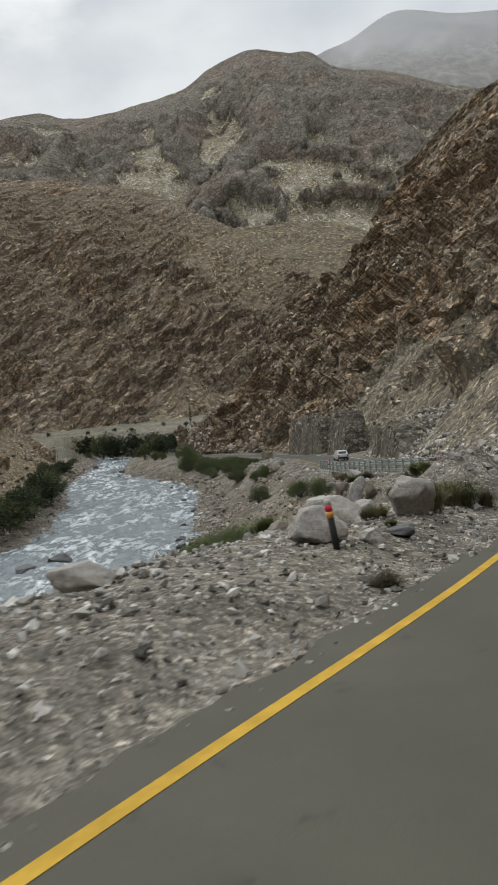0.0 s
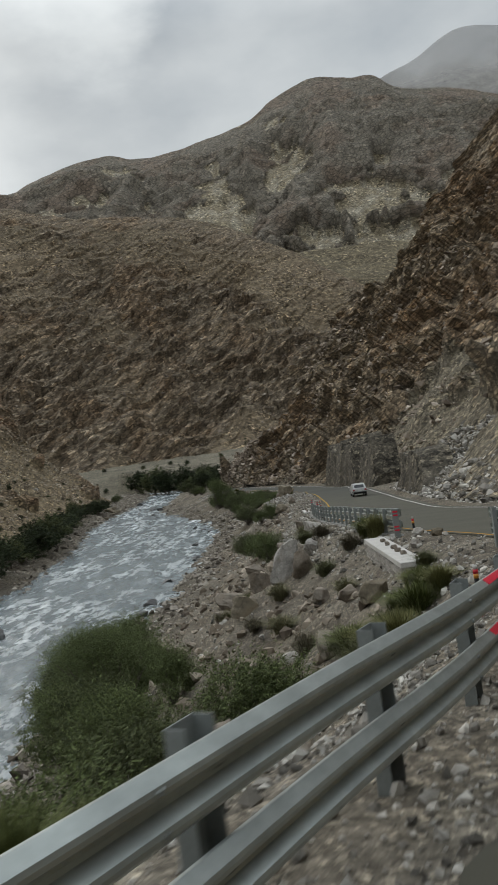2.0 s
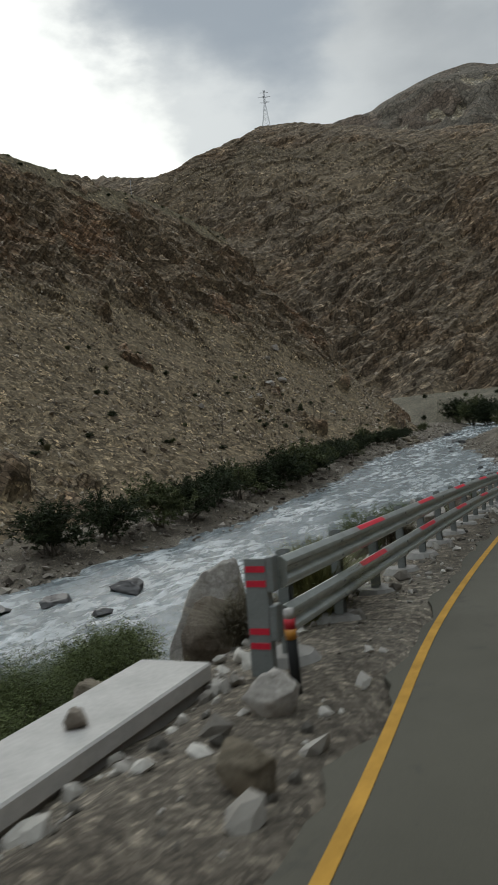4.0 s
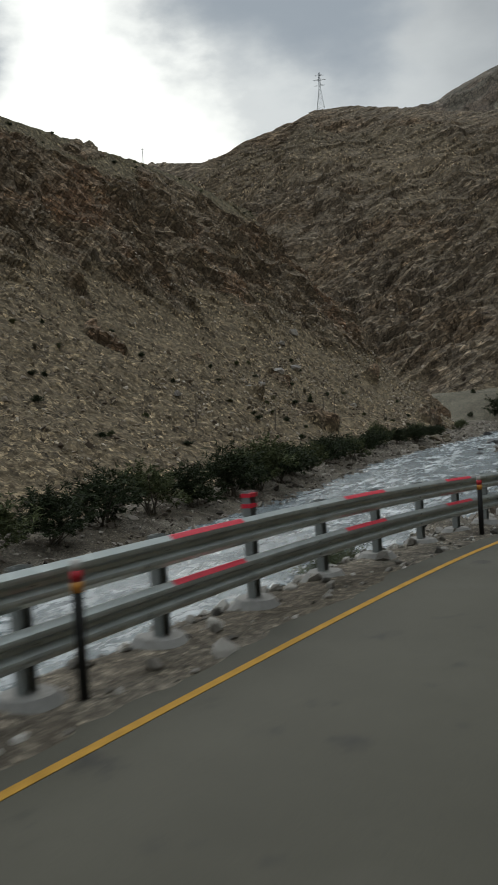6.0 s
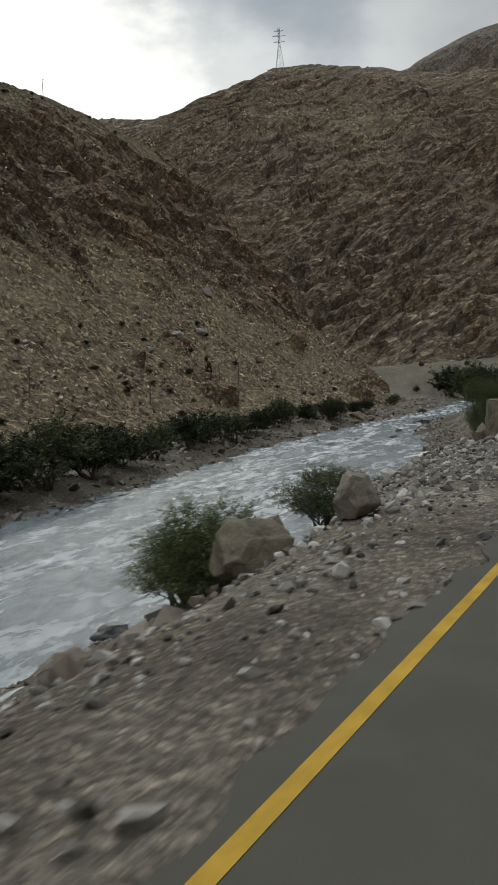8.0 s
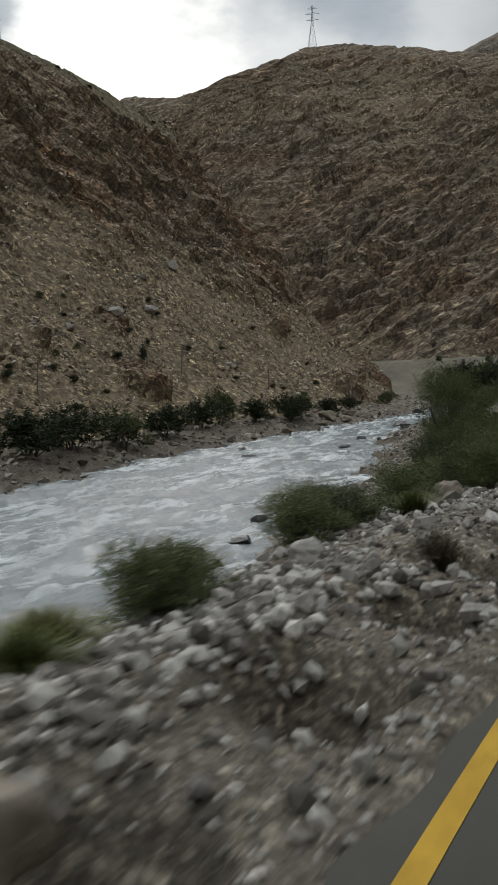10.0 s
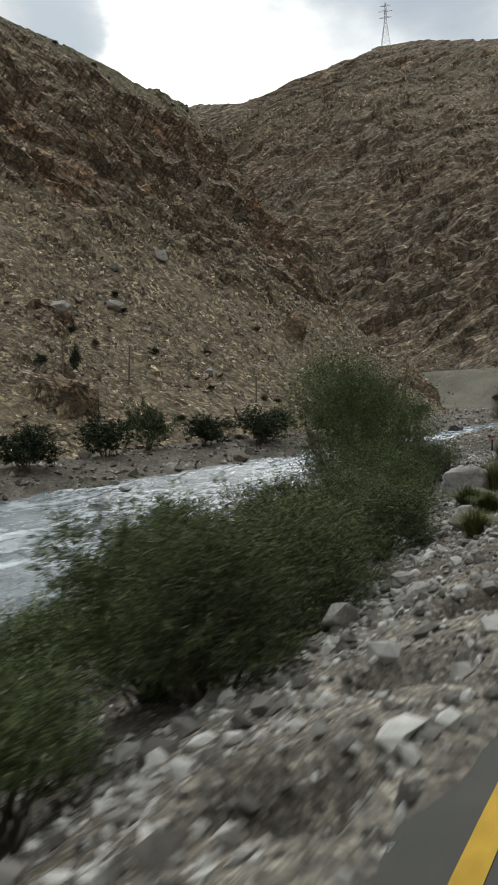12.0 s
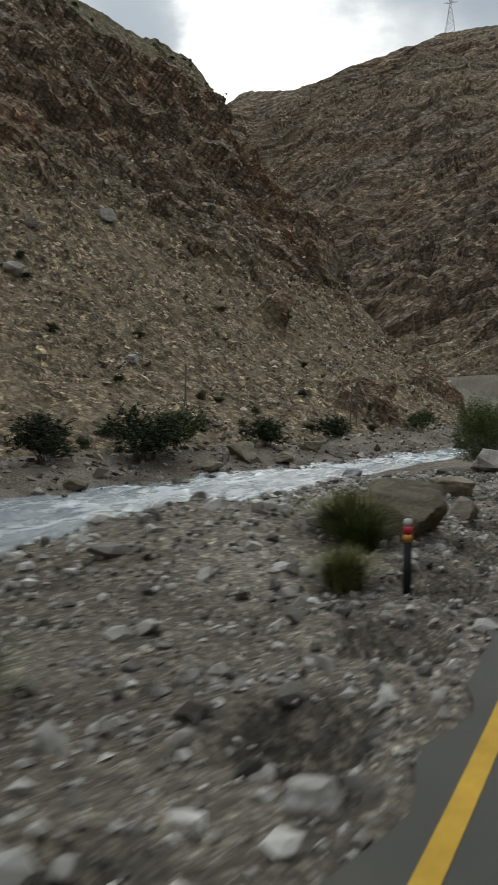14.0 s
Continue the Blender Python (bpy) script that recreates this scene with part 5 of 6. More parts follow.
def guardrail(pts, spacing, strip_at, strip_gap, tall_posts, end_marks, raised=0.0, plate=0.0, wide=0.15, footed=True):
    path, tan = rail_path(pts, 0.25)
    path[:, 2] += raised
    rail = tagged(new("guardrail"), "galvanised double W-beam guardrail with red reflective strips on steel posts", "guardrail", "guardrails by the river")
    rail.matrix_world = Matrix.Translation(path[0])
    inv = Matrix.Translation(-Vector(path[0]))

    def add(name, bm, mat, parent=None, label="", smooth_faces=False):
        bm.transform(inv)
        return part(name, bm, mat, parent or rail, label, smooth_faces)
    for hgt in (0.95, 0.48):
        beam = add("beam", sweep(path, tan, W_PROFILE, hgt), M_ZINC, None, "galvanised corrugated beam", False)
        for s0 in np.arange(strip_at, len(path) * 0.25 - 1, strip_gap):
            i0 = int(s0 / 0.25)
            add("reflective_strip", sweep(path, tan, [(0.024, 0.1545), (0.052, 0.132), (0.078, 0.1105)], hgt, i0, min(i0 + 7, len(path)), 0.004), M_RED, beam, "red reflective strip")
        # splice bolts
        for i0 in range(8, len(path) - 1, 16):
            p, t = path[i0], tan[i0]
            n = Vector((t[1], -t[0], 0))
            for b in (0.085, -0.085):
                bm = bmesh.new()
                c = Vector(p) + n * 0.086 + Vector((0, 0, hgt + b))
                tube_bm(bm, c, c + n * 0.014, 0.018, 0.014, 6)
                add("bolt", bm, M_POSTGREY, beam)
    for k, i0 in enumerate(range(2, len(path), int(spacing / 0.25))):
        p, t = path[i0], tan[i0]
        ang = math.degrees(math.atan2(t[1], t[0]))
        n = Vector((t[1], -t[0], 0))
        tall = 0.28 if k in tall_posts else plate
        bm = bmesh.new()
        m = Matrix.Translation(Vector(p) - n * 0.13) @ pose(0, 0, 0, 0, 0, ang)
        # channel section: web and two flanges
        u_bm(bm, wide, -0.055, 0.059, 0.008, -0.15, 1.11 + tall, m)
        post = add("post", bm, M_POSTGREY, None, "grey steel channel post")
        for hgt in (0.95, 0.48):
            bm = bmesh.new()
            box_bm(bm, (0, -0.095, hgt), (0.10, 0.08, 0.2), m, 0.008)
            add("spacer_block", bm, M_POSTGREY, post)
        if k in tall_posts:
            for q in (1.34, 1.21):
                bm = bmesh.new()
                box_bm(bm, (0, 0.0, q), (0.165, 0.13, 0.05), m)
                add("reflective_strip", bm, M_RED, post, "red reflective band")
        if not footed:
            continue
        bm = bmesh.new()
        bmesh.ops.create_cone(bm, cap_ends=True, segments=14, radius1=0.36, radius2=0.25, depth=0.14, matrix=m @ Matrix.Translation((0, 0, 0.0)))
        for v in bm.verts:
            v.co += Vector((noise.noise(v.co * 3), noise.noise(v.co * 3 + Vector((9, 0, 0))), 0.4 * noise.noise(v.co * 4))) * 0.05
        add("concrete_footing", bm, M_CONCDARK, post, "rough round concrete footing")
    if end_marks:
        p, t = path[0], tan[0]
        ang = math.degrees(math.atan2(t[1], t[0]))
        n = Vector((t[1], -t[0], 0))
        m = Matrix.Translation(Vector(p) - n * 0.02 - Vector(t) * 0.12) @ pose(0, 0, 0, 0, 0, ang)
        bm = bmesh.new()
        box_bm(bm, (0, 0.18, 0.50), (0.02, 0.22, 1.2), m, 0.004)
        box_bm(bm, (0.05, 0.07, 0.50), (0.1, 0.012, 1.2), m)
        box_bm(bm, (0.05, 0.29, 0.50), (0.1, 0.012, 1.2), m)
        plate = add("end_plate", bm, M_POSTGREY, None, "grey steel end plate with red bands")
        for q in (1.0, 0.86, 0.40, 0.26):
            bm = bmesh.new()
            box_bm(bm, (-0.014, 0.18, q), (0.008, 0.2, 0.06), m)
            add("reflective_strip", bm, M_RED, plate, "red reflective band")
        for hgt in (0.95, 0.48):
            bm = bmesh.new()
            box_bm(bm, (0.06, 0.03, hgt), (0.16, 0.07, 0.34), m, 0.01)
            add("beam_end", bm, M_POSTGREY, None, "folded grey steel beam end")
    return rail


guardrail([(8.88, 24.6), (9.59, 26.2), (10.38, 28), (11.49, 30.4), (12.2, 32.2), (12.84, 34), (13.47, 36), (14.08, 38.3), (14.76, 42), (14.99, 45), (15.05, 48.8)], 2.0, 6.85, 7.0, (), True, 0.0, 0.03, 0.24, False)
guardrail([(13.1, 57.6), (11.95, 66), (10.75, 76), (9.55, 86), (8.75, 94), (8.5, 104.75)], 2.0, 3.0, 4.5, (15, 18), True, 0.05)


# ---------------------------------------------------------------- delineator posts
def delineator(x, y, tip=0.0, tall=0.0):
    z = float(ground_z(np.array([x]), np.array([y]))[0])
    th = tagged(new("delineator_post"), "black roadside marker post with red and amber reflective bands", "marker post", "marker posts along the verge")
    th.matrix_world = pose(x, y, z - 0.05, 0, tip, 0)
    r = 0.048
    for name, z0, z1, mat, lab in (("shaft", -0.2, 0.63 + tall, M_BLACK, "black painted shaft"), ("amber_band", 0.63 + tall, 0.72 + tall, M_ORANGE, "amber reflective band"), ("red_band", 0.72 + tall, 0.81 + tall, M_POSTRED, "red reflective band"), ("cap", 0.81 + tall, 0.89 + tall, M_CONCRETE, "dirty pale cap")):
        bm = bmesh.new()
        rr = r * (1.06 if "band" in name else 1.0)
        tube_bm(bm, (0, 0, z0), (0, 0, z1), rr, rr * (0.9 if name == "cap" else 1.0), 14)
        part(name, bm, mat, th, lab, True)
    return th


for x, y, tip, tall in [(1.05, 11.4, -7, -0.13), (14.78, 40.95, 2, 0.22), (15.22, 48.25, -3, 0.2), (13.55, 56.9, -2, -0.1), (9.4, 90.3, 0, 0.3), (9.15, 101.4, 0, 0.3), (1.2, 187.5, 1, 0.0), (0.36, 189.9, 3, 0.05), (-0.45, 198.85, -2, -0.22), (-5.13, 216.8, 0, -0.2), (-14.9, 237.3, 0, 0.05), (-13.05, 242.3, 0, 0.0)]:
    delineator(x, y, tip, tall)

delineator(13.2, 40.4, 0, -0.3)


# ---------------------------------------------------------------- culvert walls
def culvert_wall(x0, y0, x1, y1, top, height, width):
    L = math.hypot(x1 - x0, y1 - y0)
    ang = math.degrees(math.atan2(y1 - y0, x1 - x0))
    th = tagged(new("culvert_wall"), "stone masonry culvert wall with a pale concrete coping", "culvert", "culvert walls")
    th.matrix_world = pose((x0 + x1) / 2, (y0 + y1) / 2, top, 0, 0, ang)
    bm = box_bm(bmesh.new(), (0, 0, -0.09), (L, width, 0.18), None, 0.02)
    part("coping", bm, M_CONCRETE, th, "pale concrete coping slab")
    bm = box_bm(bmesh.new(), (0, 0, -0.18 - height / 2), (L - 0.1, width - 0.12, height), None, 0.02)
    wall = part("wall_core", bm, M_CONCDARK, th, "dark mortar core")
    r = random.Random(int(L * 10))
    shapes = []
    for k in range(6):
        b2 = bmesh.new()
        box_bm(b2, (0, 0, 0), (0.36, 0.14, 0.26), None, 0.03)
        for v in b2.verts:
            v.co += Vector((r.uniform(-0.03, 0.03), r.uniform(-0.02, 0.02), r.uniform(-0.03, 0.03)))
        shapes.append(finish(b2, "stone", M_BOULDER))
    for row in range(int(height / 0.29)):
        zz = -0.18 - 0.15 - row * 0.29
        for c in range(int(L / 0.4)):
            ob = new("stone", r.choice(shapes))
            ob.parent = wall
            ob.matrix_basis = pose(-L / 2 + 0.25 + c * 0.4 + (row % 2) * 0.18 + r.uniform(-0.03, 0.03), width / 2 - 0.05, zz, r.uniform(-4, 4), r.uniform(-6, 6), r.uniform(-3, 3))
        for sgn in (-1, 1):
            for c in range(2):
                ob = new("stone", r.choice(shapes))
                ob.parent = wall
                ob.matrix_basis = pose(sgn * (L / 2 - 0.04), -width / 4 + c * width / 2 - 0.02, zz, 0, r.uniform(-4, 4), 90 + r.uniform(-3, 3))
    return th


culvert_wall(12.75, 49.6, 11.95, 57.4, -2.55, 2.2, 0.8)
culvert_wall(7.62, 108.5, 7.3, 112.4, -4.78, 1.8, 0.66)
for i, (x, y) in enumerate([(12.5, 52.3), (12.45, 53.2), (12.3, 54.4), (12.2, 55.6), (12.62, 51.5)]):
    boulder("small broken stone lying on the concrete coping", x, y, 0.22, 0.18, 0.16, GREY, 400 + i, 40 * i, 0, 7, -2.55, 0.1, "coping_stone", "stone", "stones on the coping")
for i, (x, y) in enumerate([(7.62, 109.2), (7.56, 110.2), (7.4, 111.3)]):
    boulder("small grey stone lying on the concrete coping", x, y, 0.2, 0.18, 0.2, GREY, 410 + i, 40 * i, 0, 7, -4.78, 0.1, "coping_stone", "stone", "stones on the coping")


# ---------------------------------------------------------------- plants
def leaves_mesh(name, n, size, mat, shape, rng, droop=0.3):
    """n narrow leaves inside lumps (centre, radii)."""
    w = np.array([a[1][0] * a[1][1] * a[1][2] for a in shape]) ** 0.66
    idx = rng.choice(len(shape), n, p=w / w.sum())
    c = np.array([a[0] for a in shape])[idx]
    r = np.array([a[1] for a in shape])[idx]
    # leaves sit along shoots that grow out of the lumps and upwards
    per = 22
    c, r = c[::per].repeat(per, 0)[:n], r[::per].repeat(per, 0)[:n]
    d = rng.normal(0, 1, (n // per + 1, 3)); d /= np.linalg.norm(d, axis=1, keepdims=True)
    start = rng.uniform(0.2, 1.0, (len(d), 1)) ** 0.5
    grow = d * 0.7 + rng.normal(0, 0.35, d.shape) + np.array([0, 0, 0.75])
    grow *= rng.uniform(0.05, 0.20, (len(d), 1))
    along = rng.uniform(0, 1, (n, 1))
    d = d.repeat(per, 0)[:n]
    p = c + d * r * start.repeat(per, 0)[:n] + grow.repeat(per, 0)[:n] * along + rng.normal(0, 0.011, (n, 3))
    p[:, 2] = np.maximum(p[:, 2], 0.02)
    ax = rng.normal(0, 1, (n, 3)) + d * 0.8; ax[:, 2] += 0.5 - droop
    ax /= np.linalg.norm(ax, axis=1, keepdims=True)
    sd = np.cross(ax, rng.normal(0, 1, (n, 3))); sd /= np.linalg.norm(sd, axis=1, keepdims=True)
    s = (size * rng.uniform(0.6, 1.4, (n, 1)))
    v = np.stack([p + sd * s * 0.13, p + ax * s, p - sd * s * 0.13], 1).reshape(-1, 3)
    return mesh_from(name, v, np.arange(3 * n).reshape(-1, 3), mat, False)


def bush(name, label, category, lumps, n, leaf, mat, stems, rng, base_r=0.12, group=""):
    th = tagged(new(name), label, category, group)
    bm = bmesh.new()
    for _ in range(stems):
        c, r = lumps[rng.integers(len(lumps))]
        tip = np.array(c) + rng.normal(0, 0.45, 3) * np.array(r)
        a = np.array([rng.normal(0, base_r * 0.5), rng.normal(0, base_r * 0.5), -0.05])
        midp = (a * 0.5 + tip * 0.5) + rng.normal(0, 0.04, 3)
        midp[2] += 0.04
        k = 0.012
        tube_bm(bm, a, midp, k, k * 0.7, 5)
        tube_bm(bm, midp, tip, k * 0.7, k * 0.25, 5)
    part("branchwork", bm, M_TWIG, th, "thin grey-brown stems")
    fo = new("foliage", leaves_mesh("foliage", n, leaf, mat, lumps, rng))
    fo.parent = th
    return th


def lumps(rng, n, top, spread):
    out = []
    for _ in range(n):
        a, q = rng.uniform(0, 2 * np.pi), rng.uniform(0, 1) ** 0.6
        z = rng.uniform(0.22, 1.0) * top
        wide = spread * (1 - 0.55 * abs(z / top - 0.45))
        r = rng.uniform(0.08, 0.2)
        out.append(((math.cos(a) * q * wide, math.sin(a) * q * wide, z * 0.82), (r, r, r * rng.uniform(0.7, 1.1))))
    return out


def tuft(name, label, category, n, mat, rng, group=""):
    """Upright wiry scrub: many thin curved blades from one root."""
    th = tagged(new(name), label, category, group)
    a = rng.uniform(0, 2 * np.pi, n)
    lean = rng.uniform(0.1, 1.15, n)
    ln = rng.uniform(0.55, 1.05, n)
    root = np.stack([rng.normal(0, 0.1, n), rng.normal(0, 0.1, n), np.zeros(n)], -1)
    out = np.stack([np.cos(a), np.sin(a), np.zeros(n)], -1)
    side = np.stack([-np.sin(a), np.cos(a), np.zeros(n)], -1) * 0.0045
    m1 = root + (out * lean[:, None] * 0.3 + np.array([0, 0, 0.5])) * ln[:, None]
    m2 = root + (out * lean[:, None] * 0.8 + np.array([0, 0, 1.0]) * (1 - 0.35 * lean[:, None])) * ln[:, None]
    v = np.stack([root - side, root + side, m1 + side * 1.3, m1 - side * 1.3, m1 - side * 1.3, m1 + side * 1.3, m2 + side * 0.4, m2 - side * 0.4], 1).reshape(-1, 3)
    fo = new("foliage", mesh_from("foliage", v, np.arange(8 * n).reshape(-1, 4), mat, False))
    fo.parent = th
    bm = tube_bm(bmesh.new(), (0, 0, -0.1), (0, 0, 0.08), 0.09, 0.05, 7)
    part("root_crown", bm, M_TWIG, th)
    return th


prng = np.random.default_rng(5)
KINDS = {}


def plant(kind, x, y, w, h, turn=0.0, z=None):
    """Puts a plant of a kind at a place; the first of each variant is built, the rest are copies."""
    builders, state = PLANTS[kind]
    k = state[0] % len(builders)
    state[0] += 1
    zz = float(ground_z(np.array([x]), np.array([y]))[0]) if z is None else z
    m = pose(x, y, zz - 0.04, 0, 0, turn) @ Matrix.Diagonal((w, w, h, 1))
    if (kind, k) not in KINDS:
        KINDS[(kind, k)] = builders[k]()
        KINDS[(kind, k)].matrix_basis = m
        return KINDS[(kind, k)]
    src = KINDS[(kind, k)]
    ob = copy_thing(src, Matrix())
    ob.matrix_basis = m
    return ob


def b_willow(n, leaf, mat, count, label, cat, top=1.0, spread=0.42, stems=26, group="riverside bushes", name="bush"):
    return lambda: bush(name, label, cat, lumps(prng, count, top, spread), n, leaf, mat, stems, prng, 0.1, group)


def b_scrub(mat, label):
    def make():
        th = tuft("scrub_bush", label, "bush", 640, mat, prng, "scrub on the verge")
        fo = new("crown", leaves_mesh("crown", 2600, 0.055, mat, lumps(prng, 16, 0.85, 0.36), prng, 0.0))
        fo.parent = th
        fo["kind"] = "stuff"
        return th
    return make


def b_tussock(mat, label):
    return lambda: tuft("grass_tussock", label, "grass", 1500, mat, prng, "grass tussocks")


LW, LD, LS = "green willow bush with narrow leaves on the river bank", "dense dark green bush at the foot of the hill", "dry olive scrub bush on the stony bank"
PLANTS = {
    "tree": ([b_willow(110000, 0.015, M_LEAF, 46, "tall bushy willow tree with thin stems beside the river", "tree", 1.0, 0.42, 60, "riverside trees", "willow_tree")], [0]),
    "willow": ([b_willow(30000, 0.027, M_LEAF, 26, LW, "bush"), b_willow(30000, 0.027, M_LEAF, 22, LW, "bush"), b_willow(30000, 0.027, M_MIDLEAF, 30, LW, "bush")], [0]),
    "dark": ([b_willow(6500, 0.066, M_DARKLEAF, 20, LD, "bush", 1.0, 0.4, 10, "far bank bushes"), b_willow(6500, 0.066, M_DARKLEAF, 26, LD, "bush", 1.0, 0.42, 10, "far bank bushes"), b_willow(6500, 0.066, M_MIDLEAF, 20, LD, "bush", 1.0, 0.4, 10, "far bank bushes")], [0]),
    "grass": ([b_tussock(M_GREENGRASS, "tall green grass tussock between the stones"), b_tussock(M_DRYGRASS, "yellow-green grass tussock on the bank")], [0]),
    "scrub": ([b_scrub(M_DRYLEAF, LS), b_scrub(M_OLIVELEAF, "green wiry shrub growing among the stones"), b_scrub(M_DEADLEAF, "grey-brown dry shrub on the verge")], [0]),
}
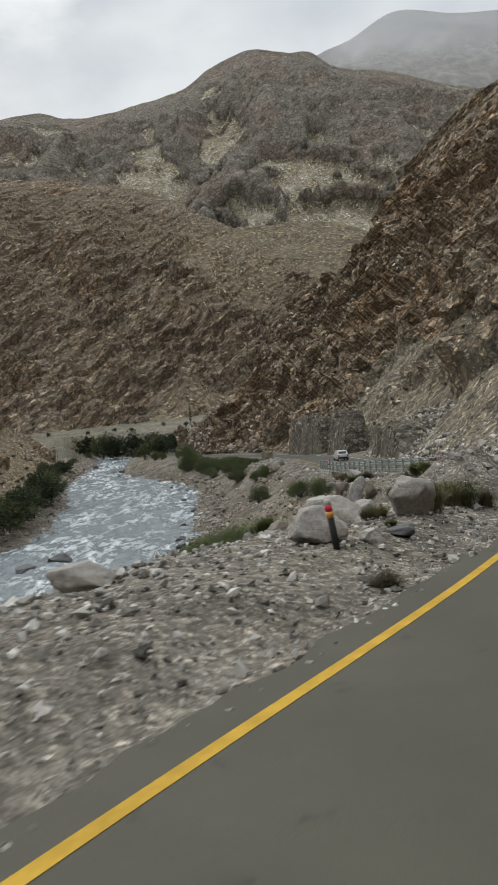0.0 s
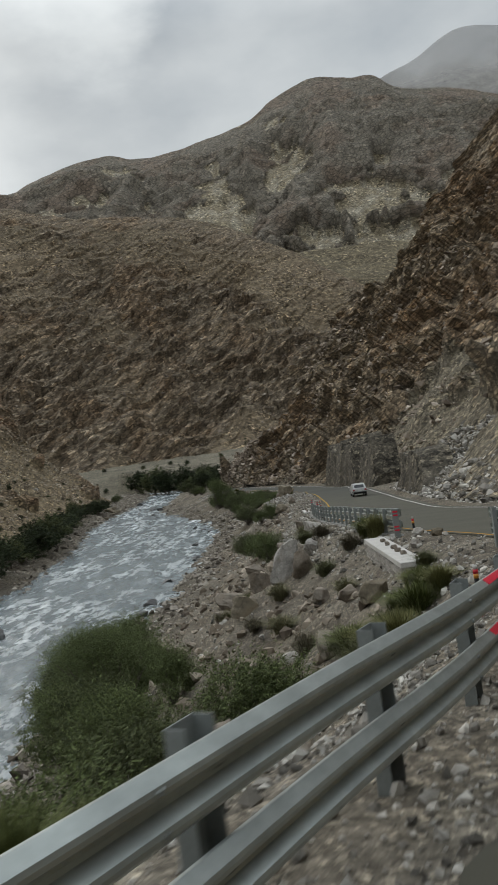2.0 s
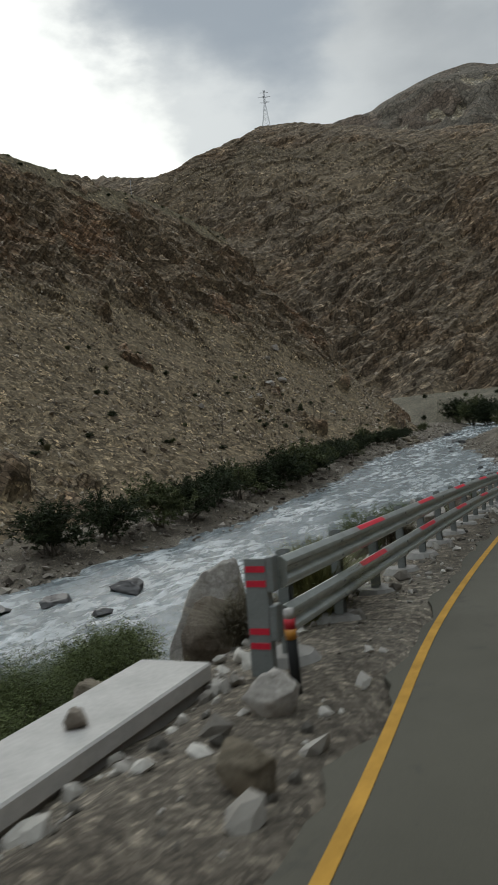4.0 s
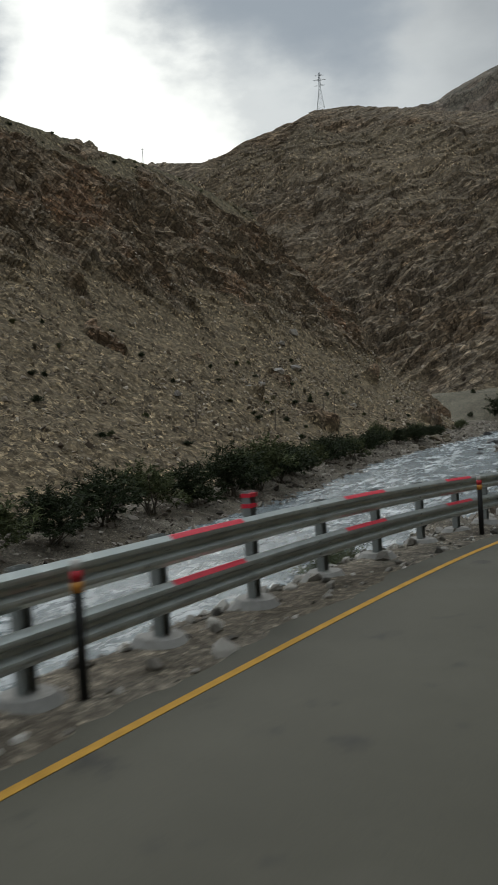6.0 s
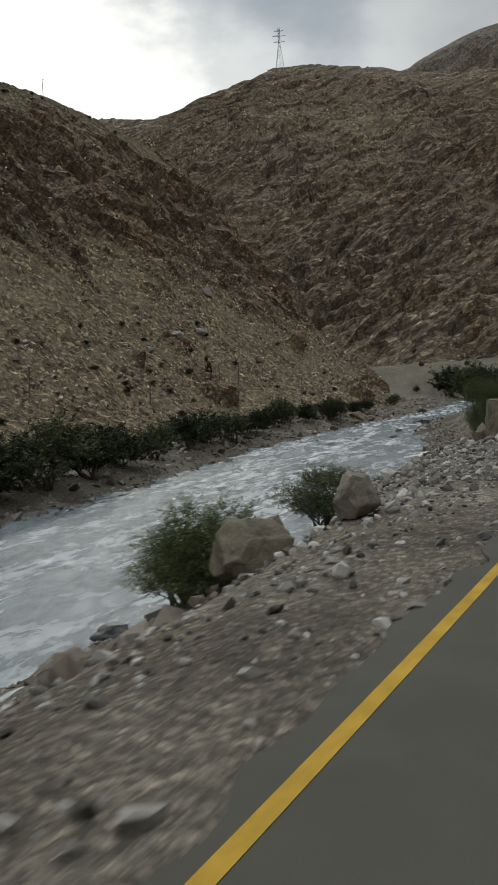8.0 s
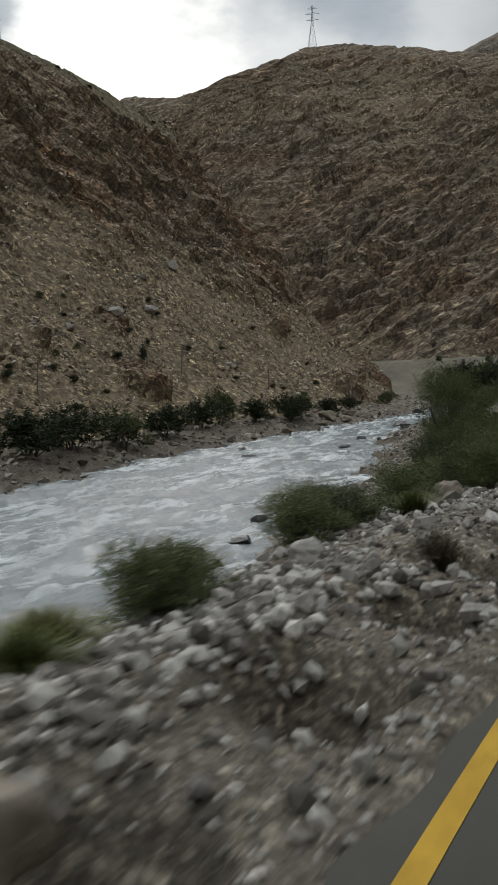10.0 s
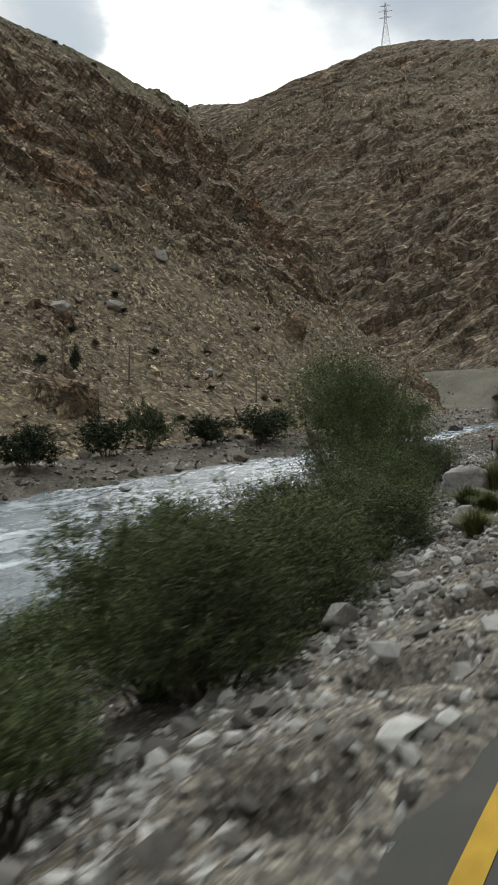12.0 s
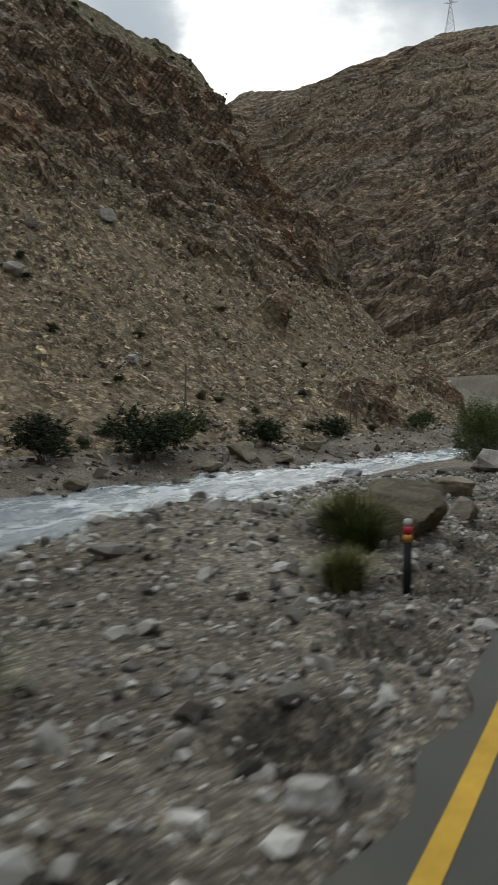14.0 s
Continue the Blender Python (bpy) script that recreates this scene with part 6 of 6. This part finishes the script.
for kind, x, y, w, h in [
    # start of the walk
    ("scrub", 4.0, 17.4, 0.75, 0.62), ("scrub", 4.4, 17.7, 0.8, 0.7), ("scrub", 4.95, 18.1, 0.6, 0.5), ("scrub", 3.45, 16.3, 0.6, 0.68), ("scrub", 4.2, 18.2, 0.7, 0.6), ("scrub", 6.35, 19.9, 0.5, 0.38), ("scrub", 1.85, 18.4, 0.9, 0.5), ("scrub", 2.2, 13.9, 0.3, 0.2), ("scrub", 1.45, 9.9, 0.42, 0.28), ("grass", 0.2, 17.9, 0.9, 0.5),
    ("grass", 2.4, 16.4, 0.4, 0.3), ("scrub", 2.1, 15.9, 0.45, 0.4), ("scrub", 6.9, 21.6, 0.5, 0.35), ("willow", -2.0, 21.5, 2.0, 1.0), ("willow", -3.2, 23.5, 2.0, 1.0),
    ("scrub", 8.1, 24.3, 0.8, 0.5), ("scrub", 8.6, 24.0, 0.9, 0.55), ("scrub", 7.85, 24.0, 0.8, 0.5), ("scrub", 8.3, 24.6, 0.8, 0.5), ("scrub", 7.4, 22.1, 0.5, 0.36), ("grass", 8.1, 29.0, 0.9, 1.0), ("grass", 8.5, 29.8, 0.8, 0.8), ("grass", 6.0, 26.6, 0.8, 0.6), ("grass", 6.6, 27.4, 0.8, 0.6),
    ("willow", -0.5, 36.0, 3.2, 2.2), ("willow", 5.6, 35.5, 4.0, 2.9), ("willow", 8.4, 41.5, 3.4, 2.6), ("willow", 6.8, 39.0, 3.6, 2.6),
    ("grass", 12.3, 43.8, 1.2, 0.85), ("grass", 11.7, 42.6, 1.2, 0.9), ("grass", 12.6, 46.0, 0.9, 0.7), ("scrub", 13.0, 48.4, 0.9, 0.6), ("grass", 12.9, 44.1, 0.9, 0.7), ("grass", 12.0, 45.2, 1.1, 0.7), ("grass", 11.2, 44.2, 1.2, 0.8), ("grass", 10.6, 45.4, 1.2, 0.8), ("grass", 12.2, 60.2, 1.2, 1.2), ("grass", 11.8, 61.4, 1.2, 1.1), ("grass", 12.5, 47.2, 0.8, 0.6), ("grass", 10.0, 43.8, 1.2, 0.8), ("scrub", 11.4, 50.6, 0.8, 0.6), ("scrub", 10.6, 54.0, 1.0, 0.7), ("scrub", 9.8, 60.0, 1.2, 0.8), ("scrub", 11.0, 60.5, 1.3, 0.8),
    ("scrub", 7.5, 62.5, 1.2, 0.9), ("willow", 6.0, 78.0, 2.8, 1.9), ("scrub", 8.6, 73.5, 1.6, 0.9), ("scrub", 9.6, 71.0, 1.4, 0.8), ("scrub", 8.4, 78.5, 1.4, 0.8), ("willow", 4.6, 86.0, 3.0, 2.0), ("willow", 0.5, 112.0, 3.4, 2.4),
    ("willow", 2.2, 50.6, 4.0, 3.2), ("willow", 3.0, 57.4, 3.2, 2.7), ("willow", 0.8, 54.4, 4.2, 3.6), ("willow", 3.6, 48.0, 3.2, 2.6), ("tree", -1.2, 63.0, 6.4, 4.5), ("tree", -3.2, 69.5, 6.4, 4.4), ("willow", -1.6, 58.0, 4.6, 4.0), ("tree", -6.0, 76.0, 7.5, 3.8), ("willow", -3.0, 70.0, 5.0, 3.3), ("willow", -1.0, 66.0, 4.4, 2.7), ("willow", -5.5, 69.0, 5.0, 3.3), ("willow", -8.0, 80.0, 5.0, 3.4), ("willow", -3.5, 75.0, 5.0, 3.3), ("willow", 0.6, 64.0, 3.2, 1.9), ("willow", -7.0, 72.0, 5.0, 3.2),
    ("scrub", 10.4, 46.0, 1.4, 0.8), ("scrub", 9.2, 49.5, 1.3, 0.8), ("scrub", 8.0, 55.5, 1.4, 0.8), ("scrub", 11.6, 44.6, 1.3, 0.8), ("scrub", 6.4, 60.0, 1.2, 0.7), ("scrub", 5.2, 70.5, 1.3, 0.8), ("scrub", 10.9, 40.0, 1.2, 0.8), ("scrub", 9.4, 37.0, 1.2, 0.8), ("scrub", 4.4, 66.0, 1.2, 0.8),
    # river bank further on
    ("willow", 1.8, 135.3, 2.8, 2.1), ("willow", 0.4, 136.5, 2.6, 1.9), ("willow", -3.0, 151.0, 4.0, 2.6), ("grass", 3.6, 158.5, 0.9, 0.66), ("scrub", 3.5, 158.6, 0.75, 0.6), ("scrub", 4.05, 168.3, 0.75, 0.5), ("willow", 2.2, 165.4, 1.3, 0.8), ("willow", 1.6, 166.4, 1.4, 0.85), ("grass", 2.9, 163.0, 0.7, 0.5), ("grass", 2.3, 163.8, 0.8, 0.5), ("willow", 0.5, 172.4, 2.2, 0.95), ("willow", 0.9, 170.6, 1.8, 0.85),
    ("willow", -2.0, 176.2, 2.6, 1.5), ("willow", -3.0, 178.8, 2.8, 1.6), ("willow", -0.5, 178.1, 2.0, 1.2), ("willow", -1.3, 179.4, 1.8, 1.1), ("grass", 1.15, 174.5, 0.8, 0.62), ("scrub", 0.75, 176.0, 0.5, 0.7), ("willow", -4.2, 172.5, 2.2, 1.6),
    ("willow", -1.6, 183.4, 1.8, 1.2), ("willow", -0.9, 186.2, 2.2, 1.75), ("willow", -2.0, 187.6, 2.4, 1.8), ("willow", -1.9, 190.6, 2.4, 1.9), ("willow", -3.2, 191.6, 2.8, 2.1), ("willow", -2.2, 193.4, 2.6, 2.0), ("willow", -3.4, 195.2, 3.0, 2.2), ("willow", -4.6, 193.0, 3.2, 2.2), ("willow", -5.4, 197.2, 3.2, 2.3), ("willow", -6.6, 200.4, 3.2, 2.4),
    ("willow", -4.4, 201.6, 2.4, 2.0), ("willow", -4.2, 204.2, 2.4, 2.2), ("willow", -5.6, 204.8, 3.0, 2.5), ("willow", -7.2, 206.4, 3.2, 2.6), ("willow", -5.9, 208.0, 2.8, 2.3), ("willow", -6.8, 210.6, 2.8, 1.9), ("willow", -8.6, 209.4, 3.2, 2.1), ("willow", -7.2, 213.2, 2.6, 1.6), ("willow", -9.2, 213.0, 3.4, 2.2), ("willow", -8.8, 216.4, 2.6, 1.7), ("willow", -10.8, 217.0, 3.4, 2.2),
    ("willow", -9.6, 201.5, 3.0, 1.8), ("willow", -11.0, 207.0, 3.4, 2.2), ("willow", -13.0, 213.0, 3.8, 2.8), ("willow", -10.6, 220.6, 2.6, 2.0), ("willow", -12.6, 221.6, 3.4, 2.6), ("willow", -13.0, 217.0, 4.2, 3.0), ("willow", -14.2, 224.6, 3.4, 2.6), ("tree", -17.2, 228.6, 6.6, 6.8), ("willow", -18.6, 232.0, 4.4, 3.2), ("willow", -12.6, 226.0, 2.4, 1.6),
    ("grass", 0.85, 191.5, 0.6, 0.55), ("grass", 0.2, 193.4, 0.9, 0.6), ("grass", -0.6, 194.6, 0.9, 0.65), ("grass", -1.0, 196.0, 0.9, 0.6), ("grass", -1.6, 197.2, 0.9, 0.6), ("grass", 0.6, 192.6, 0.8, 0.5), ("grass", -0.1, 195.0, 0.8, 0.5), ("grass", -6.2, 216.6, 0.8, 0.6), ("grass", -5.2, 213.6, 0.8, 0.7), ("grass", -7.4, 218.2, 1.0, 0.7),
    ("grass", -7.9, 221.0, 0.9, 1.05), ("grass", -8.2, 221.6, 0.8, 0.8), ("scrub", -9.6, 224.2, 1.1, 0.8), ("grass", -8.8, 224.6, 1.0, 0.85), ("grass", -9.2, 225.2, 1.0, 0.8), ("grass", -9.84, 228.5, 0.5, 0.75), ("scrub", -9.25, 228.0, 0.8, 0.7), ("scrub", -11.9, 231.4, 1.05, 1.15), ("grass", -12.4, 233.4, 0.65, 1.05), ("scrub", -13.8, 237.2, 1.1, 0.85), ("grass", -15.1, 244.0, 1.2, 0.8), ("grass", -14.6, 243.6, 0.8, 0.7), ("grass", -13.7, 242.0, 0.75, 0.62), ("scrub", -13.9, 247.2, 0.6, 0.4),
    ("willow", -22.8, 263.0, 2.4, 2.5), ("willow", -29.6, 276.0, 3.6, 2.8), ("willow", -33.0, 286.0, 4.4, 3.2),
    # far bank row
    ("dark", -40, 112, 6.5, 4.4), ("dark", -39.5, 120, 6.0, 4.2), ("dark", -38.5, 128, 6.5, 4.4), ("dark", -39.5, 136, 6.0, 4.0), ("dark", -40.5, 144, 6.5, 4.5), ("dark", -42.5, 153, 6.5, 4.2), ("dark", -43, 161, 6.0, 4.2), ("dark", -44, 170, 7.0, 5.0), ("dark", -45, 178, 8.0, 5.4),
    ("dark", -46.5, 186, 7.0, 4.6), ("dark", -49, 194, 6.0, 3.6), ("dark", -51, 203, 5.0, 3.6), ("dark", -54, 214, 6.5, 3.8), ("dark", -56, 222, 6.5, 3.8), ("dark", -57, 231, 5.4, 3.8), ("dark", -59.5, 242, 5.4, 3.4), ("dark", -62, 253, 5.0, 3.4), ("dark", -65, 262, 4.6, 4.2),
    ("dark", -64.5, 271, 4.8, 3.2), ("dark", -63.5, 280, 6.0, 3.6), ("dark", -66.5, 287, 5.0, 3.2), ("dark", -67, 300, 4.0, 2.6), ("dark", -72, 318, 3.8, 2.4), ("dark", -73, 340, 4.0, 2.6), ("dark", -45, 104, 6.0, 4.0), ("dark", -48, 92, 6.5, 4.5), ("dark", -50, 80, 6.0, 4.0),
    # bend of the river
    ("dark", -66, 408, 13, 10.5), ("dark", -56, 402, 12, 10.0), ("dark", -74, 415, 12, 10.5), ("dark", -82, 420, 11, 8.5), ("dark", -46, 398, 9, 7.5), ("dark", -40, 380, 9, 6.5), ("dark", -33, 350, 9, 6.5), ("dark", -28, 330, 9, 7.0), ("dark", -38, 345, 8, 6.0), ("dark", -26, 305, 7, 5.0), ("dark", -34, 312, 7, 5.4), ("dark", -42, 330, 7, 5.0),
    ("dark", -22, 420, 6, 5.0), ("dark", -34, 430, 7, 4.5), ("dark", -14, 440, 5, 4.0)]:
    plant(kind, x, y, w * (1.25 if kind == "dark" else 1.0), h * (1.2 if kind == "dark" else 1.0), (x * 37 + y * 53) % 360)
# dry shrubs dotted over the scree
srng = random.Random(77)
for i in range(70):
    y = srng.uniform(140, 345)
    x = -66 - srng.random() ** 1.6 * 38
    p = on_grid(NH, x - 2, y)
    plant("dark" if i % 3 else "scrub", p.x, p.y, srng.uniform(1.0, 2.2), srng.uniform(0.7, 1.3), srng.uniform(0, 360), p.z)
for i, (x, y) in enumerate([(-112, 470), (-92, 478), (-78, 486), (-66, 470), (-50, 492), (-120, 500), (-36, 480), (-100, 455)]):
    plant("dark", x, y, 3.0, 2.6, 70 * i)


for i in range(34):
    crest = NH[:, -srng.randint(2, 12)]
    p = crest[np.argmin((crest[:, 1] - srng.uniform(150, 398)) ** 2)]
    plant("dark", p[0], p[1], srng.uniform(0.9, 2.0), srng.uniform(0.6, 1.2), srng.uniform(0, 360), p[2] - 0.25)


def poplar(x, y, h):
    th = tagged(new("slim_tree"), "slender dark upright tree on the valley floor", "tree", "slim valley trees")
    z = float(ground_z(np.array([x]), np.array([y]))[0])
    th.matrix_world = Matrix.Translation((x, y, z))
    part("trunk", tube_bm(bmesh.new(), (0, 0, -0.3), (0, 0, h * 0.9), 0.16, 0.04, 7), M_TWIG, th)
    lm = [((srng.uniform(-0.25, 0.25), srng.uniform(-0.25, 0.25), h * k / 9), (0.75 - 0.04 * k, 0.75 - 0.04 * k, h / 9)) for k in range(2, 10)]
    fo = new("crown", leaves_mesh("crown", 1300, 0.42, M_DARKLEAF, lm, prng))
    fo.parent = th


poplar(-31, 448, 12)
p = on_grid(NH, -87, 270)
lone = plant("dark", p.x, p.y, 1.6, 3.8, 20, p.z)


# ---------------------------------------------------------------- poles, pylon, car
def wooden_pole(x, y, h, stay=False):
    p = on_grid(NH, x, y)
    th = tagged(new("utility_pole"), "thin weathered wooden pole on the scree slope", "pole", "poles across the river")
    th.matrix_world = pose(p.x, p.y, p.z, 0, srng.uniform(-2, 4), 0)
    part("shaft", tube_bm(bmesh.new(), (0, 0, -0.5), (0, 0, h), 0.13, 0.09, 8), M_WOOD, th)
    part("cross_arm", box_bm(bmesh.new(), (0, 0, h - 0.25), (0.9, 0.08, 0.08), None, 0.01), M_WOOD, th)
    if stay:
        part("stay_pole", tube_bm(bmesh.new(), (0.95, 0.2, -0.5), (0.75, 0.1, h * 0.96), 0.11, 0.08, 8), M_WOOD, th)


for x, y, h, st in [(-84, 277, 5.2, False), (-81, 301, 4.2, False), (-77, 328, 5.4, True), (-79, 262, 4.5, False), (-78, 238, 4.5, False), (-77, 208, 4.5, False)]:
    wooden_pole(x, y, h, st)


def pylon(x, y, z, h):
    th = tagged(new("pylon"), "tall steel lattice power pylon on the hill crest", "pylon")
    th.matrix_world = pose(x, y, z, 0, 0, 25)

    def half(t):
        return (4.6 - 3.7 * min(t / 0.62, 1)) * h / 43
    lv = [0, 0.14, 0.27, 0.39, 0.5, 0.6, 0.7, 0.8, 0.9, 1.0]
    cor = [(1, 1), (1, -1), (-1, -1), (-1, 1)]
    for a, b in cor:
        bm = bmesh.new()
        for t0, t1 in zip(lv[:-1], lv[1:]):
            tube_bm(bm, (a * half(t0), b * half(t0), t0 * h), (a * half(t1), b * half(t1), t1 * h), 0.22, 0.2, 4)
        part("leg", bm, M_STEELDARK, th)
    for (a, b), (c, d) in zip(cor, cor[1:] + cor[:1]):
        bm = bmesh.new()
        for t0, t1 in zip(lv[:-1], lv[1:]):
            tube_bm(bm, (a * half(t0), b * half(t0), t0 * h), (c * half(t1), d * half(t1), t1 * h), 0.11, 0.11, 4)
            tube_bm(bm, (c * half(t0), d * half(t0), t0 * h), (a * half(t1), b * half(t1), t1 * h), 0.11, 0.11, 4)
        part("bracing", bm, M_STEELDARK, th)
    for t, w in ((0.66, 6.5), (0.80, 7.5), (0.92, 5.5)):
        bm = bmesh.new()
        for sgn in (-1, 1):
            tube_bm(bm, (0, 0, t * h), (sgn * w, 0, t * h + 0.4), 0.3, 0.15, 4)
            tube_bm(bm, (0, 0, t * h + 1.8), (sgn * w, 0, t * h + 0.4), 0.18, 0.12, 4)
        part("cross_arm", bm, M_STEELDARK, th)


q = FH[:, -1]
base = q[np.argmin((q[:, 0] + 432) ** 2 + (q[:, 1] - 966) ** 2)]
pylon(base[0], base[1], base[2] - 2.5, 45)
pm = NH[:, -1]
mast = pm[np.argmin((pm[:, 1] - 318) ** 2)]
mp = tagged(new("ridge_mast"), "thin steel mast on the near ridge", "mast")
mp.matrix_world = Matrix.Translation(mast)
part("shaft", tube_bm(bmesh.new(), (0, 0, -1), (0, 0, 5.5), 0.12, 0.08, 6), M_STEELDARK, mp)
part("cross_arm", box_bm(bmesh.new(), (0, 0, 4.8), (1.2, 0.1, 0.1)), M_STEELDARK, mp)


def car(x, y, turn):
    z = float(ROAD_Z(y))
    th = tagged(new("car"), "silver-white estate car seen from behind on the road", "car")
    th.matrix_world = pose(x, y, z, 0, 0, turn)
    bm = bmesh.new()
    prof = [(-2.1, 0.35), (-2.12, 0.75), (-2.05, 0.98), (-1.85, 1.02), (-1.55, 1.48), (-1.2, 1.56), (0.2, 1.56), (0.55, 1.48), (1.05, 1.02), (1.9, 0.9), (2.08, 0.7), (2.1, 0.35)]
    sides = []
    for sx in (-0.83, 0.83):
        sides.append([bm.verts.new((sx * (0.84 if zz > 1.1 else 1.0), yy, zz)) for yy, zz in prof])
    n = len(prof)
    for i in range(n):
        j = (i + 1) % n
        bm.faces.new((sides[0][i], sides[0][j], sides[1][j], sides[1][i]))
    bm.faces.new(sides[0][::-1]); bm.faces.new(sides[1])
    bmesh.ops.recalc_face_normals(bm, faces=bm.faces)
    bmesh.ops.bevel(bm, geom=list(bm.edges), offset=0.04, segments=2, affect="EDGES")
    part("body", bm, M_CARBODY, th, "silver-white painted body")

    def quad(name, pts, mat, label):
        b2 = bmesh.new()
        f = b2.faces.new([b2.verts.new(p) for p in pts])
        r = bmesh.ops.extrude_face_region(b2, geom=[f])
        f.normal_update()
        for v in [g for g in r["geom"] if isinstance(g, bmesh.types.BMVert)]:
            v.co += f.normal * 0.012
        bmesh.ops.recalc_face_normals(b2, faces=b2.faces)
        part(name, b2, mat, th, label)
    quad("rear_window", [(-0.6, -1.845, 1.10), (0.6, -1.845, 1.10), (0.55, -1.60, 1.43), (-0.55, -1.60, 1.43)], M_GLASS, "dark rear window")
    for sx in (-1, 1):
        quad("side_window", [(sx * 0.735, -1.4, 1.13), (sx * 0.735, 0.75, 1.13), (sx * 0.71, 0.4, 1.42), (sx * 0.71, -1.3, 1.44)][::sx], M_GLASS, "dark side windows")
        part("tail_lamp", box_bm(bmesh.new(), (sx * 0.7, -2.1, 0.83), (0.22, 0.06, 0.2), None, 0.02), M_LAMP, th, "red tail lamp")
        for yy in (-1.3, 1.3):
            wh = part("tyre", tube_bm(bmesh.new(), (sx * 0.66, yy, 0.32), (sx * 0.86, yy, 0.32), 0.32, 0.32, 20), M_TYRE, th, "black tyre")
            part("rim", tube_bm(bmesh.new(), (sx * 0.84, yy, 0.32), (sx * 0.875, yy, 0.32), 0.2, 0.18, 14), M_ZINC, wh, "silver rim")
    part("bumper", box_bm(bmesh.new(), (0, -2.14, 0.48), (1.6, 0.12, 0.22), None, 0.03), M_BLACK, th, "dark rear bumper")
    part("plate_bar", box_bm(bmesh.new(), (0, -2.15, 0.72), (0.5, 0.02, 0.11)), M_WHITE, th, "plain white bar")


car(13.5, 128.0, 4)

# ---------------------------------------------------------------- breast walls under the cliff
def breast_wall(y0, y1, off, h, label):
    th = tagged(new("breast_wall"), label, "retaining wall", "breast walls under the cliff")
    yy = np.arange(y0, y1, 0.8)
    bm = bmesh.new()
    prev = None
    for k, y in enumerate(yy):
        x = float(LINE_X(y)) + off
        z = float(ROAD_Z(y)) - 0.3
        ht = h * (0.85 + 0.2 * float(vnoise(np.array([[y * 0.35, 3.0, 1.0]]))[0]))
        end = min(1.0, 0.25 + min(k, len(yy) - 1 - k) / 5)
        wob = 0.35 * float(vnoise(np.array([[y * 0.9, 8.0, 2.0]]))[0])
        ht *= end
        ring = [bm.verts.new(c) for c in ((x + wob, y, z), (x + 0.45 + wob * 0.6, y, z + ht * 0.5), (x + 0.9 - wob, y, z + ht), (x + 4.5, y, z + ht + 0.4), (x + 4.5, y, z))]
        if prev:
            for j in range(5):
                bm.faces.new((prev[j], prev[(j + 1) % 5], ring[(j + 1) % 5], ring[j]))
        else:
            bm.faces.new(ring)
        prev = ring
    bm.faces.new(prev[::-1])
    bmesh.ops.recalc_face_normals(bm, faces=bm.faces)
    part("wall_body", bm, M_BREAST, th)


breast_wall(148, 166, 8.7, 8.4, "dark grey stone breast wall at the cliff foot")
breast_wall(174, 206, 8.7, 8.8, "long dark grey stone breast wall at the cliff foot")
breast_wall(112, 132, 9.4, 5.0, "rough dark retaining wall above the road bend")

# ---------------------------------------------------------------- single stones lying along the verge
krng = random.Random(91)
stone_shapes = []
for k in range(8):
    bm = bmesh.new()
    bmesh.ops.create_icosphere(bm, subdivisions=1, radius=1.0)
    for v in bm.verts:
        v.co *= 1 + krng.uniform(-0.3, 0.2)
        v.co.z *= krng.uniform(0.5, 0.7)
        v.co.y *= krng.uniform(0.75, 0.95)
    stone_shapes.append(finish(bm, "stone", M_BOULDER))
for k in range(300):
    y = krng.uniform(148, 250) if k % 5 else krng.uniform(4, 34)
    d = 0.6 + krng.random() ** 1.3 * 3.6
    r = 0.045 * (2.9 ** krng.random())
    x = float(LINE_X(y)) - d
    ob = new("stone", krng.choice(stone_shapes))
    ob.parent = ground
    ob.matrix_basis = pose(x, y, float(ground_z(np.array([x]), np.array([y]))[0]) + 0.25 * r, krng.uniform(-15, 15), krng.uniform(-15, 15), krng.uniform(0, 360)) @ Matrix.Diagonal((r, r * krng.uniform(0.8, 1.1), r, 1))
